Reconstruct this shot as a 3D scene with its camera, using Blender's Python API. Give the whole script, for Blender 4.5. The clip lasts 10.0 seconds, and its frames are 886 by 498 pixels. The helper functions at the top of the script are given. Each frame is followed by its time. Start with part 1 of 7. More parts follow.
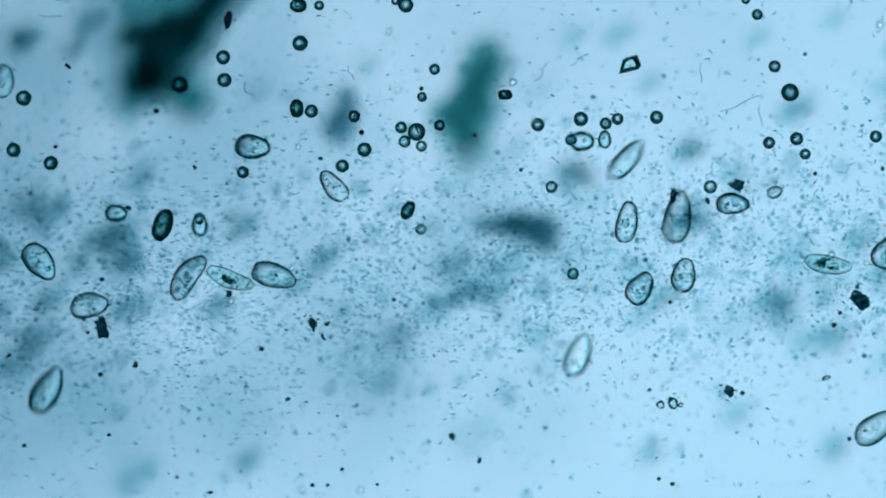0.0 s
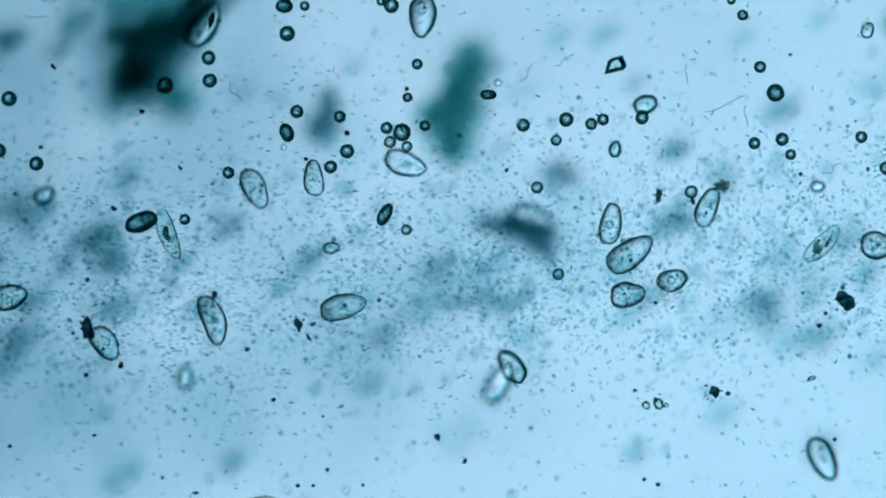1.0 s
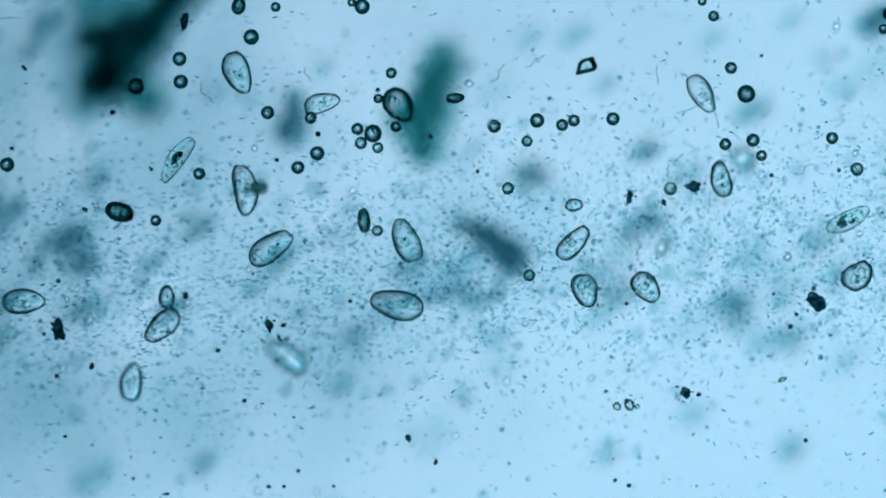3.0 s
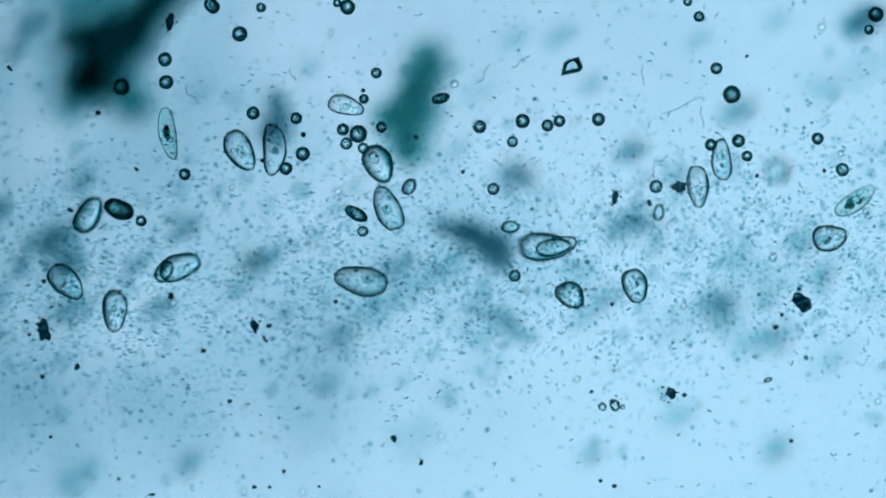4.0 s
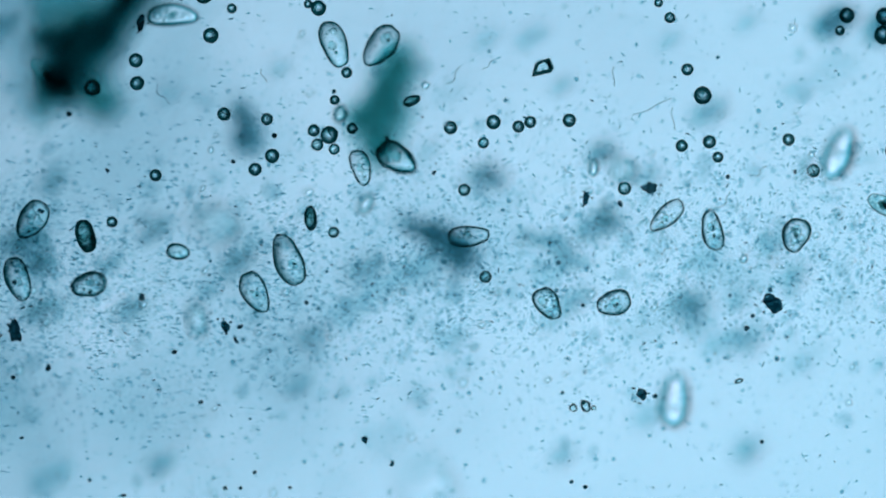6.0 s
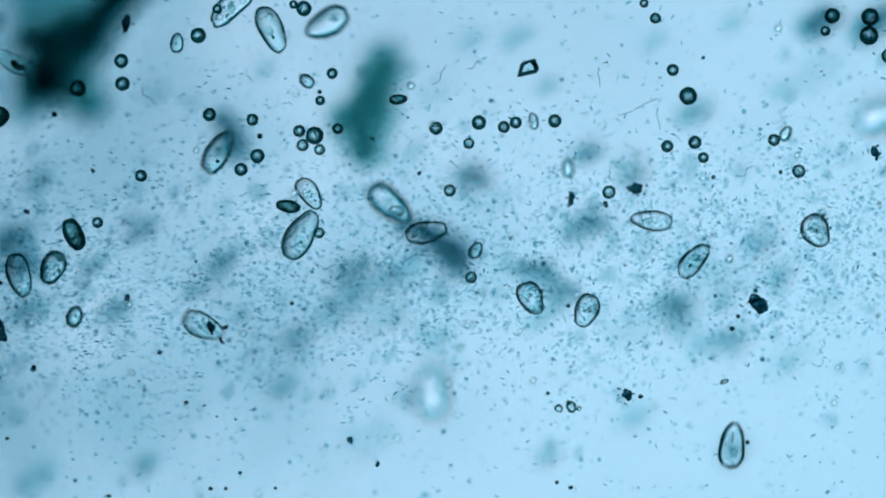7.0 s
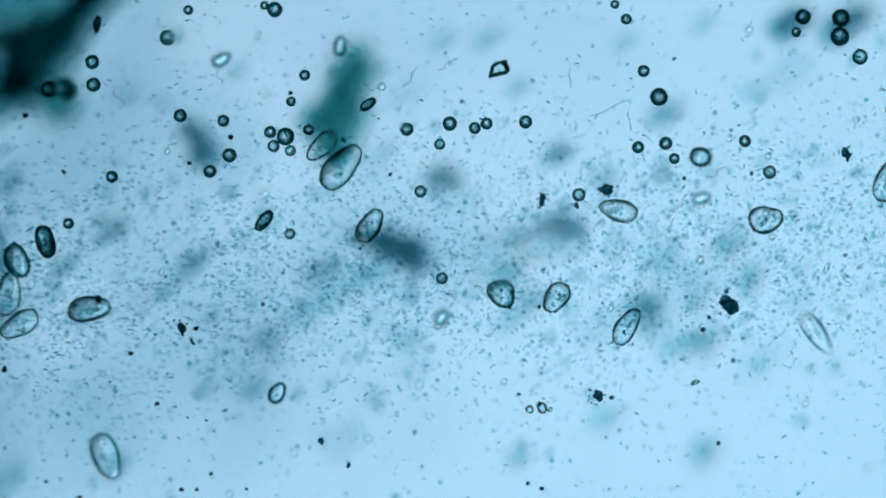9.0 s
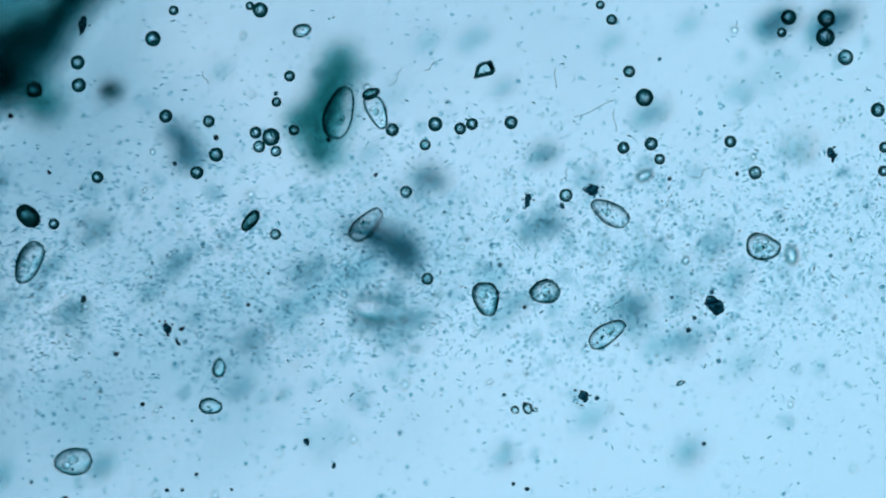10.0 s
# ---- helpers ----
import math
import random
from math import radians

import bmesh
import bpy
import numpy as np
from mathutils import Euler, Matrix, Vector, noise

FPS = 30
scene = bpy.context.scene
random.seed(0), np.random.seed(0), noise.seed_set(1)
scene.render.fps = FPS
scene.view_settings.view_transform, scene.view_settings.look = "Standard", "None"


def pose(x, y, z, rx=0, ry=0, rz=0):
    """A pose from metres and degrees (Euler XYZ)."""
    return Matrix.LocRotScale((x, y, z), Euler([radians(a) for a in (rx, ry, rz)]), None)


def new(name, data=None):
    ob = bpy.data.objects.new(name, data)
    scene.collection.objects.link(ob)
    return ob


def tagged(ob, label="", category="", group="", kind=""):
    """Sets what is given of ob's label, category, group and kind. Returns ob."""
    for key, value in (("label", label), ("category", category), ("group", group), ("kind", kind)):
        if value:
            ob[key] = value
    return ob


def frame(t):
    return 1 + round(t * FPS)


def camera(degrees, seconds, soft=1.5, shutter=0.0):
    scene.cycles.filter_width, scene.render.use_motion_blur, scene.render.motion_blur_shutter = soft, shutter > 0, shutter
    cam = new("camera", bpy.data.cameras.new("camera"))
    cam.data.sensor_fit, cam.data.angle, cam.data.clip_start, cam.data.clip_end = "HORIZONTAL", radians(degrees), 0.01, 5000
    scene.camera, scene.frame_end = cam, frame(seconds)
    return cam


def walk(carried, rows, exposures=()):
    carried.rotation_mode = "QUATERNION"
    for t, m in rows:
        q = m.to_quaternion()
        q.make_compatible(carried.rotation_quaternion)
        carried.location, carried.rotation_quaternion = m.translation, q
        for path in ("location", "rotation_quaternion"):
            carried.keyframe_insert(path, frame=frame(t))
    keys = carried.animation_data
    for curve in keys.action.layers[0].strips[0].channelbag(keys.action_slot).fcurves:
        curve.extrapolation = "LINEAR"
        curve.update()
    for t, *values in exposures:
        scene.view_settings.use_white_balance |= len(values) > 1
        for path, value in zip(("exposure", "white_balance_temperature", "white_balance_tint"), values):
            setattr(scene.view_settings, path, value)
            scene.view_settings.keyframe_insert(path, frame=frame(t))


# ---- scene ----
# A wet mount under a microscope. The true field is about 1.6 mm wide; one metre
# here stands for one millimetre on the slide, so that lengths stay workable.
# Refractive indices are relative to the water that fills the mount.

# ---- camera ----
DISTANCE = 44.914
cam = camera(2.0, 10.0, soft=1.8, shutter=0.5)
cam.data.dof.use_dof = True
cam.data.dof.focus_distance = DISTANCE - 0.002
cam.data.dof.aperture_fstop = 0.115
walk(cam, [(t, pose(0.02575 * t, 0.0009 * t, DISTANCE)) for t in (0.0, 2.5, 5.0, 7.5, 10.0)])

# ---- light ----
world = bpy.data.worlds.new("world")
scene.world = world
world.use_nodes = True
world.node_tree.nodes["Background"].inputs["Color"].default_value = (0.03, 0.50, 0.62, 1)
world.node_tree.nodes["Background"].inputs["Strength"].default_value = 0.055
LAMP = (0.440, 0.668, 0.890)
LAMP_DEPTH, LAMP_RADIUS = 90.0, 12.2
SLIDE_TOP = -0.014


# ---- materials ----
def shader(name):
    m = bpy.data.materials.new(name)
    m.use_nodes = True
    m.node_tree.nodes.clear()
    nodes, links = m.node_tree.nodes, m.node_tree.links
    out = nodes.new("ShaderNodeOutputMaterial")
    return m, nodes, links, out


def noise_node(nodes, links, scale, detail=3.0, rough=0.6):
    co = nodes.new("ShaderNodeTexCoord")
    tex = nodes.new("ShaderNodeTexNoise")
    tex.inputs["Scale"].default_value = scale
    tex.inputs["Detail"].default_value = detail
    tex.inputs["Roughness"].default_value = rough
    links.new(co.outputs["Object"], tex.inputs["Vector"])
    return tex


def ramp(nodes, links, source, a, b, lo=0.3, hi=0.7):
    r = nodes.new("ShaderNodeValToRGB")
    r.color_ramp.elements[0].position, r.color_ramp.elements[0].color = lo, (*a, 1)
    r.color_ramp.elements[1].position, r.color_ramp.elements[1].color = hi, (*b, 1)
    links.new(source, r.inputs["Fac"])
    return r.outputs["Color"]


def clear_body(name, ior, a, b, scale=40.0, bump=0.15, bump_scale=90.0, rough=0.0, paler=0.0, swell=0.0):
    """Living, see-through matter: it bends the light by its index and tints it a little. paler: how far
    the palest body of this kind loses its tint; swell: broad dents in its skin."""
    m, nodes, links, out = shader(name)
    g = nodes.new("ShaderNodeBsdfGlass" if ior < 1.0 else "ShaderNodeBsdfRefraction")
    g.inputs["IOR"].default_value = ior
    g.inputs["Roughness"].default_value = rough
    tint = ramp(nodes, links, noise_node(nodes, links, scale).outputs["Fac"], a, b)
    if paler:
        each = nodes.new("ShaderNodeObjectInfo")
        amount = nodes.new("ShaderNodeMath")
        amount.operation = "MULTIPLY"
        amount.inputs[1].default_value = paler
        links.new(each.outputs["Random"], amount.inputs[0])
        mix = nodes.new("ShaderNodeMix")
        mix.data_type = "RGBA"
        links.new(amount.outputs["Value"], mix.inputs["Factor"])
        links.new(tint, mix.inputs[6])
        mix.inputs[7].default_value = (1, 1, 1, 1)
        tint = mix.outputs[2]
    links.new(tint, g.inputs["Color"])
    normal = None
    for strength, size in ((swell, 16.0), (bump, bump_scale)):
        if strength:
            bn = nodes.new("ShaderNodeBump")
            bn.inputs["Strength"].default_value = strength
            bn.inputs["Distance"].default_value = 0.01
            links.new(noise_node(nodes, links, size, 4.0 if size == bump_scale else 1.0).outputs["Fac"], bn.inputs["Height"])
            if normal:
                links.new(normal, bn.inputs["Normal"])
            normal = bn.outputs["Normal"]
    if normal:
        links.new(normal, g.inputs["Normal"])
    links.new(g.outputs["BSDF"], out.inputs["Surface"])
    return m


def murky(name, a, b, solid_colour, solid, scale=30.0, lo=0.3, hi=0.7):
    """Matter that swallows a part of the light that passes it and is dull itself."""
    m, nodes, links, out = shader(name)
    tr = nodes.new("ShaderNodeBsdfTransparent")
    tex = noise_node(nodes, links, scale, 4.0, 0.65).outputs["Fac"]
    links.new(ramp(nodes, links, tex, a, b, lo, hi), tr.inputs["Color"])
    di = nodes.new("ShaderNodeBsdfPrincipled")
    di.inputs["Base Color"].default_value = (*solid_colour, 1)
    di.inputs["Roughness"].default_value = 0.7
    mix = nodes.new("ShaderNodeMixShader")
    mix.inputs["Fac"].default_value = solid
    links.new(tr.outputs["BSDF"], mix.inputs[1])
    links.new(di.outputs["BSDF"], mix.inputs[2])
    links.new(mix.outputs["Shader"], out.inputs["Surface"])
    return m


def rod_material():
    """Bacteria, each letting through its own share of the light."""
    m, nodes, links, out = shader("bacteria")
    tr = nodes.new("ShaderNodeBsdfTransparent")
    geo = nodes.new("ShaderNodeNewGeometry")
    r = nodes.new("ShaderNodeValToRGB")
    for pos, colour in ((0.0, (0.14, 0.34, 0.38)), (0.025, (0.56, 0.75, 0.78)), (0.4, (0.79, 0.89, 0.91))):
        e = r.color_ramp.elements.new(pos) if pos else r.color_ramp.elements[0]
        e.position, e.color = pos, (*colour, 1)
    r.color_ramp.elements[-1].position, r.color_ramp.elements[-1].color = 1.0, (0.95, 0.975, 0.98, 1)
    links.new(geo.outputs["Random Per Island"], r.inputs["Fac"])
    links.new(r.outputs["Color"], tr.inputs["Color"])
    links.new(tr.outputs["BSDF"], out.inputs["Surface"])
    return m


def slide_glass():
    """Clear glass under a thin uneven film of slime that bends the light slightly."""
    m = clear_body("slide_glass", 1.14, (0.995, 1.0, 1.0), (1.0, 1.0, 1.0), 2.0, 0.0)
    nodes, links = m.node_tree.nodes, m.node_tree.links
    fine = noise_node(nodes, links, 36.0, 2.0, 0.5)
    stretch = nodes.new("ShaderNodeMapping")
    stretch.inputs["Scale"].default_value = (0.85, 1.0, 1.0)
    links.new(fine.inputs["Vector"].links[0].from_socket, stretch.inputs["Vector"])
    links.new(stretch.outputs["Vector"], fine.inputs["Vector"])
    bn = nodes.new("ShaderNodeBump")
    bn.inputs["Strength"].default_value = 0.2
    bn.inputs["Distance"].default_value = 0.01
    links.new(fine.outputs["Fac"], bn.inputs["Height"])
    refraction = next(n for n in nodes if n.type == "BSDF_REFRACTION")
    links.new(bn.outputs["Normal"], refraction.inputs["Normal"])
    return m


def lamp_material():
    m, nodes, links, out = shader("lit_condenser")
    em = nodes.new("ShaderNodeEmission")
    co = nodes.new("ShaderNodeTexCoord")
    sep = nodes.new("ShaderNodeVectorMath")
    sep.operation = "DOT_PRODUCT"
    sep.inputs[1].default_value = (1.2, -1.0, 0.0)
    links.new(co.outputs["Object"], sep.inputs[0])
    add = nodes.new("ShaderNodeMath")
    add.operation = "MULTIPLY_ADD"
    add.inputs[1].default_value = 1.0 / 11.5
    add.inputs[2].default_value = 0.5
    links.new(sep.outputs["Value"], add.inputs[0])
    plain = ramp(nodes, links, add.outputs["Value"], [k * c for k, c in zip((0.50, 0.56, 0.57), LAMP)], [k * c for k, c in zip((1.60, 1.53, 1.50), LAMP)], 0.0, 1.0)
    far = nodes.new("ShaderNodeVectorMath")
    far.operation = "LENGTH"
    links.new(co.outputs["Object"], far.inputs[0])
    share = nodes.new("ShaderNodeMath")
    share.operation = "DIVIDE"
    share.inputs[1].default_value = LAMP_RADIUS
    links.new(far.outputs["Value"], share.inputs[0])
    fringe = nodes.new("ShaderNodeMix")
    fringe.data_type, fringe.blend_type = "RGBA", "MULTIPLY"
    fringe.inputs["Factor"].default_value = 1.0
    links.new(plain, fringe.inputs[6])
    edge = ramp(nodes, links, share.outputs["Value"], (1.10, 0.99, 0.98), (0.08, 1.05, 1.12), 0.35, 0.82)
    edge.node.color_ramp.elements.new(0.55).color = (0.83, 1.005, 1.015, 1)
    links.new(edge, fringe.inputs[7])
    links.new(fringe.outputs[2], em.inputs["Color"])
    fall = nodes.new("ShaderNodeMapRange")
    fall.inputs["From Max"].default_value = LAMP_RADIUS
    fall.inputs["To Min"].default_value = 1.80
    fall.inputs["To Max"].default_value = 0.16
    links.new(far.outputs["Value"], fall.inputs["Value"])
    links.new(fall.outputs["Result"], em.inputs["Strength"])
    links.new(em.outputs["Emission"], out.inputs["Surface"])
    return m


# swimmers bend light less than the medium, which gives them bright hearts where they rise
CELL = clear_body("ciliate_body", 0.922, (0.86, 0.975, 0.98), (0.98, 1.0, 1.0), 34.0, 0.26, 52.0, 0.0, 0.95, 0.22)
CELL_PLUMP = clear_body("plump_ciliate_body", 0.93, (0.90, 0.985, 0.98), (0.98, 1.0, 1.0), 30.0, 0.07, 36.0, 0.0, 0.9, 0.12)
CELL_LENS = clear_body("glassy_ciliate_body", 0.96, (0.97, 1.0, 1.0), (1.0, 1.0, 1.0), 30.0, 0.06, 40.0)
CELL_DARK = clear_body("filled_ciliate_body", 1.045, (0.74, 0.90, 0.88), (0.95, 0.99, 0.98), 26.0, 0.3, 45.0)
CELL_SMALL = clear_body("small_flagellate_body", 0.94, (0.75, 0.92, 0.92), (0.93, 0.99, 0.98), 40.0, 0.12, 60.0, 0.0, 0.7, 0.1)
CYST = clear_body("cyst_wall", 1.17, (0.45, 0.64, 0.64), (0.78, 0.92, 0.91), 35.0, 0.3, 60.0)
DROP_PALE = clear_body("pale_oil_drop", 1.10, (0.80, 0.93, 0.93), (0.95, 0.99, 0.98), 50.0, 0.25, 75.0)
DROP = clear_body("oil_drop", 1.155, (0.84, 0.95, 0.96), (1.0, 1.0, 1.0), 50.0, 0.35, 75.0)
VACUOLE = clear_body("vacuole_fluid", 0.976, (0.95, 1.0, 1.0), (0.98, 1.0, 1.0), 30.0, 0.0)
NUCLEUS = clear_body("nucleus_plasm", 1.025, (0.78, 0.92, 0.92), (0.93, 0.985, 0.98), 80.0, 0.5, 90.0)
CRYSTAL = clear_body("mineral_grain", 1.32, (0.8, 0.92, 0.91), (0.95, 1.0, 1.0), 60.0, 0.1, 60.0)
GRANULE = murky("dark_granule", (0.50, 0.70, 0.69), (0.78, 0.90, 0.89), (0.02, 0.06, 0.06), 0.08, 60.0)
ALGAL_FOOD = murky("eaten_algae", (0.12, 0.38, 0.37), (0.45, 0.70, 0.68), (0.01, 0.05, 0.05), 0.12, 60.0)
BACTERIA = rod_material()
BEAD = clear_body("clear_spore", 0.972, (0.93, 0.99, 0.99), (1.0, 1.0, 1.0), 40.0, 0.0)
SOOT = murky("black_grit", (0.03, 0.16, 0.19), (0.80, 0.92, 0.93), (0.001, 0.03, 0.04), 0.10, 105.0, 0.52, 0.66)
ALGA_BLACK = murky("dense_algal_mass", (0.03, 0.20, 0.21), (0.14, 0.42, 0.42), (0.006, 0.03, 0.03), 0.12, 12.0)
ALGA_MANTLE = murky("dark_teal_algal_mass", (0.24, 0.57, 0.58), (0.54, 0.81, 0.81), (0.006, 0.03, 0.03), 0.1, 11.0)
ALGA_HEART = murky("deep_teal_algal_mass", (0.19, 0.50, 0.49), (0.50, 0.78, 0.77), (0.01, 0.06, 0.06), 0.08, 16.0)
ALGA_GREEN = murky("teal_algal_mass", (0.33, 0.63, 0.625), (0.60, 0.82, 0.815), (0.01, 0.07, 0.065), 0.07, 11.0)
HAZE_GREY = murky("grey_floc", (0.43, 0.63, 0.66), (0.78, 0.875, 0.89), (0.05, 0.08, 0.09), 0.06, 20.0)
HAZE_DARK = murky("dark_floc", (0.20, 0.42, 0.46), (0.52, 0.70, 0.74), (0.02, 0.04, 0.04), 0.12, 20.0)
HAZE_MID = murky("smoky_floc", (0.48, 0.68, 0.71), (0.80, 0.90, 0.91), (0.02, 0.06, 0.06), 0.08, 20.0)
HAZE_TEAL = murky("teal_floc", (0.62, 0.80, 0.825), (0.90, 0.955, 0.96), (0.03, 0.1, 0.1), 0.04, 20.0)
HAZE_PALE = murky("pale_floc", (0.84, 0.91, 0.92), (0.97, 0.985, 0.985), (0.05, 0.1, 0.1), 0.02, 16.0)
HAZE_FINE = murky("fine_floc", (0.77, 0.87, 0.885), (0.95, 0.975, 0.98), (0.05, 0.1, 0.1), 0.02, 30.0)
# tints of the added veils that darken the background in broad soft patches
DIM_VEIL = murky("dimming_veil", (0.62, 0.75, 0.775), (1.0, 1.0, 1.0), (0.05, 0.1, 0.1), 0.01, 2.2)
DIM_VEIL_THIN = murky("thin_dimming_veil", (0.88, 0.91, 0.92), (1.0, 1.0, 1.0), (0.05, 0.1, 0.1), 0.004, 2.2)
HAIR = murky("dark_hair", (0.46, 0.62, 0.65), (0.72, 0.83, 0.85), (0.02, 0.04, 0.04), 0.2, 40.0)
GLASS = slide_glass()
BRASS = murky("black_mount", (0.0, 0.0, 0.0), (0.0, 0.0, 0.0), (0.03, 0.03, 0.03), 1.0)


# ---- building ----
def smooth(me):
    for p in me.polygons:
        p.use_smooth = True


def part(name, bm, material, parent=None, label="", sm=True):
    """Links a bmesh as one mesh object, under a thing if one is given."""
    me = bpy.data.meshes.new(name)
    bm.normal_update()
    bm.to_mesh(me)
    bm.free()
    if sm:
        smooth(me)
    me.materials.append(material)
    ob = new(name, me)
    if parent is not None:
        ob.parent = parent
    if label:
        ob["label"] = label
    return ob


def egg(length, width, height, taper=0.2, bend=0.0, lump=0.02, seed=0, flat=2.0, rings=26, segs=36, skew=0.0, groove=0.0):
    """An egg along x, narrow end forwards, bent sideways like a bean, slightly uneven; flat above 2 gives it flattened sides, skew leans it over, groove is the depth of its mouth."""
    bm = bmesh.new()
    rows = []
    off = Vector((seed * 3.7, seed * 1.3, 0.0))
    for i in range(1, rings):
        th = math.pi * i / rings
        x, r = math.cos(th), math.sin(th) ** 0.9 * (1.0 - taper * math.cos(th))
        row = []
        for j in range(segs):
            ph = 2 * math.pi * j / segs
            c, s = math.cos(ph), math.sin(ph)
            p = Vector((x, r * math.copysign(abs(c) ** (2 / flat), c), r ** (2 / flat) * math.copysign(abs(s) ** (2 / flat), s)))
            k = 1.0 + lump * (2.0 * noise.noise(p * 1.6 + off) + 0.7 * noise.noise(p * 3.0 - off))
            k -= groove * math.exp(-((p.x - 0.38) / 0.26) ** 2 - ((p.y - 0.7) / 0.42) ** 2)
            row.append(bm.verts.new((p.x * length / 2 * k, p.y * width * 0.46 * k + skew * p.z * height / 2 + bend * width * (x * x - 0.35), p.z * height / 2 * k)))
        rows.append(row)
    a = bm.verts.new((length / 2, bend * width * 0.65, 0))
    b = bm.verts.new((-length / 2, bend * width * 0.65, 0))
    for j in range(segs):
        k = (j + 1) % segs
        bm.faces.new((a, rows[0][j], rows[0][k]))
        bm.faces.new((b, rows[-1][k], rows[-1][j]))
        for i in range(len(rows) - 1):
            bm.faces.new((rows[i][j], rows[i + 1][j], rows[i + 1][k], rows[i][k]))
    bmesh.ops.recalc_face_normals(bm, faces=bm.faces)
    return bm


def ball(radius, centre, squash=(1, 1, 1), lump=0.0, seed=0, sub=2, turn=0.0):
    bm = bmesh.new()
    bmesh.ops.create_icosphere(bm, subdivisions=sub, radius=1.0)
    c, s = math.cos(turn), math.sin(turn)
    off = Vector((seed * 2.1, -seed * 1.7, seed * 0.9))
    for v in bm.verts:
        k = 1.0 + lump * (noise.noise(v.co * 1.1 + off) + 0.6 * noise.noise(v.co * 2.7 + off))
        p = Vector((v.co.x * squash[0], v.co.y * squash[1], v.co.z * squash[2])) * (radius * k)
        v.co = Vector((p.x * c - p.y * s, p.x * s + p.y * c, p.z)) + Vector(centre)
    return bm


def joined(pieces):
    """One bmesh of many."""
    out = bmesh.new()
    for bm in pieces:
        me = bpy.data.meshes.new("piece")
        bm.to_mesh(me)
        bm.free()
        out.from_mesh(me)
        bpy.data.meshes.remove(me)
    return out


def fused(ob, voxel):
    """Grows the lumps of a mesh into one skin."""
    mod = ob.modifiers.new("skin", "REMESH")
    mod.mode, mod.voxel_size, mod.use_smooth_shade = "VOXEL", voxel, True
    me = bpy.data.meshes.new_from_object(ob.evaluated_get(bpy.context.evaluated_depsgraph_get()))
    ob.modifiers.remove(mod)
    ob.data = me
    return ob


# ---- the setting ----
def build_setting():
    bm = bmesh.new()
    bmesh.ops.create_cube(bm, size=1.0)
    for v in bm.verts:
        v.co = Vector((v.co.x * 76.0, v.co.y * 26.0, (v.co.z - 0.5) * 1.0 + SLIDE_TOP))
    bmesh.ops.bevel(bm, geom=list(bm.edges), offset=0.02, segments=2, affect="EDGES")
    slide = part("floor", bm, GLASS, sm=False)
    tagged(slide, "clear flat glass microscope slide under the water film", "slide", kind="structure")
    lamp = new("condenser_lamp")
    lamp.location = (0, 0, -LAMP_DEPTH)
    tagged(lamp, "lit pale blue condenser lamp under the glass slide", "lamp")
    bm = bmesh.new()
    bmesh.ops.create_circle(bm, cap_ends=True, segments=96, radius=LAMP_RADIUS)
    part("lens", bm, lamp_material(), lamp, "glowing pale blue lens", sm=False)
    bm = bmesh.new()
    rim = []
    for r, z in ((LAMP_RADIUS, 0.02), (LAMP_RADIUS + 1.6, 0.02), (LAMP_RADIUS + 1.6, -2.0), (LAMP_RADIUS, -2.0)):
        rim.append([bm.verts.new((r * math.cos(2 * math.pi * i / 96), r * math.sin(2 * math.pi * i / 96), z)) for i in range(96)])
    for q in range(4):
        for i in range(96):
            k = (i + 1) % 96
            bm.faces.new((rim[q][i], rim[q][k], rim[(q + 1) % 4][k], rim[(q + 1) % 4][i]))
    bmesh.ops.recalc_face_normals(bm, faces=bm.faces)
    part("mount_ring", bm, BRASS, lamp, "black metal mount ring")


def smear(x, y, length, width, turn, seed, film=None):
    """A veil added under the slide to shade the background softly: the bulging face of a thin uneven film."""
    bm = ball(0.5, (0, 0, 0), (length, width, 0.006), 0.5, seed, 4, math.radians(turn))
    bmesh.ops.delete(bm, geom=[v for v in bm.verts if v.co.z > 0.0001], context="VERTS")
    ob = part("smear", bm, film or DIM_VEIL)
    ob.location = (x, y, SLIDE_TOP - 1.0005)
    return tagged(ob, "thin grey veil added under the slide to dim the background", "smear", kind="structure")


build_setting()


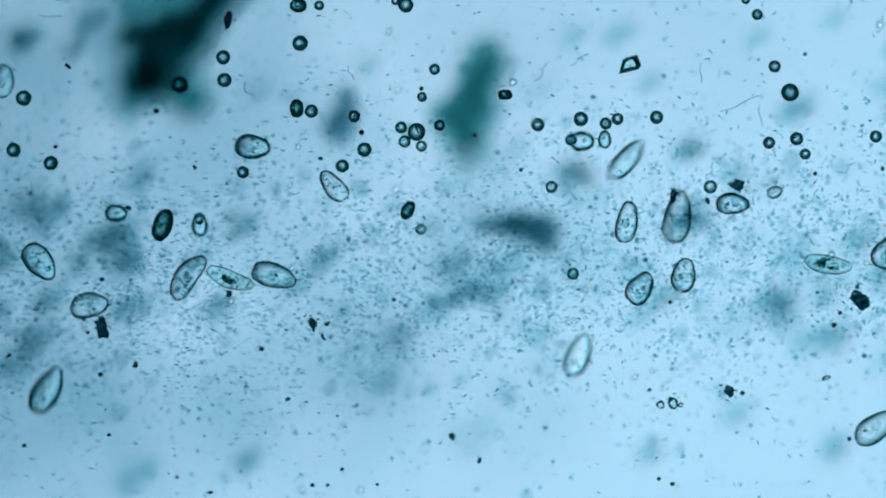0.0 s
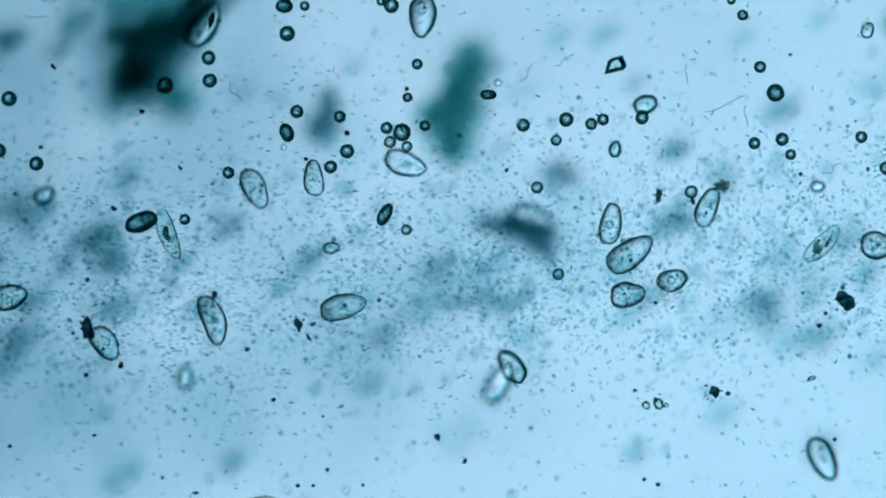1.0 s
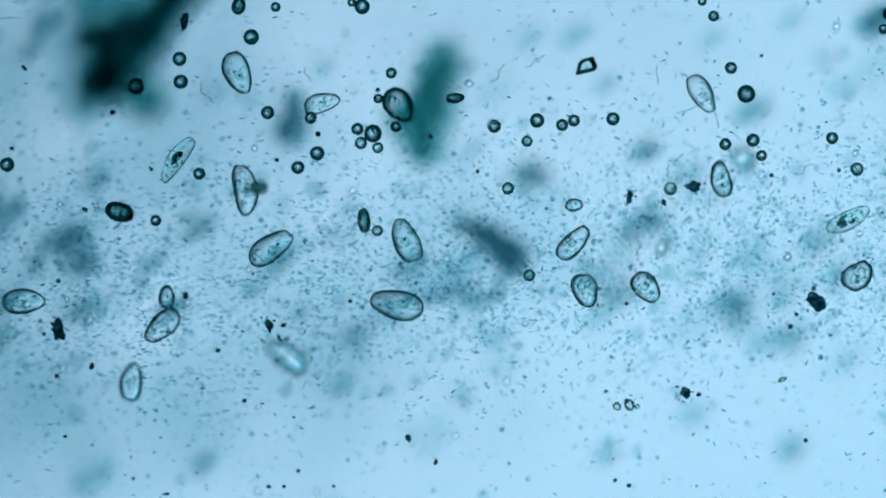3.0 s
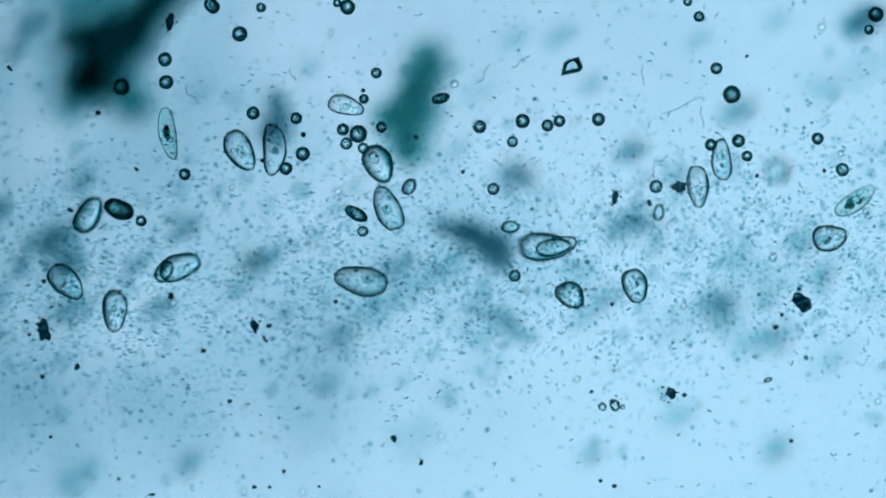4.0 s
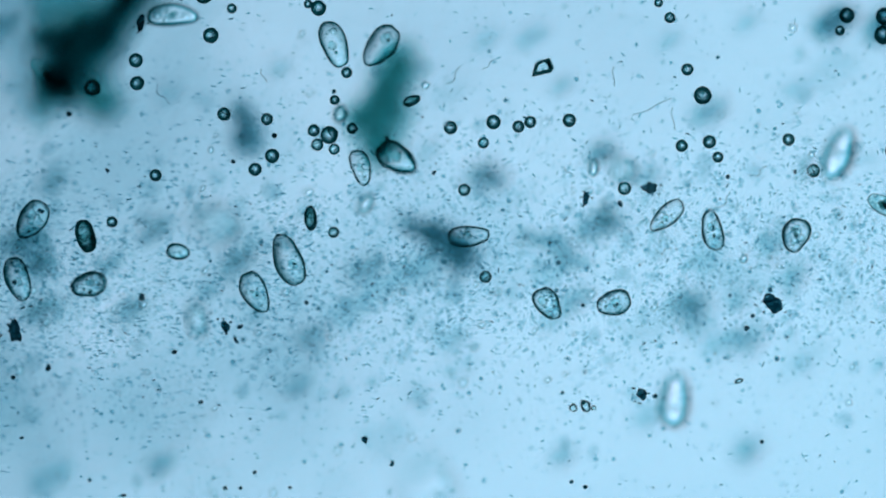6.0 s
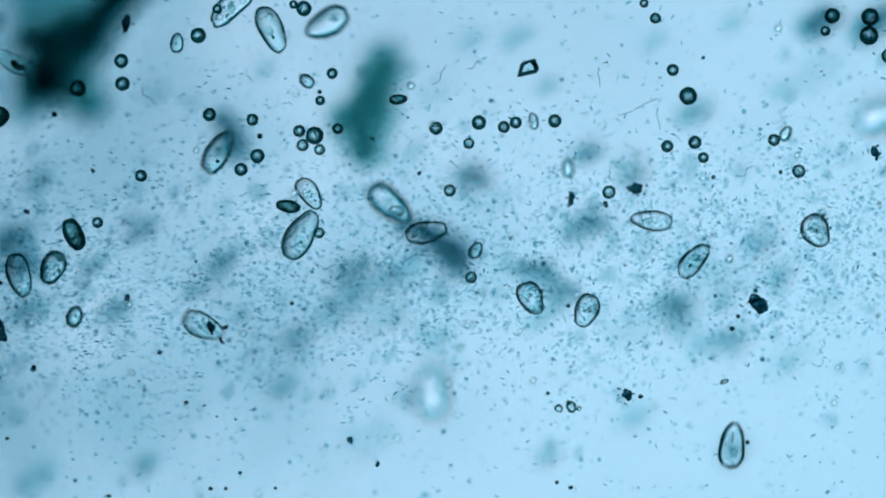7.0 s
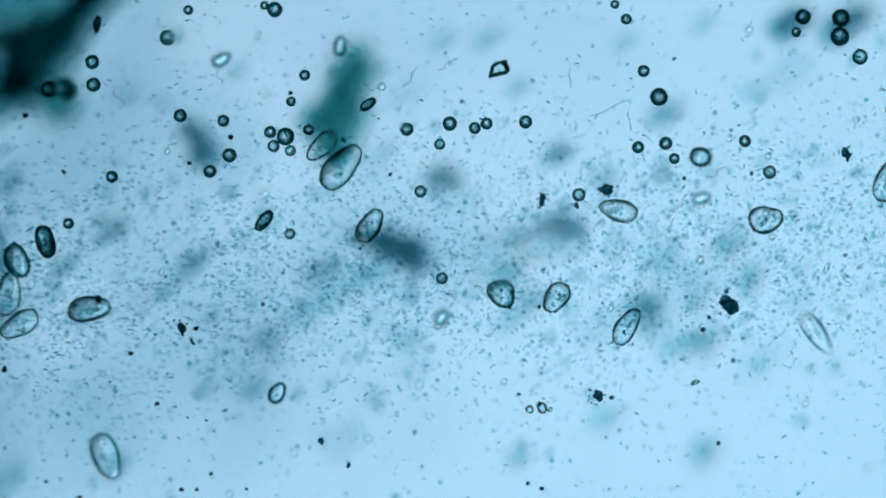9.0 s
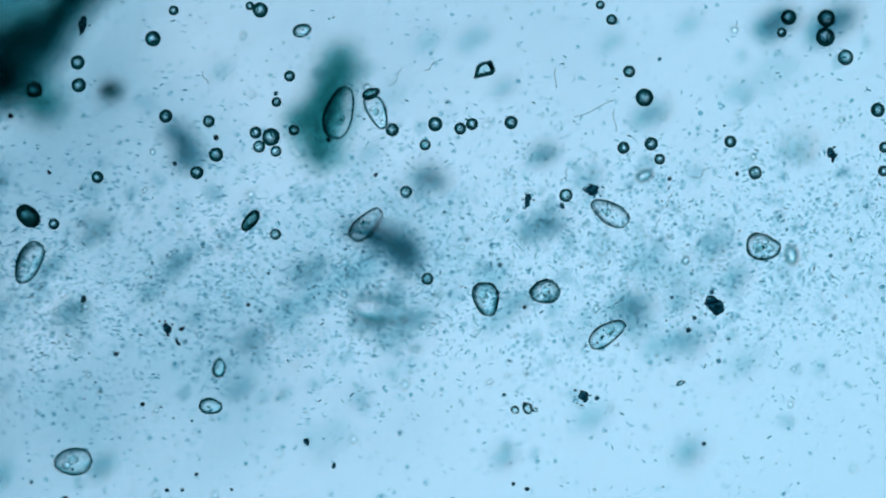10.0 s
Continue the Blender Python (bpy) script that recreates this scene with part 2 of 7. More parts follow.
# ---- swimmers ----
def ciliate(name, length, width, kind, seed):
    """A swimming cell: clear body with a nucleus, vacuoles and granules inside."""
    rnd = random.Random(seed)
    thing = new(name)
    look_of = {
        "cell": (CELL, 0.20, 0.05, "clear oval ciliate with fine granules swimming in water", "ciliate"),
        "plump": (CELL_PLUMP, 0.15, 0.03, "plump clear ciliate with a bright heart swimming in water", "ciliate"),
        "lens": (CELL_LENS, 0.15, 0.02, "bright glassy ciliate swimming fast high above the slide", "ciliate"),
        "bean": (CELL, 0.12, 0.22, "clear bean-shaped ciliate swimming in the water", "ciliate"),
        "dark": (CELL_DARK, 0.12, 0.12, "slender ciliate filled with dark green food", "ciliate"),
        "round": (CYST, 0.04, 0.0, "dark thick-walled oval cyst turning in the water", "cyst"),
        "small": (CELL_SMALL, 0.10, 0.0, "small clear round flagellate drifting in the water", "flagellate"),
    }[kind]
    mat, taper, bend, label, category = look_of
    bend *= rnd.uniform(0.5, 1.4) * rnd.choice((-1, 1))
    height = width * {"round": 0.95, "small": 0.9, "lens": 0.75, "plump": 0.65}.get(kind, 0.54)
    tagged(thing, label, category, group=category + "s in the water")
    lean = rnd.choice((-1, 1)) * rnd.uniform(0.15, 0.5) if kind in ("cell", "bean", "plump") else 0.0
    mouth = rnd.uniform(0.0, 0.06) if kind in ("cell", "bean") else 0.0
    part("body", egg(length, width, height, taper * rnd.uniform(0.7, 1.3), bend, 0.032, seed, {"round": 2.3, "small": 2.3, "lens": 1.5, "plump": 1.9}.get(kind, 3.2), skew=lean, groove=mouth), mat, thing)

    def inside(reach=0.62):
        while True:
            p = Vector((rnd.uniform(-1, 1), rnd.uniform(-1, 1), rnd.uniform(-1, 1)))
            if p.length < 1.0:
                return Vector((p.x * length / 2 * reach, p.y * width / 2 * reach, p.z * height / 2 * reach))

    if kind == "small":
        part("granule", ball(width * 0.13, inside(0.35), (1, 0.8, 0.8), 0.2, seed, 1), GRANULE, thing)
        return thing
    part("nucleus", ball(width * 0.17, (length * rnd.uniform(-0.22, 0.12), width * rnd.uniform(-0.1, 0.1), 0), (1.15, 1, 0.9), 0.12, seed), NUCLEUS, thing)
    for i in range({"cell": 3, "plump": 1, "lens": 1, "bean": 3, "dark": 2, "round": 1}[kind]):
        part("vacuole", ball(width * rnd.uniform(0.07, 0.15), inside(0.72), (1, 1, 0.9), 0.08, seed + i), VACUOLE, thing)
    for i in range({"cell": 3, "plump": 1, "lens": 1, "bean": 3, "dark": 9, "round": 3}[kind]):
        big = 0.075 if kind in ("cell", "plump", "lens") else 0.19 if kind == "dark" else 0.14
        part("food_vacuole", ball(width * rnd.uniform(0.045, big), inside(0.66), (1.3, 0.9, 0.9), 0.25, seed + 9 * i, 2, rnd.uniform(0, 3)), ALGAL_FOOD if kind == "dark" or rnd.random() < 0.25 else GRANULE, thing)
    specks = [ball(rnd.uniform(0.0009, 0.0019), inside(0.8), (1.5, 0.9, 0.9), 0.2, i, 1, rnd.uniform(0, 3)) for i in range({"dark": 26, "plump": 5, "lens": 3}.get(kind, rnd.randint(5, 16)))]
    tagged(part("granules", joined(specks), GRANULE, thing), kind="stuff")
    return thing


SWIMMERS = {}
SWIMMERS["c1"] = ciliate("ciliate", 0.076, 0.046, "cell", 1)
SWIMMERS["c2"] = ciliate("ciliate", 0.066, 0.038, "cell", 2)
SWIMMERS["c3"] = ciliate("ciliate", 0.084, 0.048, "plump", 3)
SWIMMERS["c4"] = ciliate("ciliate", 0.092, 0.044, "bean", 4)
SWIMMERS["spindle"] = ciliate("ciliate", 0.094, 0.034, "dark", 5)
SWIMMERS["c6"] = ciliate("ciliate", 0.068, 0.044, "cell", 6)
SWIMMERS["c7"] = ciliate("ciliate", 0.076, 0.048, "cell", 7)
SWIMMERS["dark_oval"] = ciliate("cyst", 0.060, 0.038, "round", 8)
SWIMMERS["c9"] = ciliate("ciliate", 0.090, 0.054, "plump", 9)
SWIMMERS["c10"] = ciliate("ciliate", 0.086, 0.042, "plump", 10)
SWIMMERS["c11"] = ciliate("ciliate", 0.074, 0.040, "cell", 11)
SWIMMERS["c12"] = ciliate("ciliate", 0.094, 0.054, "plump", 12)
SWIMMERS["c13"] = ciliate("ciliate", 0.062, 0.046, "cell", 13)
SWIMMERS["c14"] = ciliate("ciliate", 0.062, 0.044, "cell", 14)
SWIMMERS["c15"] = ciliate("ciliate", 0.074, 0.040, "cell", 15)
SWIMMERS["c17"] = ciliate("ciliate", 0.084, 0.036, "dark", 16)
SWIMMERS["c18"] = ciliate("ciliate", 0.084, 0.050, "plump", 17)
SWIMMERS["c20"] = ciliate("ciliate", 0.062, 0.052, "cell", 18)
SWIMMERS["mover_big"] = ciliate("ciliate", 0.096, 0.056, "plump", 19)
SWIMMERS["c_b"] = ciliate("ciliate", 0.084, 0.054, "plump", 20)
SWIMMERS["c_c"] = ciliate("ciliate", 0.078, 0.048, "cell", 21)
SWIMMERS["c_g"] = ciliate("ciliate", 0.082, 0.048, "lens", 22)
SWIMMERS["c_e"] = ciliate("ciliate", 0.078, 0.048, "lens", 23)
SWIMMERS["c_h"] = ciliate("ciliate", 0.090, 0.048, "plump", 24)
SWIMMERS["c_k"] = ciliate("ciliate", 0.074, 0.038, "cell", 25)
SWIMMERS["c_l"] = ciliate("ciliate", 0.076, 0.050, "lens", 26)
SWIMMERS["c_m"] = ciliate("ciliate", 0.080, 0.048, "plump", 27)
SWIMMERS["c_v"] = ciliate("ciliate", 0.082, 0.048, "cell", 28)
SWIMMERS["c_w"] = ciliate("ciliate", 0.086, 0.054, "lens", 29)
SWIMMERS["c_x"] = ciliate("ciliate", 0.092, 0.058, "lens", 30)
SWIMMERS["c_y"] = ciliate("ciliate", 0.094, 0.056, "lens", 31)
SWIMMERS["c_z"] = ciliate("ciliate", 0.104, 0.056, "lens", 32)
SWIMMERS["s1"] = ciliate("cyst", 0.034, 0.027, "round", 33)
SWIMMERS["s2"] = ciliate("cyst", 0.044, 0.025, "round", 34)
SWIMMERS["s3"] = ciliate("flagellate", 0.030, 0.024, "small", 35)
SWIMMERS["s4"] = ciliate("flagellate", 0.042, 0.032, "small", 36)
SWIMMERS["s5"] = ciliate("flagellate", 0.030, 0.025, "small", 37)
SWIMMERS["s6"] = ciliate("flagellate", 0.028, 0.024, "small", 38)
SWIMMERS["s7"] = ciliate("flagellate", 0.032, 0.025, "small", 39)
SWIMMERS["s8"] = ciliate("flagellate", 0.040, 0.034, "small", 40)
SWIMMERS["s9"] = ciliate("flagellate", 0.042, 0.032, "small", 41)
SWIMMERS["s10"] = ciliate("flagellate", 0.044, 0.038, "small", 42)
SWIMMERS["s11"] = ciliate("flagellate", 0.036, 0.026, "small", 43)
SWIMMERS["s12"] = ciliate("flagellate", 0.034, 0.024, "small", 44)
SWIMMERS["s13"] = ciliate("flagellate", 0.036, 0.026, "small", 45)
SWIMMERS["s14"] = ciliate("cyst", 0.030, 0.027, "round", 46)
SWIMMERS["s15"] = ciliate("flagellate", 0.030, 0.022, "small", 47)
SWIMMERS["s16"] = ciliate("flagellate", 0.032, 0.025, "small", 48)
SWIMMERS["s17"] = ciliate("cyst", 0.033, 0.020, "round", 49)
SWIMMERS["s18"] = ciliate("cyst", 0.042, 0.040, "round", 53)
SWIMMERS["s19"] = ciliate("flagellate", 0.031, 0.019, "small", 54)
SWIMMERS["s20"] = ciliate("flagellate", 0.034, 0.026, "small", 55)
SWIMMERS["c_t"] = ciliate("ciliate", 0.084, 0.042, "lens", 50)
SWIMMERS["c_q"] = ciliate("ciliate", 0.060, 0.034, "plump", 51)
SWIMMERS["c_p"] = ciliate("ciliate", 0.084, 0.038, "lens", 52)


# ---- drops lying on the slide ----
DROPS = {}


def drop(x, y, r, pale=False):
    """An oil drop with a small inner bead, resting on the glass."""
    rnd = random.Random(int(x * 9973) + int(y * 7919))
    thing = new("oil_drop")
    thing.location = (x, y, SLIDE_TOP + r * 0.97)
    thing.rotation_euler = (0, 0, rnd.uniform(-3, 3))
    tagged(thing, "small pale round oil drop with a thin rim on the slide" if pale else "round dark-rimmed oil drop with a bright centre on the slide", "oil drop", group="oil drops on the slide")
    part("shell", ball(r, (0, 0, 0), (1, 1, 1), 0.05, rnd.uniform(0, 9), 3), DROP_PALE if pale else DROP, thing)
    part("inner_lump", ball(r * 0.2, (rnd.uniform(-0.3, 0.3) * r, rnd.uniform(-0.3, 0.3) * r, r * 0.1), (1.9, 0.5, 0.6), 0.35, rnd.uniform(0, 9), 2, rnd.uniform(0, 3)), ALGAL_FOOD if rnd.random() < 0.2 else GRANULE, thing)
    DROPS[(x, y)] = thing
    return thing


for spec in ((-0.066, 0.432, 0.014), (-0.219, 0.431, 0.009), (-0.389, 0.339, 0.013), (-0.387, 0.299, 0.013), (-0.257, 0.379, 0.014), (-0.466, 0.291, 0.015), (-0.742, 0.267, 0.014), (-0.760, 0.175, 0.013), (-0.694, 0.152, 0.013), (-0.354, 0.136, 0.011)):
    drop(*spec)
for spec in ((-0.016, 0.319, 0.010), (-0.037, 0.269, 0.009), (-0.157, 0.235, 0.011), (-0.139, 0.175, 0.013), (-0.177, 0.146, 0.012), (-0.074, 0.215, 0.011), (-0.047, 0.207, 0.016), (-0.068, 0.190, 0.011, True), (-0.038, 0.182, 0.010, True), (-0.006, 0.219, 0.010)):
    drop(*spec)
for spec in ((0.168, 0.220, 0.012), (0.192, 0.110, 0.011, True), (0.244, 0.230, 0.013), (0.288, 0.222, 0.011), (0.309, 0.230, 0.011), (0.378, 0.233, 0.012), (0.536, 0.441, 0.008), (0.556, 0.415, 0.010), (0.587, 0.323, 0.011), (0.614, 0.277, 0.016)):
    drop(*spec)
for spec in ((0.577, 0.188, 0.011), (0.626, 0.195, 0.012), (0.641, 0.168, 0.010), (0.766, 0.199, 0.011), (0.226, 0.193, 0.010, True), (0.474, 0.107, 0.012, True), (-0.039, 0.035, 0.010, True), (0.230, -0.044, 0.011, True), (0.810, 0.144, 0.012, True), (0.869, 0.419, 0.014)):
    drop(*spec)
for spec in ((0.857, 0.392, 0.009), (0.936, 0.417, 0.016), (0.934, 0.384, 0.017), (0.970, 0.348, 0.014, True), (1.027, 0.255, 0.013), (1.037, 0.147, 0.010), (-0.431, 0.053, 0.010), (-0.233, 0.244, 0.012), (1.039, 0.189, 0.010), (-0.084, 0.439, 0.008), (-0.144, 0.206, 0.005)):
    drop(*spec)


# ---- grit and grains ----
def grit(x, y, w, h, turn=0.0, mat=None, name="grit_flake", label="black irregular grit flake lying on the slide", seed=1):
    """A flake of grit in a few lumps."""
    rnd = random.Random(seed * 31 + int(x * 997))
    size = max(w, h)
    count = 1 if size < 0.011 else (4 if size < 0.02 else 10)
    lumps = []
    for i in range(count):
        s = 1.0 if count == 1 else rnd.uniform(0.36, 0.66)
        ox, oy = (0, 0) if count == 1 else (rnd.uniform(-0.23, 0.23) * w, rnd.uniform(-0.25, 0.25) * h)
        lumps.append(ball(0.5, (ox, oy, rnd.uniform(-0.1, 0.15) * size), (w * s, h * s, min(w, h) * s * 0.8), 0.3, rnd.uniform(0, 40), 2, rnd.uniform(-0.5, 0.5)))
    if size > 0.02:
        for i in range(6):
            a, d = rnd.uniform(0, 6.28), rnd.uniform(0.5, 0.72)
            lumps.append(ball(rnd.uniform(0.0014, 0.0026), (math.cos(a) * d * w, math.sin(a) * d * h, 0), (1.3, 0.9, 0.9), 0.3, i, 2))
    ob = part(name, joined(lumps), mat or SOOT, sm=False)
    if count > 1:
        fused(ob, size * 0.045)
    ob.location = (x, y, SLIDE_TOP + min(w, h) * 0.3)
    ob.rotation_euler = (0, 0, turn)
    return tagged(ob, label, "grit", group="grit on the slide")


def grain(x, y, w, h, turn, seed):
    """A small clear rounded mineral grain with worn facets."""
    rnd = random.Random(seed)
    bm = bmesh.new()
    for sz in (-1, 1):
        for i in range(7):
            a, k = 2 * math.pi * (i + rnd.uniform(-0.25, 0.25)) / 7, (0.55 if sz > 0 else 0.5) * rnd.uniform(0.85, 1.1)
            k *= 0.6 if sz > 0 else 1.0
            bm.verts.new((math.cos(a) * w * k, math.sin(a) * h * k, sz * min(w, h) * rnd.uniform(0.30, 0.46)))
    bmesh.ops.convex_hull(bm, input=bm.verts)
    bmesh.ops.bevel(bm, geom=list(bm.edges), offset=w * 0.03, segments=1, affect="EDGES")
    ob = part("mineral_grain", bm, CRYSTAL, sm=False)
    ob.location = (x, y, SLIDE_TOP + min(w, h) * 0.35)
    ob.rotation_euler = (0, 0, turn)
    return tagged(ob, "tiny clear rounded mineral grain lying on the slide", "mineral grain", group="mineral grains")


def wedge_grain(x, y):
    """A clear mineral splinter: a broken six-sided foot that slopes up to one bright facet."""
    bm = bmesh.new()
    for px, py in ((-0.021, -0.018), (-0.015, 0.007), (-0.007, 0.012), (0.012, 0.017), (0.020, -0.002), (0.014, -0.010)):
        bm.verts.new((px, py, 0.0))
    for px, py in ((-0.013, -0.009), (-0.009, 0.004), (0.001, 0.010), (0.008, 0.004), (0.010, -0.004)):
        bm.verts.new((px, py, 0.013))
    bmesh.ops.convex_hull(bm, input=bm.verts)
    bmesh.ops.bevel(bm, geom=list(bm.edges), offset=0.0008, segments=1, affect="EDGES")
    ob = part("mineral_grain", bm, CRYSTAL, sm=False)
    ob.location = (x, y, SLIDE_TOP + 0.0005)
    # the shade of one dark facet, put in as a black lump
    part("inner_lump", ball(0.5, (0.010, 0.005, 0.006), (0.006, 0.016, 0.007), 0.4, 3, 2, 0.35), SOOT, ob, "black lump standing in for a shaded facet", sm=False)
    return tagged(ob, "clear angular mineral splinter with dark edges on the slide", "mineral grain", group="mineral grains")


for spec in ((0.738, -0.092, 0.033, 0.042, 0.5), (-0.601, -0.137, 0.024, 0.046, 0.15), (-0.380, 0.406, 0.020, 0.036, -0.1), (-0.232, -0.131, 0.020, 0.026, 0.3), (-0.204, -0.132, 0.014, 0.010, 0.5), (-0.211, -0.157, 0.008, 0.017, 0.5), (0.018, -0.334, 0.018, 0.016, 0.0), (0.523, 0.111, 0.030, 0.020, 0.1)):
    grit(*spec)
for spec in ((0.407, 0.095, 0.014, 0.024, -0.5), (0.505, -0.252, 0.025, 0.025, 0.1), (0.469, 0.084, 0.013, 0.015, 0.0), (-0.545, -0.204, 0.016, 0.012, 0.0), (-0.321, -0.177, 0.010, 0.008, 0.0), (0.065, -0.375, 0.012, 0.010, 0.0), (-0.274, -0.266, 0.010, 0.008, 0.0), (-0.379, -0.080, 0.019, 0.013, 0.2), (0.139, 0.141, 0.012, 0.010, 0.4)):
    grit(*spec)
for spec in ((-0.217, 0.160, 0.009, 0.008, 0.0), (-0.509, 0.244, 0.016, 0.011, 0.3), (-0.665, 0.324, 0.017, 0.013, 0.0), (-0.557, 0.074, 0.012, 0.015, 0.8), (0.056, 0.200, 0.010, 0.015, 0.2), (0.382, -0.407, 0.008, 0.007, 0.0), (0.406, -0.416, 0.009, 0.008, 0.0), (-0.741, -0.348, 0.009, 0.008, 0.0)):
    grit(*spec)
for spec in ((-0.591, -0.329, 0.008, 0.006, 0.0), (-0.231, -0.418, 0.009, 0.007, 0.0), (-0.204, -0.418, 0.007, 0.006, 0.0), (-0.411, -0.431, 0.010, 0.006, 0.0), (-0.686, 0.181, 0.009, 0.007, 0.0), (-0.768, -0.190, 0.011, 0.008, 0.0), (-0.606, -0.222, 0.009, 0.008, 0.0), (-0.439, 0.144, 0.009, 0.014, 0.4)):
    grit(*spec)
for spec in ((0.659, 0.133, 0.008, 0.008, 0.0), (0.719, -0.336, 0.008, 0.008, 0.0), (0.530, -0.255, 0.009, 0.008, 0.0), (-0.087, -0.090, 0.008, 0.007, 0.0), (0.402, -0.094, 0.008, 0.007, 0.0), (0.945, 0.178, 0.018, 0.022, 0.3), (0.703, -0.113, 0.009, 0.008, 0.0), (-0.179, -0.390, 0.008, 0.006, 0.0)):
    grit(*spec)
for spec in ((-0.038, 0.284, 0.008, 0.008, 0.0), (-0.144, 0.207, 0.009, 0.008, 0.0), (-0.629, -0.148, 0.011, 0.008, 0.0), (0.692, -0.135, 0.010, 0.009, 0.0), (0.778, 0.142, 0.008, 0.009, 0.0), (-0.604, -0.054, 0.009, 0.009, 0.0), (-0.116, -0.417, 0.007, 0.006, 0.0), (0.366, -0.249, 0.007, 0.006, 0.0)):
    grit(*spec)
wedge_grain(0.332, 0.327)
grain(0.385, -0.276, 0.016, 0.017, 0.2, 5)
grain(0.407, -0.273, 0.020, 0.027, 0.4, 6)
grain(0.421, -0.276, 0.011, 0.010, 0, 7)
grain(0.678, -0.228, 0.020, 0.010, 0.4, 9)


# ---- drifting clumps, high above the plane in focus ----
def lobes(spots, seed):
    """Lumps (dx, dy, length, width, turn in degrees) of one soft mass."""
    return joined([ball(0.5, (dx, dy, 0.01 * math.sin(i * 2.3)), (ln, wd, min(ln, wd) * 0.7), 0.45, seed + i * 1.7, 3, math.radians(tn)) for i, (dx, dy, ln, wd, tn) in enumerate(spots)])


def clump(name, label, x, y, z, spots, mat, seed, category="algal clump", heart=None):
    """A floating mass of lumps grown together, some with a denser heart."""
    if heart is None:
        ob = fused(part(name, lobes(spots, seed), mat), 0.007)
    else:
        ob = new(name)
        fused(part("mantle", lobes(spots, seed), mat, ob), 0.007)
        fused(part("heart", lobes([(dx, dy, ln * 0.72, wd * 0.6, tn) for dx, dy, ln, wd, tn in spots], seed + 4), heart, ob, "denser heart"), 0.006)
    ob.location = (x, y, z)
    return tagged(ob, label, category)


def big_clump(x, y, z, core, lobe_list):
    """A dense black mass in a thinner mantle, with paler teal lobes about it."""
    thing = new("algal_clump")
    thing.location = (x, y, z)
    tagged(thing, "dense black-green algal clump with teal lobes floating above the slide", "algal clump")
    fused(part("core", lobes(core, 3), ALGA_BLACK, thing), 0.008)
    mantle = [(dx - 0.004, dy, ln * 1.14, wd * 1.25, tn) for dx, dy, ln, wd, tn in core]
    fused(part("mantle", lobes(mantle, 6), ALGA_MANTLE, thing, "dark teal mantle"), 0.008)
    for i, spots in enumerate(lobe_list):
        fused(part("lobe", lobes(spots, 11 + 5 * i), HAZE_TEAL if i == 4 else ALGA_HEART if i == 0 else ALGA_GREEN, thing, "dark teal lobe" if i == 0 else "thin teal lobe"), 0.008)
    return thing


def hair(x, y, turn, size, curl):
    """A fine loose hair, curved, lying on the slide."""
    cu = bpy.data.curves.new("hair", "CURVE")
    cu.dimensions, cu.bevel_depth, cu.bevel_resolution = "3D", 0.0007, 1
    sp = cu.splines.new("POLY")
    sp.points.add(11)
    for i, p in enumerate(sp.points):
        u = i / 11 - 0.5
        p.co = (u * size, curl * size * (u * u * 2 + 0.3 * math.sin(u * 9)), 0, 1)
    ob = new("fibre", cu)
    me = bpy.data.meshes.new_from_object(ob.evaluated_get(bpy.context.evaluated_depsgraph_get()))
    bpy.data.objects.remove(ob)
    me.materials.append(HAIR)
    ob = new("fibre", me)
    ob.location = (x, y, SLIDE_TOP + 0.0012)
    ob.rotation_euler = (0, 0, turn)
    return tagged(ob, "thin dark curved fibre lying on the slide", "fibre", group="fibres on the slide")


big_clump(-0.480, 0.368, 0.360,
          [(0.070, 0.068, 0.140, 0.072, 42), (0.006, 0.000, 0.160, 0.098, 46), (-0.036, -0.052, 0.110, 0.084, 54), (-0.062, 0.012, 0.080, 0.050, 0), (0.116, 0.118, 0.120, 0.070, 36)],
          [[(0.026, -0.095, 0.090, 0.070, -35), (-0.010, -0.080, 0.090, 0.055, -10)],
           [(-0.045, 0.062, 0.130, 0.070, 10), (-0.030, 0.120, 0.150, 0.090, 0)],
           [(0.025, -0.112, 0.060, 0.045, -30)],
           [(-0.085, -0.115, 0.034, 0.075, 10), (-0.075, -0.075, 0.040, 0.060, 0)],
           [(-0.105, 0.030, 0.110, 0.190, 10), (-0.085, -0.060, 0.100, 0.120, -10), (-0.080, 0.110, 0.140, 0.120, 0)]])
clump("algal_clump", "elongated teal algal clump floating above the slide", 0.044, 0.257, 0.300, [(0.027, 0.066, 0.105, 0.084, 68), (0.006, 0.006, 0.140, 0.100, 76), (-0.006, -0.052, 0.110, 0.084, 80), (-0.038, -0.014, 0.080, 0.060, 50)], ALGA_GREEN, 8, "algal clump", ALGA_HEART)
FLOC = clump("detritus_floc", "dark grey-green detritus floc drifting above the slide", 0.131, 0.038, 0.240, [(-0.052, 0.016, 0.070, 0.034, -12), (-0.006, 0.006, 0.085, 0.050, -12), (0.034, -0.010, 0.074, 0.064, -28), (0.050, -0.036, 0.040, 0.034, 40)], HAZE_DARK, 5, "detritus", HAZE_MID)
FLOC_GREY = clump("detritus_floc", "grey detritus floc drifting above the slide", -0.183, 0.240, 0.250, [(0.008, 0.026, 0.038, 0.062, 10), (-0.004, -0.016, 0.060, 0.056, 0)], HAZE_DARK, 15, "detritus")
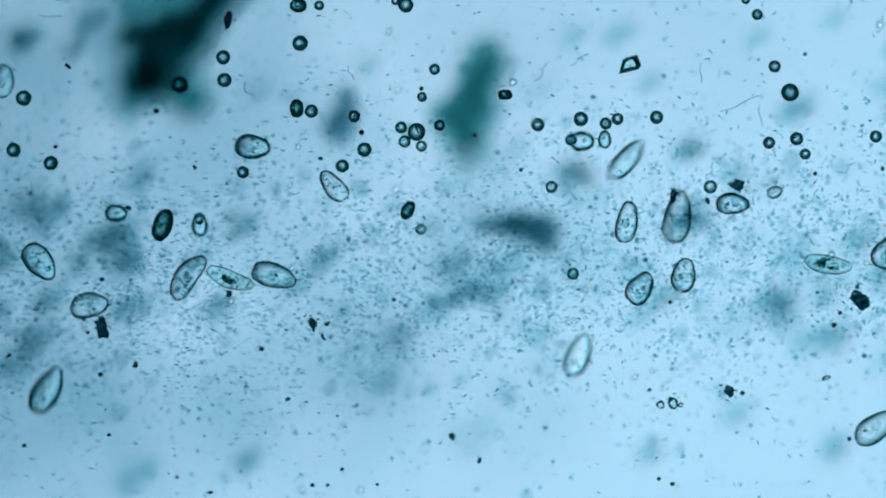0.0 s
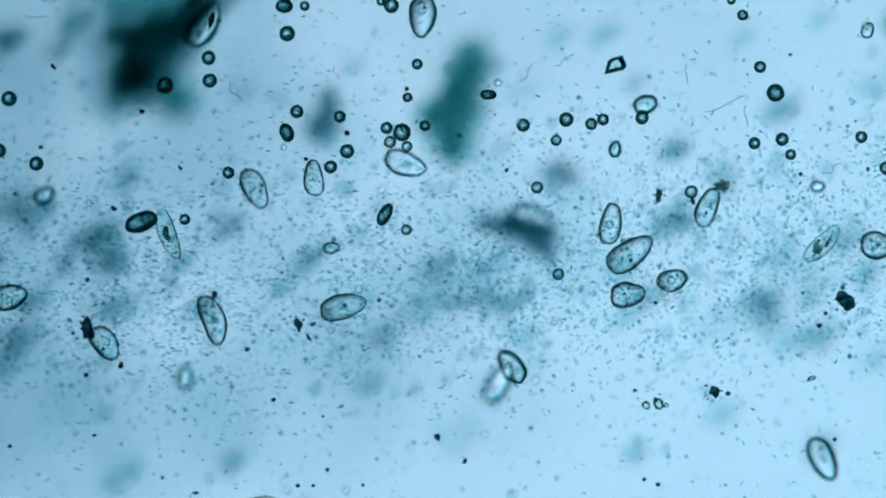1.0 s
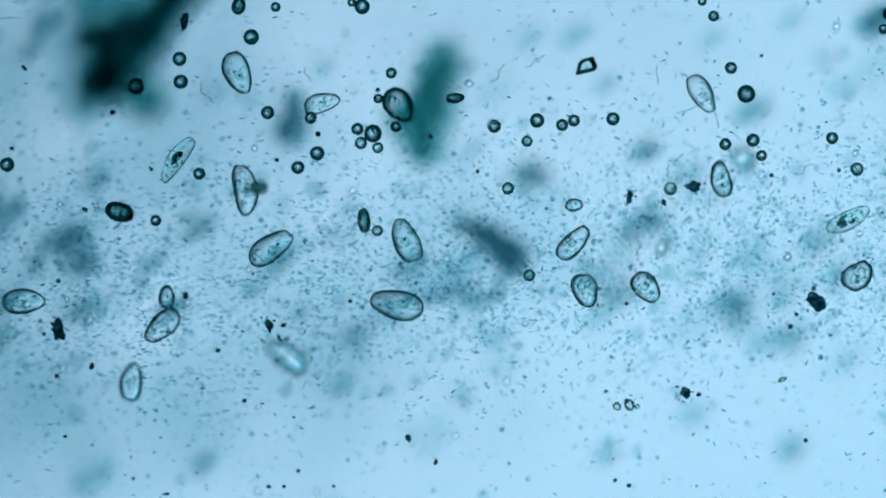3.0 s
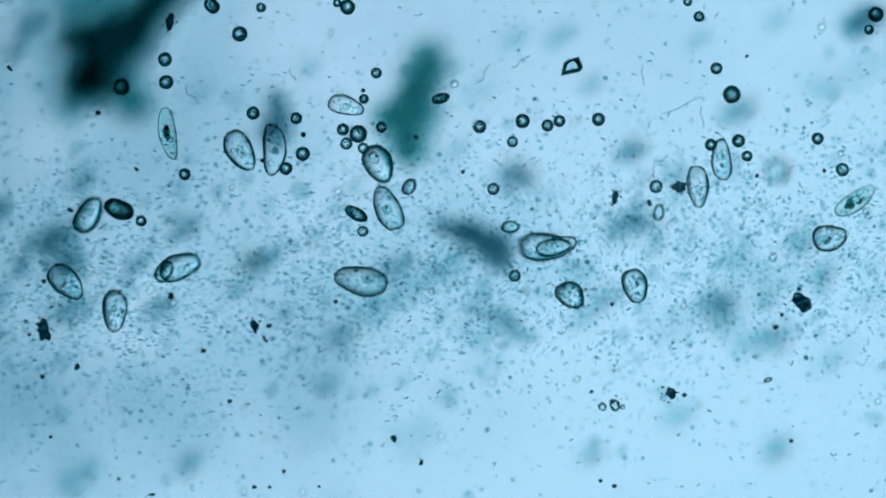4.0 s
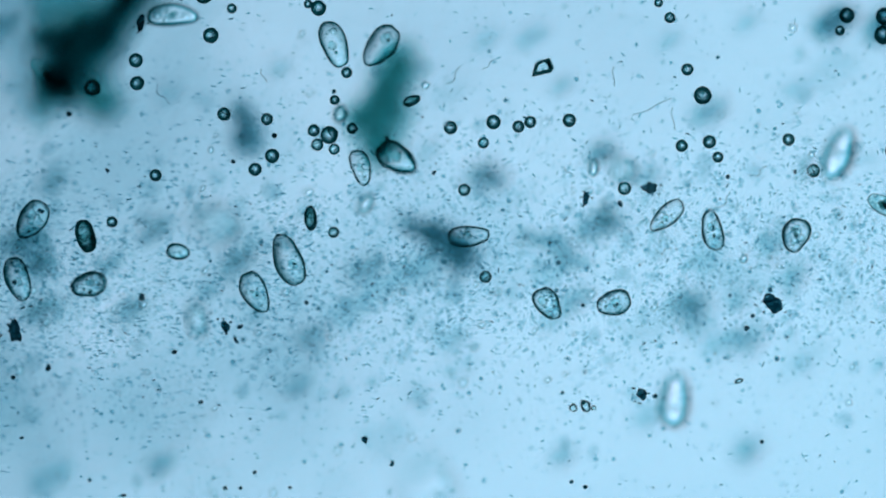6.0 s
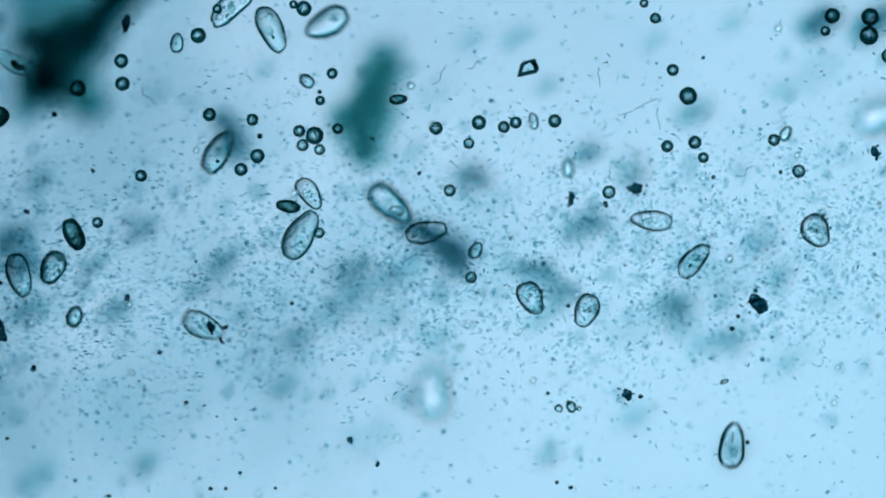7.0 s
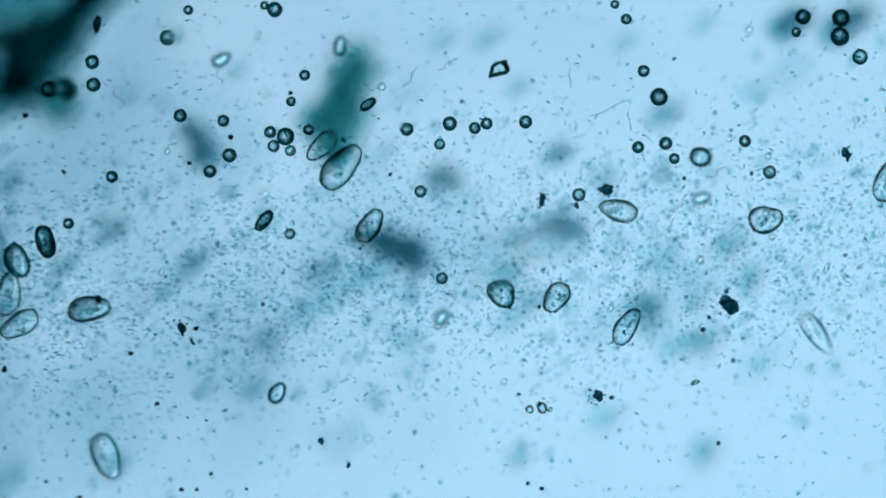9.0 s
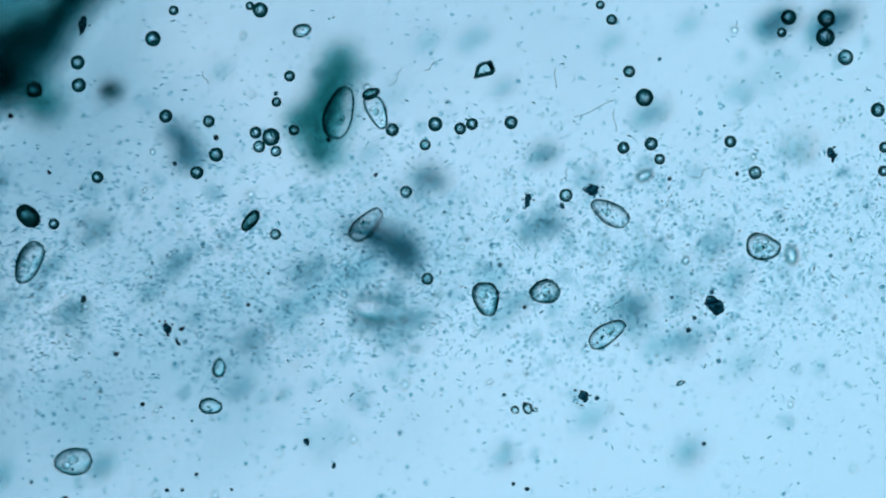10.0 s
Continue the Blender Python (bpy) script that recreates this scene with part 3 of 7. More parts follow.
FLOC_SMOKY = clump("detritus_floc", "smoky teal detritus floc swirling above the slide", 0.046, -0.079, 0.200, [(-0.042, -0.006, 0.070, 0.026, 10), (0.004, 0.004, 0.080, 0.036, -8), (0.048, -0.004, 0.060, 0.030, 20), (0.020, -0.016, 0.050, 0.022, -20)], HAZE_MID, 9, "detritus")
FLOC_SMALL = clump("detritus_floc", "small smoky detritus floc carried through the water", -0.186, 0.046, 0.190, [(-0.004, -0.004, 0.046, 0.036, 30), (0.030, 0.026, 0.050, 0.020, 48), (0.056, 0.030, 0.060, 0.016, 55)], HAZE_MID, 19, "detritus")
clump("detritus_floc", "faint teal floc drifting in the water", 0.309, 0.384, 0.250, [(-0.009, -0.006, 0.048, 0.036, 20), (0.012, 0.009, 0.036, 0.030, 0)], HAZE_TEAL, 20, "detritus")
clump("detritus_floc", "dark green floc drifting in the water", -0.660, 0.354, 0.287, [(-0.007, -0.004, 0.035, 0.026, 70), (0.009, 0.007, 0.026, 0.022, 31)], HAZE_DARK, 21, "detritus")
clump("detritus_floc", "faint grey floc drifting in the water", -0.734, 0.377, 0.264, [(-0.007, -0.005, 0.040, 0.030, 120), (0.010, 0.007, 0.030, 0.025, 62)], HAZE_GREY, 22, "detritus")
clump("detritus_floc", "smoky grey floc drifting in the water", -0.138, 0.329, 0.301, [(-0.006, -0.004, 0.032, 0.024, 170), (0.008, 0.006, 0.024, 0.020, 93)], HAZE_MID, 23, "detritus")
clump("detritus_floc", "faint teal floc drifting in the water", 0.690, 0.411, 0.278, [(-0.007, -0.005, 0.040, 0.030, 220), (0.010, 0.007, 0.030, 0.025, 124)], HAZE_TEAL, 24, "detritus")
clump("detritus_floc", "faint grey floc drifting in the water", -0.350, -0.372, 0.255, [(-0.008, -0.005, 0.043, 0.032, 270), (0.011, 0.008, 0.032, 0.027, 155)], HAZE_GREY, 25, "detritus")
clump("detritus_floc", "faint teal floc drifting in the water", 0.518, -0.287, 0.292, [(-0.009, -0.006, 0.048, 0.036, 320), (0.012, 0.009, 0.036, 0.030, 186)], HAZE_TEAL, 26, "detritus")
clump("detritus_floc", "faint teal floc drifting in the water", -0.546, -0.397, 0.269, [(-0.012, -0.008, 0.064, 0.048, 370), (0.016, 0.012, 0.048, 0.040, 217)], HAZE_TEAL, 27, "detritus")
clump("detritus_floc", "dark green floc drifting in the water", 0.224, 0.150, 0.306, [(-0.007, -0.004, 0.035, 0.026, 420), (0.009, 0.007, 0.026, 0.022, 248)], HAZE_DARK, 28, "detritus")
clump("detritus_floc", "smoky grey floc drifting in the water", -0.352, 0.046, 0.283, [(-0.007, -0.004, 0.035, 0.026, 470), (0.009, 0.007, 0.026, 0.022, 279)], HAZE_MID, 29, "detritus")
clump("detritus_floc", "faint grey floc drifting in the water", 0.433, 0.180, 0.260, [(-0.008, -0.006, 0.045, 0.034, 520), (0.011, 0.008, 0.034, 0.028, 310)], HAZE_GREY, 30, "detritus")
clump("detritus_floc", "faint teal floc drifting in the water", -0.014, -0.098, 0.297, [(-0.012, -0.008, 0.064, 0.048, 570), (0.016, 0.012, 0.048, 0.040, 341)], HAZE_TEAL, 31, "detritus")
clump("detritus_floc", "faint grey floc drifting in the water", 0.597, -0.098, 0.274, [(-0.009, -0.006, 0.048, 0.036, 620), (0.012, 0.009, 0.036, 0.030, 372)], HAZE_GREY, 32, "detritus")
clump("detritus_floc", "faint grey floc drifting in the water", -0.720, -0.158, 0.251, [(-0.011, -0.007, 0.056, 0.042, 670), (0.014, 0.011, 0.042, 0.035, 403)], HAZE_GREY, 33, "detritus")
clump("detritus_floc", "faint grey floc drifting in the water", 0.016, -0.024, 0.288, [(-0.011, -0.007, 0.056, 0.042, 720), (0.014, 0.011, 0.042, 0.035, 434)], HAZE_GREY, 34, "detritus")
clump("detritus_floc", "faint grey floc drifting in the water", 0.423, 0.051, 0.265, [(-0.012, -0.008, 0.064, 0.048, 770), (0.016, 0.012, 0.048, 0.040, 465)], HAZE_GREY, 35, "detritus")
clump("detritus_floc", "faint grey floc drifting in the water", -0.534, 0.144, 0.302, [(-0.007, -0.005, 0.037, 0.028, 820), (0.009, 0.007, 0.028, 0.023, 496)], HAZE_GREY, 36, "detritus")
clump("detritus_floc", "faint grey floc drifting in the water", -0.574, 0.041, 0.279, [(-0.007, -0.005, 0.040, 0.030, 870), (0.010, 0.007, 0.030, 0.025, 527)], HAZE_GREY, 37, "detritus")
clump("detritus_floc", "smoky grey floc drifting in the water", -0.262, -0.064, 0.256, [(-0.007, -0.004, 0.035, 0.026, 920), (0.009, 0.007, 0.026, 0.022, 558)], HAZE_MID, 38, "detritus")
clump("detritus_floc", "smoky grey floc drifting in the water", -0.183, -0.110, 0.293, [(-0.007, -0.004, 0.035, 0.026, 970), (0.009, 0.007, 0.026, 0.022, 589)], HAZE_MID, 39, "detritus")
clump("detritus_floc", "faint grey floc drifting in the water", -0.107, -0.234, 0.270, [(-0.007, -0.005, 0.040, 0.030, 1020), (0.010, 0.007, 0.030, 0.025, 620)], HAZE_GREY, 40, "detritus")
clump("detritus_floc", "faint grey floc drifting in the water", -0.128, 0.031, 0.307, [(-0.006, -0.004, 0.032, 0.024, 1070), (0.008, 0.006, 0.024, 0.020, 651)], HAZE_GREY, 41, "detritus")
clump("detritus_floc", "dark green floc drifting in the water", -0.779, -0.014, 0.284, [(-0.007, -0.005, 0.040, 0.030, 1120), (0.010, 0.007, 0.030, 0.025, 682)], HAZE_DARK, 42, "detritus")
clump("detritus_floc", "faint grey floc drifting in the water", -0.705, -0.088, 0.261, [(-0.009, -0.006, 0.048, 0.036, 1170), (0.012, 0.009, 0.036, 0.030, 713)], HAZE_GREY, 43, "detritus")
clump("detritus_floc", "faint grey floc drifting in the water", -0.759, -0.198, 0.298, [(-0.011, -0.007, 0.056, 0.042, 1220), (0.014, 0.011, 0.042, 0.035, 744)], HAZE_GREY, 44, "detritus")
clump("detritus_floc", "faint grey floc drifting in the water", -0.650, -0.029, 0.275, [(-0.007, -0.005, 0.040, 0.030, 1270), (0.010, 0.007, 0.030, 0.025, 775)], HAZE_GREY, 45, "detritus")
clump("detritus_floc", "faint grey floc drifting in the water", -0.809, -0.118, 0.252, [(-0.012, -0.008, 0.064, 0.048, 1320), (0.016, 0.012, 0.048, 0.040, 806)], HAZE_GREY, 46, "detritus")
clump("detritus_floc", "faint teal floc drifting in the water", 0.617, -0.009, 0.289, [(-0.011, -0.007, 0.056, 0.042, 1370), (0.014, 0.011, 0.042, 0.035, 837)], HAZE_TEAL, 47, "detritus")
clump("detritus_floc", "dark green floc drifting in the water", 0.846, 0.411, 0.266, [(-0.012, -0.008, 0.064, 0.048, 1420), (0.016, 0.012, 0.048, 0.040, 868)], HAZE_DARK, 48, "detritus")
clump("detritus_floc", "dark green floc drifting in the water", 0.945, 0.408, 0.303, [(-0.014, -0.009, 0.076, 0.057, 1470), (0.019, 0.014, 0.057, 0.048, 899)], HAZE_DARK, 49, "detritus")
clump("detritus_floc", "faint grey floc drifting in the water", -0.749, 0.369, 0.280, [(-0.009, -0.006, 0.048, 0.036, 1520), (0.012, 0.009, 0.036, 0.030, 930)], HAZE_GREY, 50, "detritus")
clump("detritus_floc", "faint grey floc drifting in the water", -0.576, 0.006, 0.257, [(-0.012, -0.008, 0.064, 0.048, 1570), (0.016, 0.012, 0.048, 0.040, 961)], HAZE_GREY, 51, "detritus")
clump("detritus_floc", "faint grey floc drifting in the water", -0.739, 0.080, 0.294, [(-0.011, -0.007, 0.056, 0.042, 1620), (0.014, 0.011, 0.042, 0.035, 992)], HAZE_GREY, 52, "detritus")
clump("detritus_floc", "faint grey floc drifting in the water", -0.083, -0.148, 0.271, [(-0.009, -0.006, 0.048, 0.036, 1670), (0.012, 0.009, 0.036, 0.030, 1023)], HAZE_GREY, 53, "detritus")
clump("detritus_floc", "faint grey floc drifting in the water", 0.691, -0.347, 0.308, [(-0.008, -0.006, 0.045, 0.034, 1720), (0.011, 0.008, 0.034, 0.028, 1054)], HAZE_GREY, 54, "detritus")
clump("detritus_floc", "faint teal floc drifting in the water", 0.642, -0.158, 0.285, [(-0.011, -0.007, 0.056, 0.042, 1770), (0.014, 0.011, 0.042, 0.035, 1085)], HAZE_TEAL, 55, "detritus")
clump("detritus_floc", "faint grey floc drifting in the water", 0.364, 0.299, 0.262, [(-0.006, -0.004, 0.032, 0.024, 1820), (0.008, 0.006, 0.024, 0.020, 1116)], HAZE_GREY, 56, "detritus")
clump("detritus_floc", "faint grey floc drifting in the water", 0.125, 0.190, 0.299, [(-0.005, -0.004, 0.029, 0.022, 1870), (0.007, 0.005, 0.022, 0.018, 1147)], HAZE_GREY, 57, "detritus")
clump("detritus_floc", "faint grey floc drifting in the water", 0.771, -0.039, 0.276, [(-0.009, -0.006, 0.048, 0.036, 1920), (0.012, 0.009, 0.036, 0.030, 1178)], HAZE_GREY, 58, "detritus")
clump("detritus_floc", "faint teal floc drifting in the water", 0.344, -0.118, 0.253, [(-0.007, -0.005, 0.040, 0.030, 1970), (0.010, 0.007, 0.030, 0.025, 1209)], HAZE_TEAL, 59, "detritus")
clump("detritus_floc", "faint grey floc drifting in the water", -0.352, 0.051, 0.290, [(-0.007, -0.005, 0.040, 0.030, 2020), (0.010, 0.007, 0.030, 0.025, 1240)], HAZE_GREY, 60, "detritus")
clump("detritus_floc", "faint grey floc drifting in the water", -0.093, 0.079, 0.267, [(-0.006, -0.004, 0.032, 0.024, 2070), (0.008, 0.006, 0.024, 0.020, 1271)], HAZE_GREY, 61, "detritus")
clump("detritus_floc", "faint teal floc drifting in the water", 0.041, -0.059, 0.304, [(-0.011, -0.007, 0.056, 0.042, 2120), (0.014, 0.011, 0.042, 0.035, 1302)], HAZE_TEAL, 62, "detritus")
clump("detritus_floc", "faint grey floc drifting in the water", 0.215, 0.140, 0.281, [(-0.008, -0.006, 0.045, 0.034, 2170), (0.011, 0.008, 0.034, 0.028, 1333)], HAZE_GREY, 63, "detritus")
clump("detritus_floc", "faint grey floc drifting in the water", 0.453, 0.053, 0.258, [(-0.008, -0.005, 0.043, 0.032, 2220), (0.011, 0.008, 0.032, 0.027, 1364)], HAZE_GREY, 64, "detritus")
clump("detritus_floc", "faint grey floc drifting in the water", 0.582, -0.088, 0.295, [(-0.010, -0.007, 0.053, 0.040, 2270), (0.013, 0.010, 0.040, 0.033, 1395)], HAZE_GREY, 65, "detritus")
clump("detritus_floc", "faint teal floc drifting in the water", 0.612, -0.118, 0.272, [(-0.007, -0.005, 0.040, 0.030, 2320), (0.010, 0.007, 0.030, 0.025, 1426)], HAZE_TEAL, 66, "detritus")
clump("detritus_floc", "faint grey floc drifting in the water", 0.691, -0.150, 0.309, [(-0.010, -0.007, 0.053, 0.040, 2370), (0.013, 0.010, 0.040, 0.033, 1457)], HAZE_GREY, 67, "detritus")
clump("detritus_floc", "faint grey floc drifting in the water", 0.672, -0.083, 0.286, [(-0.007, -0.004, 0.035, 0.026, 2420), (0.009, 0.007, 0.026, 0.022, 1488)], HAZE_GREY, 68, "detritus")
clump("detritus_floc", "faint grey floc drifting in the water", -0.541, 0.120, 0.263, [(-0.007, -0.005, 0.037, 0.028, 2470), (0.009, 0.007, 0.028, 0.023, 1519)], HAZE_GREY, 69, "detritus")
clump("detritus_floc", "faint teal floc drifting in the water", 0.344, -0.037, 0.300, [(-0.010, -0.007, 0.053, 0.040, 2520), (0.013, 0.010, 0.040, 0.033, 1550)], HAZE_TEAL, 70, "detritus")
clump("detritus_floc", "faint grey floc drifting in the water", 0.386, -0.081, 0.277, [(-0.009, -0.006, 0.048, 0.036, 2570), (0.012, 0.009, 0.036, 0.030, 1581)], HAZE_GREY, 71, "detritus")
clump("detritus_floc", "dark green floc drifting in the water", 0.245, 0.128, 0.254, [(-0.007, -0.004, 0.035, 0.026, 2620), (0.009, 0.007, 0.026, 0.022, 1612)], HAZE_DARK, 72, "detritus")
clump("detritus_floc", "faint grey floc drifting in the water", 0.513, 0.138, 0.291, [(-0.007, -0.005, 0.040, 0.030, 2670), (0.010, 0.007, 0.030, 0.025, 1643)], HAZE_GREY, 73, "detritus")
clump("detritus_floc", "faint grey floc drifting in the water", 0.622, 0.250, 0.268, [(-0.010, -0.007, 0.053, 0.040, 2720), (0.013, 0.010, 0.040, 0.033, 1674)], HAZE_GREY, 74, "detritus")
clump("detritus_floc", "faint grey floc drifting in the water", 0.741, 0.021, 0.305, [(-0.010, -0.007, 0.053, 0.040, 2770), (0.013, 0.010, 0.040, 0.033, 1705)], HAZE_GREY, 75, "detritus")
clump("detritus_floc", "faint teal floc drifting in the water", 0.165, -0.150, 0.282, [(-0.010, -0.007, 0.053, 0.040, 2820), (0.013, 0.010, 0.040, 0.033, 1736)], HAZE_TEAL, 76, "detritus")
clump("detritus_floc", "faint teal floc drifting in the water", 0.105, -0.029, 0.259, [(-0.013, -0.008, 0.067, 0.050, 2870), (0.017, 0.013, 0.050, 0.042, 1767)], HAZE_TEAL, 77, "detritus")
clump("detritus_floc", "faint teal floc drifting in the water", 0.542, 0.019, 0.296, [(-0.005, -0.004, 0.029, 0.022, 2920), (0.007, 0.005, 0.022, 0.018, 1798)], HAZE_TEAL, 78, "detritus")
clump("detritus_floc", "faint grey floc drifting in the water", 0.364, -0.357, 0.273, [(-0.007, -0.005, 0.037, 0.028, 2970), (0.009, 0.007, 0.028, 0.023, 1829)], HAZE_GREY, 79, "detritus")
clump("detritus_floc", "faint grey floc drifting in the water", 0.433, 0.178, 0.250, [(-0.007, -0.005, 0.037, 0.028, 3020), (0.009, 0.007, 0.028, 0.023, 1860)], HAZE_GREY, 80, "detritus")
clump("detritus_floc", "faint grey floc drifting in the water", 0.591, -0.138, 0.287, [(-0.005, -0.004, 0.029, 0.022, 3070), (0.007, 0.005, 0.022, 0.018, 1891)], HAZE_GREY, 81, "detritus")
clump("detritus_floc", "faint grey floc drifting in the water", 0.104, -0.248, 0.264, [(-0.005, -0.004, 0.029, 0.022, 3120), (0.007, 0.005, 0.022, 0.018, 1922)], HAZE_GREY, 82, "detritus")
clump("detritus_floc", "faint grey floc drifting in the water", -0.333, 0.283, 0.301, [(-0.006, -0.004, 0.032, 0.024, 3170), (0.008, 0.006, 0.024, 0.020, 1953)], HAZE_GREY, 83, "detritus")
clump("detritus_floc", "faint grey floc drifting in the water", -0.191, 0.011, 0.278, [(-0.006, -0.004, 0.032, 0.024, 3220), (0.008, 0.006, 0.024, 0.020, 1984)], HAZE_GREY, 84, "detritus")
clump("detritus_floc", "faint teal floc drifting in the water", 0.553, 0.379, 0.255, [(-0.007, -0.004, 0.035, 0.026, 3270), (0.009, 0.007, 0.026, 0.022, 2015)], HAZE_TEAL, 85, "detritus")
clump("detritus_floc", "faint teal floc drifting in the water", 0.225, 0.379, 0.292, [(-0.007, -0.005, 0.040, 0.030, 3320), (0.010, 0.007, 0.030, 0.025, 2046)], HAZE_TEAL, 86, "detritus")
clump("detritus_floc", "faint teal floc drifting in the water", 0.781, 0.289, 0.269, [(-0.007, -0.005, 0.040, 0.030, 3370), (0.010, 0.007, 0.030, 0.025, 2077)], HAZE_TEAL, 87, "detritus")
clump("detritus_floc", "very pale grey floc drifting in the water", -0.387, -0.124, 0.306, [(-0.009, -0.006, 0.046, 0.035, 3420), (0.012, 0.009, 0.035, 0.029, 2108)], HAZE_PALE, 88, "detritus")
clump("detritus_floc", "very pale grey floc drifting in the water", -0.697, -0.091, 0.283, [(-0.011, -0.007, 0.056, 0.042, 3470), (0.014, 0.011, 0.042, 0.035, 2139)], HAZE_PALE, 89, "detritus")
clump("detritus_floc", "very pale grey floc drifting in the water", 0.860, -0.079, 0.260, [(-0.009, -0.006, 0.049, 0.037, 3520), (0.012, 0.009, 0.037, 0.031, 2170)], HAZE_PALE, 90, "detritus")
clump("detritus_floc", "very pale grey floc drifting in the water", 0.162, 0.284, 0.297, [(-0.010, -0.006, 0.051, 0.038, 3570), (0.013, 0.010, 0.038, 0.032, 2201)], HAZE_PALE, 91, "detritus")
clump("detritus_floc", "very pale grey floc drifting in the water", -0.503, -0.081, 0.274, [(-0.014, -0.010, 0.077, 0.058, 3620), (0.019, 0.014, 0.058, 0.048, 2232)], HAZE_PALE, 92, "detritus")
clump("detritus_floc", "very pale grey floc drifting in the water", 0.697, -0.062, 0.251, [(-0.014, -0.009, 0.072, 0.054, 3670), (0.018, 0.014, 0.054, 0.045, 2263)], HAZE_PALE, 93, "detritus")
clump("detritus_floc", "very pale grey floc drifting in the water", 0.645, -0.040, 0.288, [(-0.012, -0.008, 0.065, 0.049, 3720), (0.016, 0.012, 0.049, 0.041, 2294)], HAZE_PALE, 94, "detritus")
clump("detritus_floc", "very pale grey floc drifting in the water", 0.520, -0.126, 0.265, [(-0.014, -0.009, 0.074, 0.056, 3770), (0.019, 0.014, 0.056, 0.046, 2325)], HAZE_PALE, 95, "detritus")
clump("detritus_floc", "very pale grey floc drifting in the water", 0.790, -0.186, 0.302, [(-0.013, -0.008, 0.067, 0.050, 3820), (0.017, 0.013, 0.050, 0.042, 2356)], HAZE_PALE, 96, "detritus")
clump("detritus_floc", "very pale grey floc drifting in the water", 0.106, -0.109, 0.279, [(-0.009, -0.006, 0.047, 0.035, 3870), (0.012, 0.009, 0.035, 0.029, 2387)], HAZE_PALE, 97, "detritus")
clump("detritus_floc", "very pale grey floc drifting in the water", 0.047, -0.323, 0.256, [(-0.014, -0.009, 0.075, 0.056, 3920), (0.019, 0.014, 0.056, 0.047, 2418)], HAZE_PALE, 98, "detritus")
clump("detritus_floc", "very pale grey floc drifting in the water", 0.182, -0.199, 0.293, [(-0.010, -0.007, 0.052, 0.039, 3970), (0.013, 0.010, 0.039, 0.033, 2449)], HAZE_PALE, 99, "detritus")
clump("detritus_floc", "very pale grey floc drifting in the water", 0.843, 0.325, 0.270, [(-0.014, -0.009, 0.074, 0.055, 4020), (0.018, 0.014, 0.055, 0.046, 2480)], HAZE_PALE, 100, "detritus")
clump("detritus_floc", "very pale grey floc drifting in the water", 0.111, 0.164, 0.307, [(-0.011, -0.007, 0.057, 0.042, 4070), (0.014, 0.011, 0.042, 0.035, 2511)], HAZE_PALE, 101, "detritus")
clump("detritus_floc", "very pale grey floc drifting in the water", 0.276, 0.102, 0.284, [(-0.010, -0.007, 0.052, 0.039, 4120), (0.013, 0.010, 0.039, 0.033, 2542)], HAZE_PALE, 102, "detritus")
clump("detritus_floc", "very pale grey floc drifting in the water", 0.667, -0.031, 0.261, [(-0.008, -0.005, 0.042, 0.031, 4170), (0.010, 0.008, 0.031, 0.026, 2573)], HAZE_PALE, 103, "detritus")
clump("detritus_floc", "smoky grey floc drifting in the water", -0.604, 0.022, 0.220, [(-0.012, -0.007, 0.060, 0.045, 0), (0.017, 0.013, 0.042, 0.036, 0)], HAZE_MID, 120, "detritus")
clump("detritus_floc", "faint grey floc drifting in the water", -0.218, -0.021, 0.240, [(-0.010, -0.005, 0.050, 0.036, 37), (0.014, 0.011, 0.035, 0.029, 61)], HAZE_GREY, 121, "detritus")
clump("detritus_floc", "faint grey floc drifting in the water", -0.558, -0.025, 0.200, [(-0.010, -0.006, 0.050, 0.040, 74), (0.014, 0.012, 0.035, 0.032, 122)], HAZE_GREY, 122, "detritus")
clump("detritus_floc", "faint grey floc drifting in the water", -0.700, 0.060, 0.230, [(-0.012, -0.007, 0.060, 0.050, 111), (0.017, 0.015, 0.042, 0.040, 3)], HAZE_GREY, 123, "detritus")
clump("detritus_floc", "faint grey floc drifting in the water", -0.440, -0.020, 0.200, [(-0.010, -0.004, 0.050, 0.030, 148), (0.014, 0.009, 0.035, 0.024, 64)], HAZE_GREY, 124, "detritus")
clump("detritus_floc", "faint grey floc drifting in the water", -0.400, -0.100, 0.240, [(-0.010, -0.006, 0.050, 0.040, 5), (0.014, 0.012, 0.035, 0.032, 125)], HAZE_GREY, 125, "detritus")
clump("detritus_floc", "faint grey floc drifting in the water", -0.560, -0.100, 0.220, [(-0.011, -0.005, 0.055, 0.035, 42), (0.015, 0.011, 0.038, 0.028, 6)], HAZE_GREY, 126, "detritus")
clump("detritus_floc", "faint grey floc drifting in the water", -0.630, 0.400, 0.240, [(-0.010, -0.006, 0.050, 0.040, 79), (0.014, 0.012, 0.035, 0.032, 67)], HAZE_GREY, 127, "detritus")
clump("detritus_floc", "smoky grey floc drifting in the water", -0.745, 0.370, 0.200, [(-0.008, -0.005, 0.040, 0.035, 116), (0.011, 0.011, 0.028, 0.028, 128)], HAZE_MID, 128, "detritus")
# added veils, thickest at the left, where the backlight should look dimmer
smear(-0.844, 0.181, 0.480, 0.360, 20, 1)
smear(-0.764, 0.411, 0.460, 0.320, 10, 14)
smear(-0.724, 0.261, 0.380, 0.300, 30, 15)
smear(-0.744, -0.119, 0.600, 0.520, -30, 2)
smear(-0.624, -0.339, 0.640, 0.360, 10, 3)
smear(-0.764, -0.359, 0.520, 0.380, -10, 17)
smear(-0.224, -0.279, 0.420, 0.280, 0, 12)
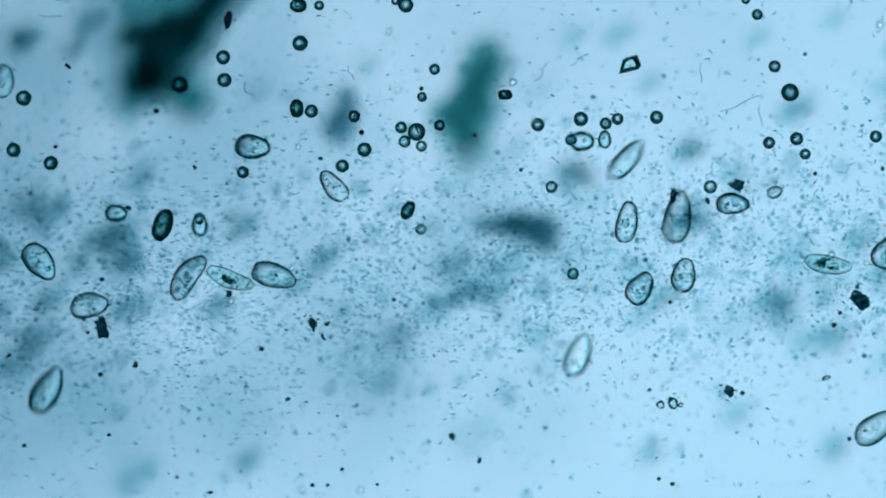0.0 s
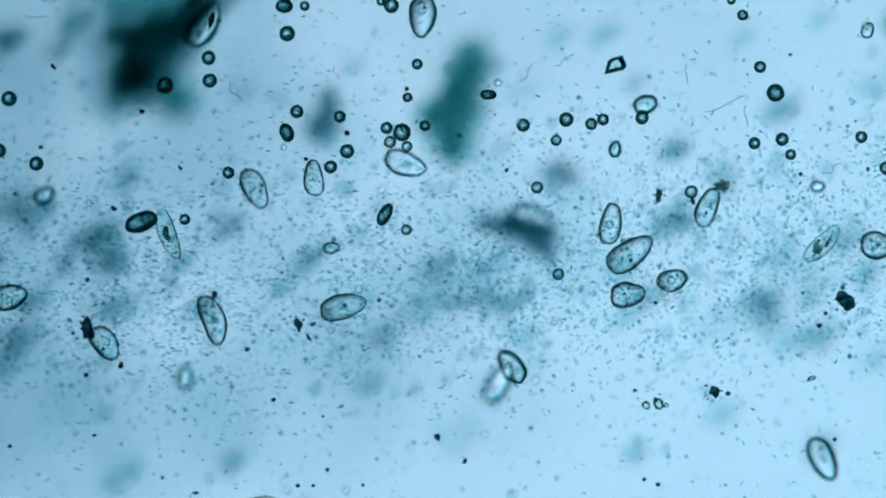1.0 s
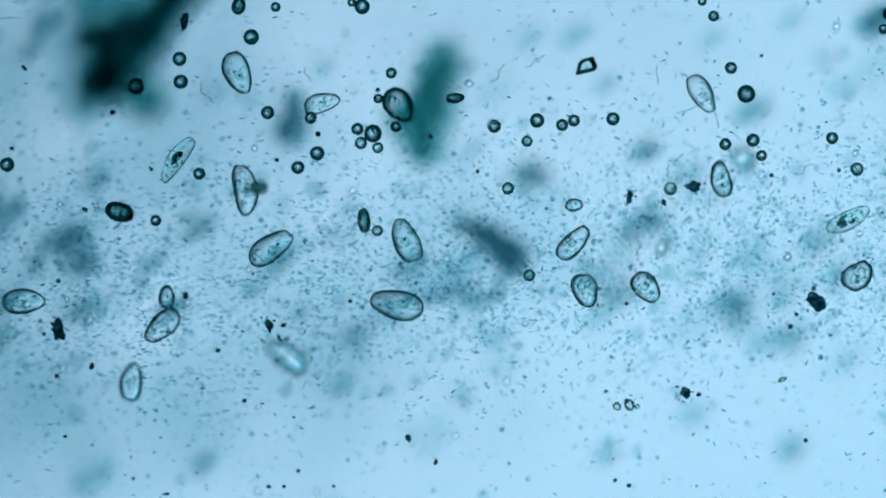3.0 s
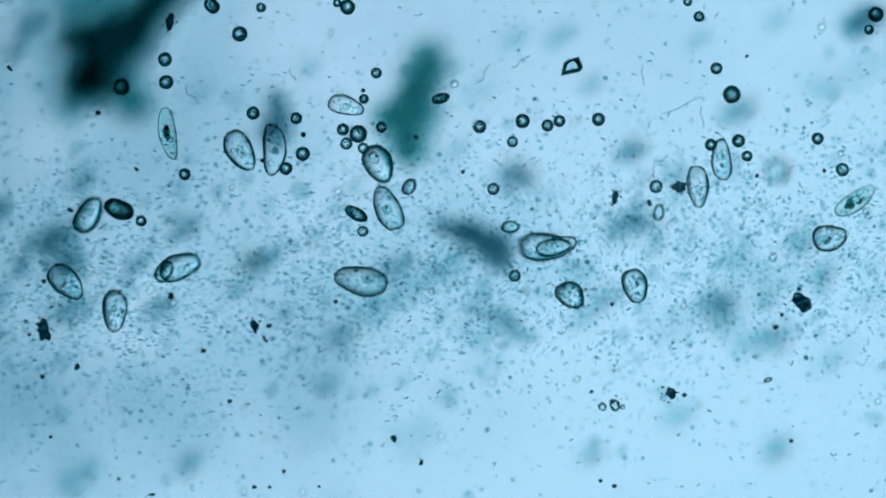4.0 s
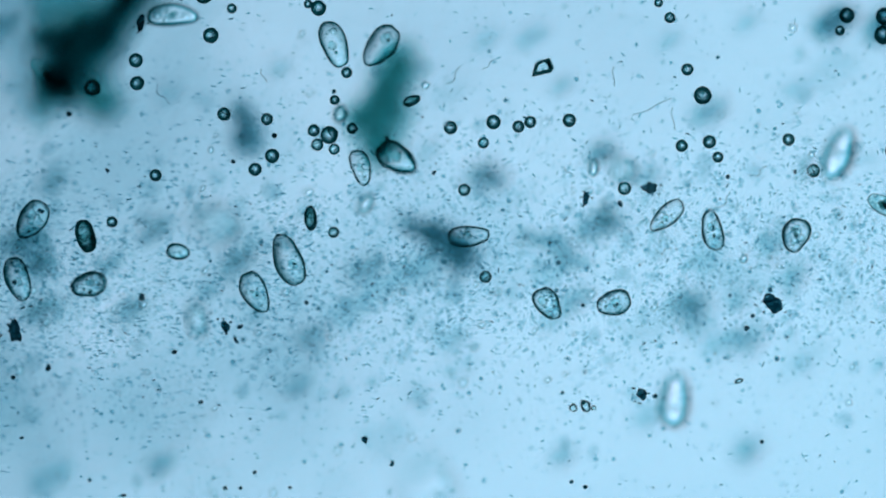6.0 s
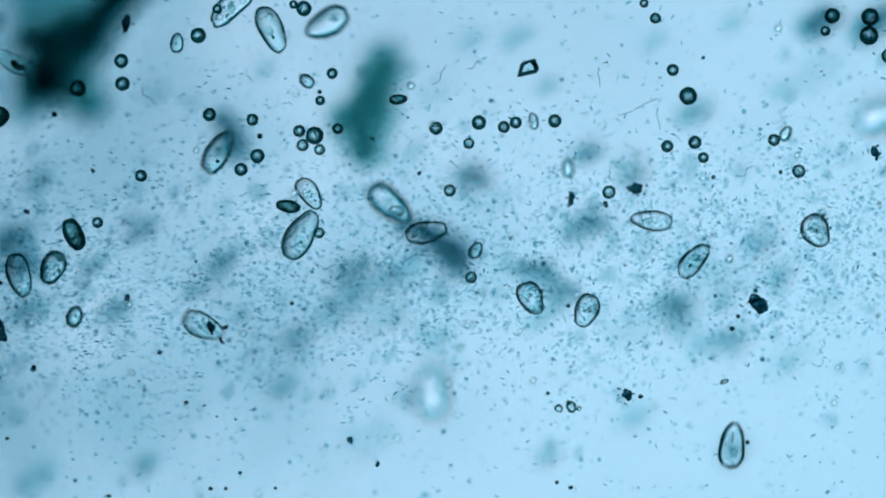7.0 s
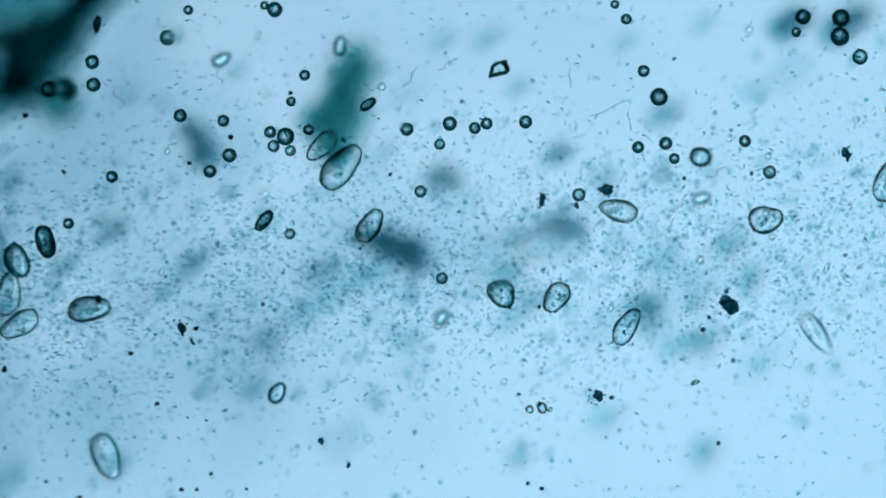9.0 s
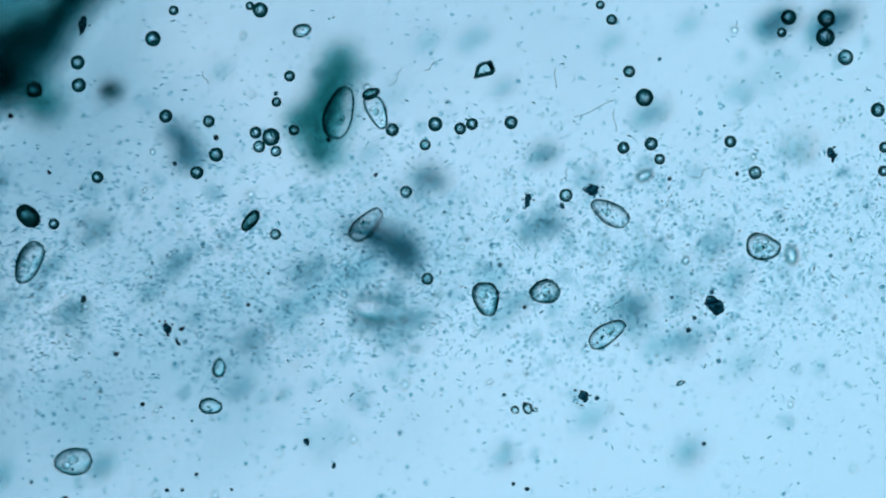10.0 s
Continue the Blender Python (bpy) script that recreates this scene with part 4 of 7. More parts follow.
smear(-0.864, -0.079, 0.380, 0.520, 0, 13)
smear(-0.454, 0.061, 0.300, 0.240, 60, 4)
smear(-0.344, 0.141, 0.460, 0.360, 20, 11)
smear(-0.224, -0.119, 0.340, 0.240, -20, 5)
smear(0.076, -0.039, 0.420, 0.220, 10, 6)
smear(-0.364, 0.341, 0.360, 0.200, 40, 10)
smear(-0.080, 0.340, 0.640, 0.320, 5, 18, DIM_VEIL_THIN)
smear(0.320, 0.340, 0.520, 0.280, -5, 19, DIM_VEIL_THIN)
smear(-0.030, -0.340, 0.620, 0.300, 8, 20, DIM_VEIL_THIN)
for spec in ((0.526, 0.256, 0.44, 0.075, 0.05), (0.656, 0.091, 1.05, 0.034, 0.2), (0.561, 0.236, -1.40, 0.040, 0.1), (0.176, 0.311, 1.05, 0.040, 0.2), (-0.344, 0.276, -0.87, 0.040, 0.25), (0.236, 0.331, 0.79, 0.026, 0.2), (0.456, 0.311, -1.48, 0.036, 0.1), (-0.694, 0.411, 0.00, 0.040, 0.1), (0.476, 0.141, 1.22, 0.026, 0.3), (0.716, 0.141, 0.70, 0.034, 0.3), (-0.164, 0.311, -1.05, 0.026, 0.2), (0.376, 0.141, -0.70, 0.024, 0.2), (0.636, 0.051, 1.05, 0.026, 0.2), (0.546, 0.001, 0.35, 0.028, 0.4)):
    hair(*spec)


# ---- bacteria: too many to count ----
def in_band(rnd, seed):
    """A spot in the crowded belt across the slide, or thinly anywhere."""
    while True:
        x = rnd.uniform(-0.90, 1.16)
        y = rnd.gauss(-0.03 + 0.05 * x, 0.125) if rnd.random() < 0.80 else rnd.uniform(-0.48, 0.48)
        if abs(y) < 0.48 and rnd.random() < 0.6 + 0.3 * noise.noise((x * 5, y * 5, seed)) - 0.04 * x:
            return x, y


def bacteria(count, seed):
    rnd = random.Random(seed)
    verts, faces = [], []
    for _ in range(count):
        x, y = in_band(rnd, seed)
        kind, lift = rnd.random(), rnd.uniform(0, 0.012)
        if kind < 0.20:
            ln = rnd.uniform(0.0012, 0.0022)
            wd = ln * rnd.uniform(0.6, 0.95)
        elif kind < 0.68:
            ln, wd = rnd.uniform(0.0026, 0.0060), rnd.uniform(0.0010, 0.0017)
        elif kind < 0.71:
            ln = rnd.uniform(0.0022, 0.0034)
            wd = ln * rnd.uniform(0.55, 0.9)
        else:
            ln, lift = rnd.uniform(0.0026, 0.0052), rnd.uniform(0.02, 0.085)
            wd = ln * rnd.uniform(0.45, 0.9)
        a = rnd.gauss(-0.05, 0.22 + 0.75 * min(max((x + 0.25) * 1.6, 0.0), 1.0))
        z = SLIDE_TOP + wd * 0.9 + lift
        c, s, n = math.cos(a), math.sin(a), len(verts)
        for px, py, pz in ((ln, 0, 0), (ln * 0.5, wd, 0), (ln * 0.5, 0, wd), (ln * 0.5, -wd, 0), (ln * 0.5, 0, -wd),
                           (-ln * 0.5, wd, 0), (-ln * 0.5, 0, wd), (-ln * 0.5, -wd, 0), (-ln * 0.5, 0, -wd), (-ln, 0, 0)):
            verts.append((x + px * c - py * s, y + px * s + py * c, z + pz))
        for i in range(4):
            k = (i + 1) % 4
            faces += [(n, n + 1 + i, n + 1 + k), (n + 9, n + 5 + k, n + 5 + i), (n + 1 + i, n + 5 + i, n + 5 + k, n + 1 + k)]
    me = bpy.data.meshes.new("bacteria")
    me.from_pydata(verts, [], faces)
    me.materials.append(BACTERIA)
    return tagged(new("bacteria", me), "thousands of tiny dark bacterial rods over the slide", "bacteria", kind="stuff")


def scattered_balls(name, count, seed, low, high, floor_z, top_z, mat, label, category, flat=1.0):
    """Very many small rounded bodies, each a little egg, at all heights of a layer."""
    rnd = random.Random(seed)
    base = ball(1.0, (0, 0, 0), sub=2)
    shape = [v.co.copy() for v in base.verts]
    tris = [tuple(v.index for v in f.verts) for f in base.faces]
    base.free()
    verts, faces = [], []
    for _ in range(count):
        x, y = in_band(rnd, seed)
        r, z, a, slim = rnd.uniform(low, high), rnd.uniform(floor_z, top_z), rnd.uniform(0, 3.14), rnd.uniform(0.5, 1.0)
        c, s, n = math.cos(a), math.sin(a), len(verts)
        for p in shape:
            k = r * (1.0 + 0.3 * noise.noise(p * 1.3 + Vector((x * 50, y * 50, 0))))
            px, py = p.x * k, p.y * k * slim
            verts.append((x + px * c - py * s, y + px * s + py * c, z + p.z * k * flat))
        faces += [(n + a0, n + a1, n + a2) for a0, a1, a2 in tris]
    me = bpy.data.meshes.new(name)
    me.from_pydata(verts, [], faces)
    smooth(me)
    me.materials.append(mat)
    return tagged(new(name, me), label, category, kind="stuff")


scattered_balls("spores", 170, 12, 0.0030, 0.0075, 0.03, 0.09, BEAD, "many tiny clear round spores hovering over the slide", "spores")
scattered_balls("fine_detritus", 240, 23, 0.008, 0.019, 0.06, 0.20, HAZE_FINE, "countless faint grey wisps of fine detritus in the water", "detritus", 0.6)
bacteria(15000, 5)


# ---- what moves ----
def swim(name, rows):
    """Keys a swimmer: rows of seconds, x, y, z, heading, pitch and roll in degrees."""
    walk(SWIMMERS[name], [(t, pose(x, y, z, roll, pitch, heading)) for t, x, y, z, heading, pitch, roll in rows])


def nudge(spot, rows):
    """Keys a drop that passing swimmers push about on the glass: rows of seconds, x and y."""
    thing = DROPS[spot]
    height, turn = thing.location.z, math.degrees(thing.rotation_euler.z)
    walk(thing, [(t, pose(x, y, height, 0, 0, turn)) for t, x, y in rows])


def motions():
    nudge((-0.257, 0.379), [(0, -0.253, 0.364), (0.5, -0.258, 0.381), (1, -0.250, 0.382), (1.5, -0.250, 0.379), (2, -0.254, 0.373), (2.5, -0.264, 0.374), (4, -0.257, 0.384), (4.5, -0.259, 0.384), (5, -0.260, 0.385), (5.5, -0.259, 0.383), (7, -0.253, 0.384), (8, -0.256, 0.384), (9, -0.256, 0.382), (10, -0.256, 0.381)])
    nudge((-0.139, 0.175), [(0, -0.139, 0.176), (0.5, -0.142, 0.175), (1, -0.144, 0.174), (1.5, -0.152, 0.166), (2, -0.150, 0.169), (2.5, -0.146, 0.172), (4, -0.145, 0.172), (5, -0.147, 0.170), (7, -0.148, 0.171), (8.5, -0.147, 0.173), (10, -0.144, 0.176)])
    nudge((-0.177, 0.146), [(0, -0.178, 0.147), (0.5, -0.180, 0.147), (1, -0.173, 0.146), (1.5, -0.174, 0.145), (2, -0.180, 0.147), (2.5, -0.181, 0.147), (4, -0.175, 0.146), (4.5, -0.184, 0.145), (5, -0.186, 0.146), (5.5, -0.180, 0.146), (7, -0.177, 0.147), (8.5, -0.181, 0.146), (10, -0.178, 0.144)])
    nudge((-0.016, 0.319), [(0, -0.015, 0.318), (0.5, -0.015, 0.318), (1, -0.020, 0.328), (1.5, -0.019, 0.326), (2, -0.016, 0.322), (2.5, -0.014, 0.314), (4, -0.015, 0.315), (4.5, -0.014, 0.315), (5, -0.018, 0.321), (5.5, -0.016, 0.319), (7, -0.016, 0.317), (8.5, -0.013, 0.316), (10, -0.014, 0.315)])
    nudge((0.474, 0.107), [(0, 0.473, 0.110), (0.5, 0.469, 0.101), (1, 0.465, 0.102), (1.5, 0.468, 0.102), (2, 0.471, 0.103), (2.5, 0.479, 0.106), (4, 0.480, 0.114), (5, 0.478, 0.114), (5.5, 0.477, 0.114), (7, 0.474, 0.107), (8, 0.474, 0.105), (9, 0.472, 0.104), (10, 0.475, 0.104)])
    walk(FLOC, [(t, pose(x, y, z, 0, 0, turn)) for t, x, y, z, turn in (
        (0, 0.132, 0.038, 0.24, 8), (1, 0.155, 0.035, 0.24, 2), (2.5, 0.160, 0.014, 0.24, -20), (4.5, 0.154, 0.024, 0.24, -5), (6, 0.146, 0.022, 0.25, -12),
        (7, 0.162, 0.020, 0.27, -14), (7.5, 0.178, 0.022, 0.29, -14), (8, 0.162, 0.012, 0.28, -8), (9, 0.136, 0.014, 0.25, 0), (10, 0.150, 0.022, 0.24, -6))])
    walk(FLOC_GREY, [(t, pose(x, y, 0.25, 0, 0, turn)) for t, x, y, turn in (
        (0, -0.182, 0.238, 5), (2, -0.190, 0.236, 10), (4.5, -0.196, 0.234, 20), (7.5, -0.200, 0.205, 45), (10, -0.205, 0.195, 50))])
    walk(FLOC_SMALL, [(t, pose(x, y, z, 0, 0, turn)) for t, x, y, z, turn in (
        (0.0, 0.10, -0.30, 1.20, -30), (4.5, -0.14, -0.03, 0.80, -10), (5.0, -0.176, 0.022, 0.24, -4), (5.2, -0.182, 0.040, 0.19, 0), (5.5, -0.192, 0.050, 0.17, 0),
        (5.7, -0.222, 0.054, 0.19, -18), (6.2, -0.18, 0.02, 0.80, -40), (7.2, 0.06, -0.06, 0.50, -50), (7.5, 0.114, -0.054, 0.21, -50),
        (7.6, 0.100, -0.046, 0.20, -40), (7.8, 0.060, 0.020, 0.24, -20), (8.0, 0.034, 0.054, 0.28, 0), (8.5, -0.06, 0.10, 0.80, 20), (10.0, -0.40, 0.30, 1.20, 40))])
    walk(FLOC_SMOKY, [(t, pose(x, y, 0.20, 0, 0, turn)) for t, x, y, turn in (
        (0, 0.046, -0.079, 10), (1, 0.101, -0.088, 0), (1.5, -0.055, 0.027, 80), (2, 0.018, -0.037, 20), (2.5, 0.050, -0.056, 10), (4, 0.204, -0.120, -30), (4.5, 0.172, -0.055, -10), (5, 0.204, -0.019, -15), (5.5, 0.302, 0.016, -25),
        (6.8, 0.365, -0.023, -30), (7.5, 0.299, -0.057, 10), (8, 0.336, -0.017, 20), (8.5, 0.399, 0.037, 40), (9, 0.412, 0.041, 5), (9.5, 0.460, -0.090, 60), (9.8, 0.268, -0.120, 20), (10, 0.164, -0.111, 8))])
    swim("c1", [(0, -0.336, 0.181, 0.006, 0, -39, 0), (0.3, -0.381, 0.194, 0.002, -20, -10, 2), (0.5, -0.381, 0.200, 0.002, -45, -10, 4), (0.7, -0.338, 0.190, 0.005, 20, -28, 5), (1, -0.307, 0.107, 0.001, -64, -3, 7), (1.3, -0.316, 0.028, 0.001, -70, -3, 8), (1.5, -0.302, -0.007, 0.002, -75, -10, 9), (1.8, -0.310, -0.039, 0.001, -95, -3, 9), (2, -0.313, -0.055, 0.001, -105, -3, 9), (2.3, -0.332, -0.079, 0.001, -115, -3, 8), (2.5, -0.343, -0.103, 0.001, -130, -3, 7), (2.7, -0.372, -0.125, 0.001, -145, -3, 6), (3.8, -0.491, -0.140, 0.004, -90, -18, -2), (4, -0.478, -0.107, 0.002, -90, -10, -4), (4.5, -0.447, -0.048, 0.008, -110, -50, -7), (4.7, -0.449, -0.049, 0.007, -120, -45, -8), (5, -0.441, -0.087, 0.004, -195, -18, -9), (5.5, -0.410, -0.123, 0.004, -260, -24, -9), (5.7, -0.432, -0.099, 0.006, -176, -35, -8), (6.8, -0.523, -0.021, 0.006, -150, -39, -1), (7, -0.511, -0.028, 0.007, -110, -42, 0), (7.5, -0.558, -0.011, 0.008, -90, -50, 4), (8, -0.471, -0.026, 0.006, -35, -35, 7), (8.5, -0.458, -0.088, 0.001, -100, -3, 9), (9, -0.519, -0.126, 0.001, -150, -3, 9), (9.5, -0.599, -0.140, 0.001, -170, -3, 7), (10, -0.616, -0.150, 0.001, -170, -3, 4)])
    swim("c2", [(0, -0.194, 0.112, -0.001, 130, -3, 8), (0.5, -0.206, 0.122, -0.001, 130, -3, 9), (1, -0.203, 0.127, -0.001, 95, -3, 9), (1.3, -0.193, 0.160, -0.001, 95, -3, 7), (1.5, -0.173, 0.198, -0.001, 85, -3, 6), (1.8, -0.180, 0.255, -0.001, 60, -3, 4), (2, -0.167, 0.258, -0.001, 45, -3, 3), (2.3, -0.167, 0.260, 0.001, 45, -16, 1), (2.5, -0.151, 0.261, -0.001, 25, -3, -1), (2.7, -0.148, 0.261, -0.001, 20, -3, -3), (3.8, -0.078, 0.260, -0.001, -10, -3, -9), (4, -0.068, 0.257, -0.001, -15, -3, -9), (4.5, -0.035, 0.242, -0.001, -35, -3, -8), (5, -0.004, 0.230, -0.001, -50, -3, -6), (5.5, 0.015, 0.226, -0.001, -70, -3, -3), (5.7, 0.018, 0.199, -0.001, -85, -3, -1), (6.8, -0.044, 0.087, -0.001, -25, -3, 7), (7, -0.056, 0.104, 0.001, -55, -16, 8), (7.2, -0.079, 0.110, 0.001, -80, -16, 8), (7.5, -0.083, 0.098, 0.002, -145, -23, 9), (8, -0.060, 0.115, 0.001, -135, -16, 8), (8.5, -0.020, 0.142, -0.001, -145, -3, 6), (8.8, 0.013, 0.174, -0.001, -140, -3, 4), (9, 0.016, 0.190, -0.001, -135, -3, 3), (9.2, 0.025, 0.209, -0.001, -140, -3, 1), (9.5, 0.101, 0.214, 0.181, -110, -3, -1), (10, 0.140, 0.252, 0.019, -65, -3, -5)])
    swim("c3", [(0, -0.299, -0.047, 0.004, -15, -14, 8), (0.3, -0.275, -0.079, 0.002, 0, -3, 7), (0.5, -0.228, -0.095, 0.002, 15, -3, 6), (0.7, -0.182, -0.099, 0.002, 20, -3, 4), (1, -0.151, -0.101, 0.002, 15, -3, 2), (1.3, -0.101, -0.106, 0.002, 10, -3, -0), (1.5, -0.090, -0.113, 0.002, 15, -3, -2), (1.8, -0.107, -0.079, 0.008, -20, -38, -4), (2, -0.082, -0.048, 0.006, 20, -24, -6), (2.3, -0.049, -0.032, 0.007, 60, -28, -7), (2.5, -0.014, -0.017, 0.007, 90, -28, -8), (2.7, 0.007, -0.003, 0.005, 105, -20, -9), (3.8, 0.015, 0.067, 0.002, 120, -3, -7), (4, 0.005, 0.076, 0.002, 115, -3, -6), (4.2, 0.009, 0.099, 0.002, 115, -3, -4), (4.5, 0.020, 0.157, 0.002, 115, -3, -2), (4.7, -0.042, 0.127, 0.017, 180, -3, -0), (5, -0.168, 0.138, 0.017, 135, -3, 2), (5.2, -0.156, 0.076, 0.010, 215, -3, 3), (5.5, -0.165, 0.091, 0.560, 215, -3, 6), (5.7, -0.206, 0.056, 0.500, 180, -3, 7), (6.8, -0.289, 0.124, 0.022, 115, -3, 9), (7, -0.218, 0.179, 0.032, 60, -3, 8), (7.2, -0.127, 0.242, 0.027, 45, -3, 7), (7.5, 0.006, 0.268, 0.017, 40, -3, 6), (7.8, 0.045, 0.267, 0.002, 50, -3, 4), (8, 0.122, 0.323, 0.042, 45, -3, 2), (8.2, 0.168, 0.359, 0.012, 60, -3, 0), (8.5, 0.072, 0.390, 0.115, 110, -3, -2), (9, 0.048, 0.519, 0.002, 110, -3, -6), (10, 0.034, 0.650, 0.002, 110, -3, -9)])
    swim("c4", [(0, -0.452, -0.049, 0.001, 55, -3, 1), (0.3, -0.468, -0.025, 0.001, 40, -3, -1), (0.5, -0.453, -0.046, 0.001, 5, -3, -3), (0.7, -0.404, -0.064, 0.001, -30, -3, -4), (1, -0.382, -0.125, 0.001, -70, -3, -6), (1.3, -0.365, -0.170, 0.001, -80, -3, -8), (1.5, -0.350, -0.169, 0.001, -70, -3, -8), (1.8, -0.281, -0.134, 0.001, -5, -3, -9), (2, -0.227, -0.115, 0.001, 10, -3, -9), (2.3, -0.219, -0.054, 0.001, -50, -3, -8), (2.5, -0.273, 0.001, 0.001, -60, -3, -8), (2.7, -0.287, 0.047, 0.001, -75, -3, -7), (3.8, -0.201, 0.191, 0.001, -85, -3, 1), (4, -0.197, 0.179, 0.001, -90, -3, 3), (4.2, -0.205, 0.186, 0.001, -110, -3, 4), (4.5, -0.268, 0.195, 0.009, -135, -37, 6), (5, -0.329, 0.222, 0.011, -120, -51, 8), (5.5, -0.301, 0.271, 0.022, -60, -55, 9), (5.7, -0.337, 0.416, 0.061, -20, -3, 9), (6.8, -0.221, 0.422, 0.032, 30, -55, 3), (7, -0.194, 0.435, 0.021, 40, -3, 1), (7.5, -0.131, 0.508, 0.001, 40, -3, -3), (10, -0.026, 0.570, 0.001, 40, -3, -5)])
    swim("spindle", [(0, -0.376, -0.053, 0.004, -20, -20, -7), (0.3, -0.399, -0.037, -0.002, -35, -3, -8), (0.5, -0.426, -0.019, -0.002, -35, -3, -9), (0.7, -0.439, 0.002, -0.002, -60, -3, -9), (1, -0.460, 0.026, -0.002, -70, -3, -9), (1.3, -0.469, 0.054, -0.002, -85, -3, -8), (1.5, -0.464, 0.066, -0.002, -95, -3, -7), (1.8, -0.453, 0.111, -0.002, -100, -3, -6), (2, -0.451, 0.118, -0.002, -115, -3, -4), (2.3, -0.445, 0.123, -0.002, -120, -3, -2), (2.5, -0.416, 0.148, -0.002, -135, -3, -0), (2.7, -0.403, 0.156, -0.002, -135, -3, 1), (3.8, -0.378, 0.197, -0.002, -75, -3, 8), (4, -0.383, 0.207, -0.002, -80, -3, 9), (4.5, -0.383, 0.209, -0.002, -55, -3, 9), (4.7, -0.390, 0.219, -0.002, -55, -3, 8), (5, -0.419, 0.249, -0.002, -50, -3, 7), (5.2, -0.435, 0.266, -0.002, -50, -3, 6), (5.5, -0.437, 0.258, 0.002, -25, -15, 4), (5.7, -0.482, 0.276, -0.002, -40, -3, 3), (6.8, -0.574, 0.342, -0.002, -30, -3, -6), (7, -0.569, 0.332, -0.002, -25, -3, -7), (7.5, -0.601, 0.318, -0.002, -20, -3, -9), (8, -0.648, 0.308, -0.002, -20, -3, -9), (10, -0.617, 0.300, -0.002, -20, -3, 4)])
    swim("c6", [(0, -0.626, -0.100, 0.001, 10, -3, -9), (0.3, -0.581, -0.100, 0.001, -20, -3, -8), (0.5, -0.566, -0.121, 0.004, -70, -28, -7), (0.7, -0.573, -0.135, 0.003, -70, -22, -5), (1, -0.573, -0.166, 0.001, -55, -3, -3), (1.5, -0.569, -0.203, 0.005, -40, -43, 1), (1.8, -0.557, -0.174, 0.003, -20, -22, 3), (2, -0.502, -0.168, 0.001, -15, -3, 4), (2.3, -0.480, -0.197, 0.001, 0, -3, 6), (2.5, -0.472, -0.201, 0.004, 30, -36, 7), (2.7, -0.480, -0.215, 0.001, 65, -3, 8), (3.8, -0.450, -0.243, 0.521, 100, -3, 8), (4.5, -0.566, -0.191, 0.781, 100, -3, 3), (6, -0.675, -0.151, 0.781, 100, -3, -7), (10, -0.601, -0.147, 0.781, 100, -3, 9)])
    swim("c7", [(0, -0.714, -0.023, 0.003, -50, -10, -3), (0.5, -0.702, -0.045, 0.007, -30, -42, 1), (0.7, -0.712, -0.059, 0.007, -20, -39, 3), (1, -0.742, -0.084, 0.006, 20, -32, 5), (1.5, -0.785, -0.118, 0.002, 20, -3, 8), (2, -0.762, -0.087, 0.002, 10, -3, 9), (2.5, -0.708, -0.077, 0.002, 0, -3, 8), (2.7, -0.699, -0.090, 0.003, 15, -10, 8), (3.8, -0.563, -0.088, 0.002, -50, -3, 0), (4, -0.564, -0.055, 0.002, -45, -3, -2), (4.5, -0.570, -0.033, 0.002, -70, -3, -5), (5, -0.559, -0.002, 0.002, -80, -3, -8), (5.5, -0.568, 0.018, 0.002, -80, -3, -9), (5.7, -0.571, 0.036, 0.002, -95, -3, -9), (6.8, -0.591, 0.122, 0.006, -170, -36, -4), (7, -0.644, 0.147, 0.002, -170, -3, -2), (10, -0.616, 0.190, 0.002, -170, -3, 6)])
    swim("dark_oval", [(0, -0.496, 0.043, 0.009, 70, -24, 6), (0.5, -0.496, 0.041, 0.009, 65, -24, 8), (1, -0.508, 0.049, 0.008, 20, -13, 9), (1.5, -0.514, 0.051, 0.007, 10, -3, 8), (2, -0.508, 0.055, 0.008, 8, -13, 5), (2.5, -0.500, 0.063, 0.011, -10, -44, 2), (2.7, -0.497, 0.067, 0.011, -15, -44, -0), (3.8, -0.491, 0.070, 0.012, -15, -49, -8), (4, -0.470, 0.074, 0.011, -20, -38, -8), (4.5, -0.464, 0.048, 0.008, -30, -13, -9), (5, -0.471, 0.037, 0.008, -65, -13, -8), (5.5, -0.474, 0.034, 0.007, -70, -3, -5), (5.7, -0.479, 0.030, 0.007, -75, -3, -4), (6.8, -0.473, 0.027, 0.007, -70, -3, 5), (7, -0.473, 0.032, 0.007, -65, -3, 6), (7.5, -0.465, 0.029, 0.007, -60, -3, 8), (8, -0.459, 0.032, 0.007, -45, -3, 9), (8.5, -0.460, 0.031, 0.007, -50, -3, 8), (9, -0.472, 0.021, 0.007, -75, -3, 5), (9.5, -0.467, 0.041, 0.008, -40, -13, 1), (10, -0.476, 0.067, 0.012, -40, -55, -3)])
    swim("c9", [(0, -0.701, -0.249, 0.035, 60, -3, 9), (0.3, -0.651, -0.037, 0.050, 60, -3, 8), (0.5, -0.553, 0.116, 0.060, 55, -3, 7), (0.7, -0.474, 0.253, 0.055, 60, -3, 6), (1, -0.397, 0.397, 0.055, 55, -3, 5), (1.5, -0.315, 0.532, 0.012, 60, -3, 1), (2, -0.232, 0.643, 0.012, 60, -3, -3), (10, 0.014, 0.750, 0.012, 60, -3, -9)])
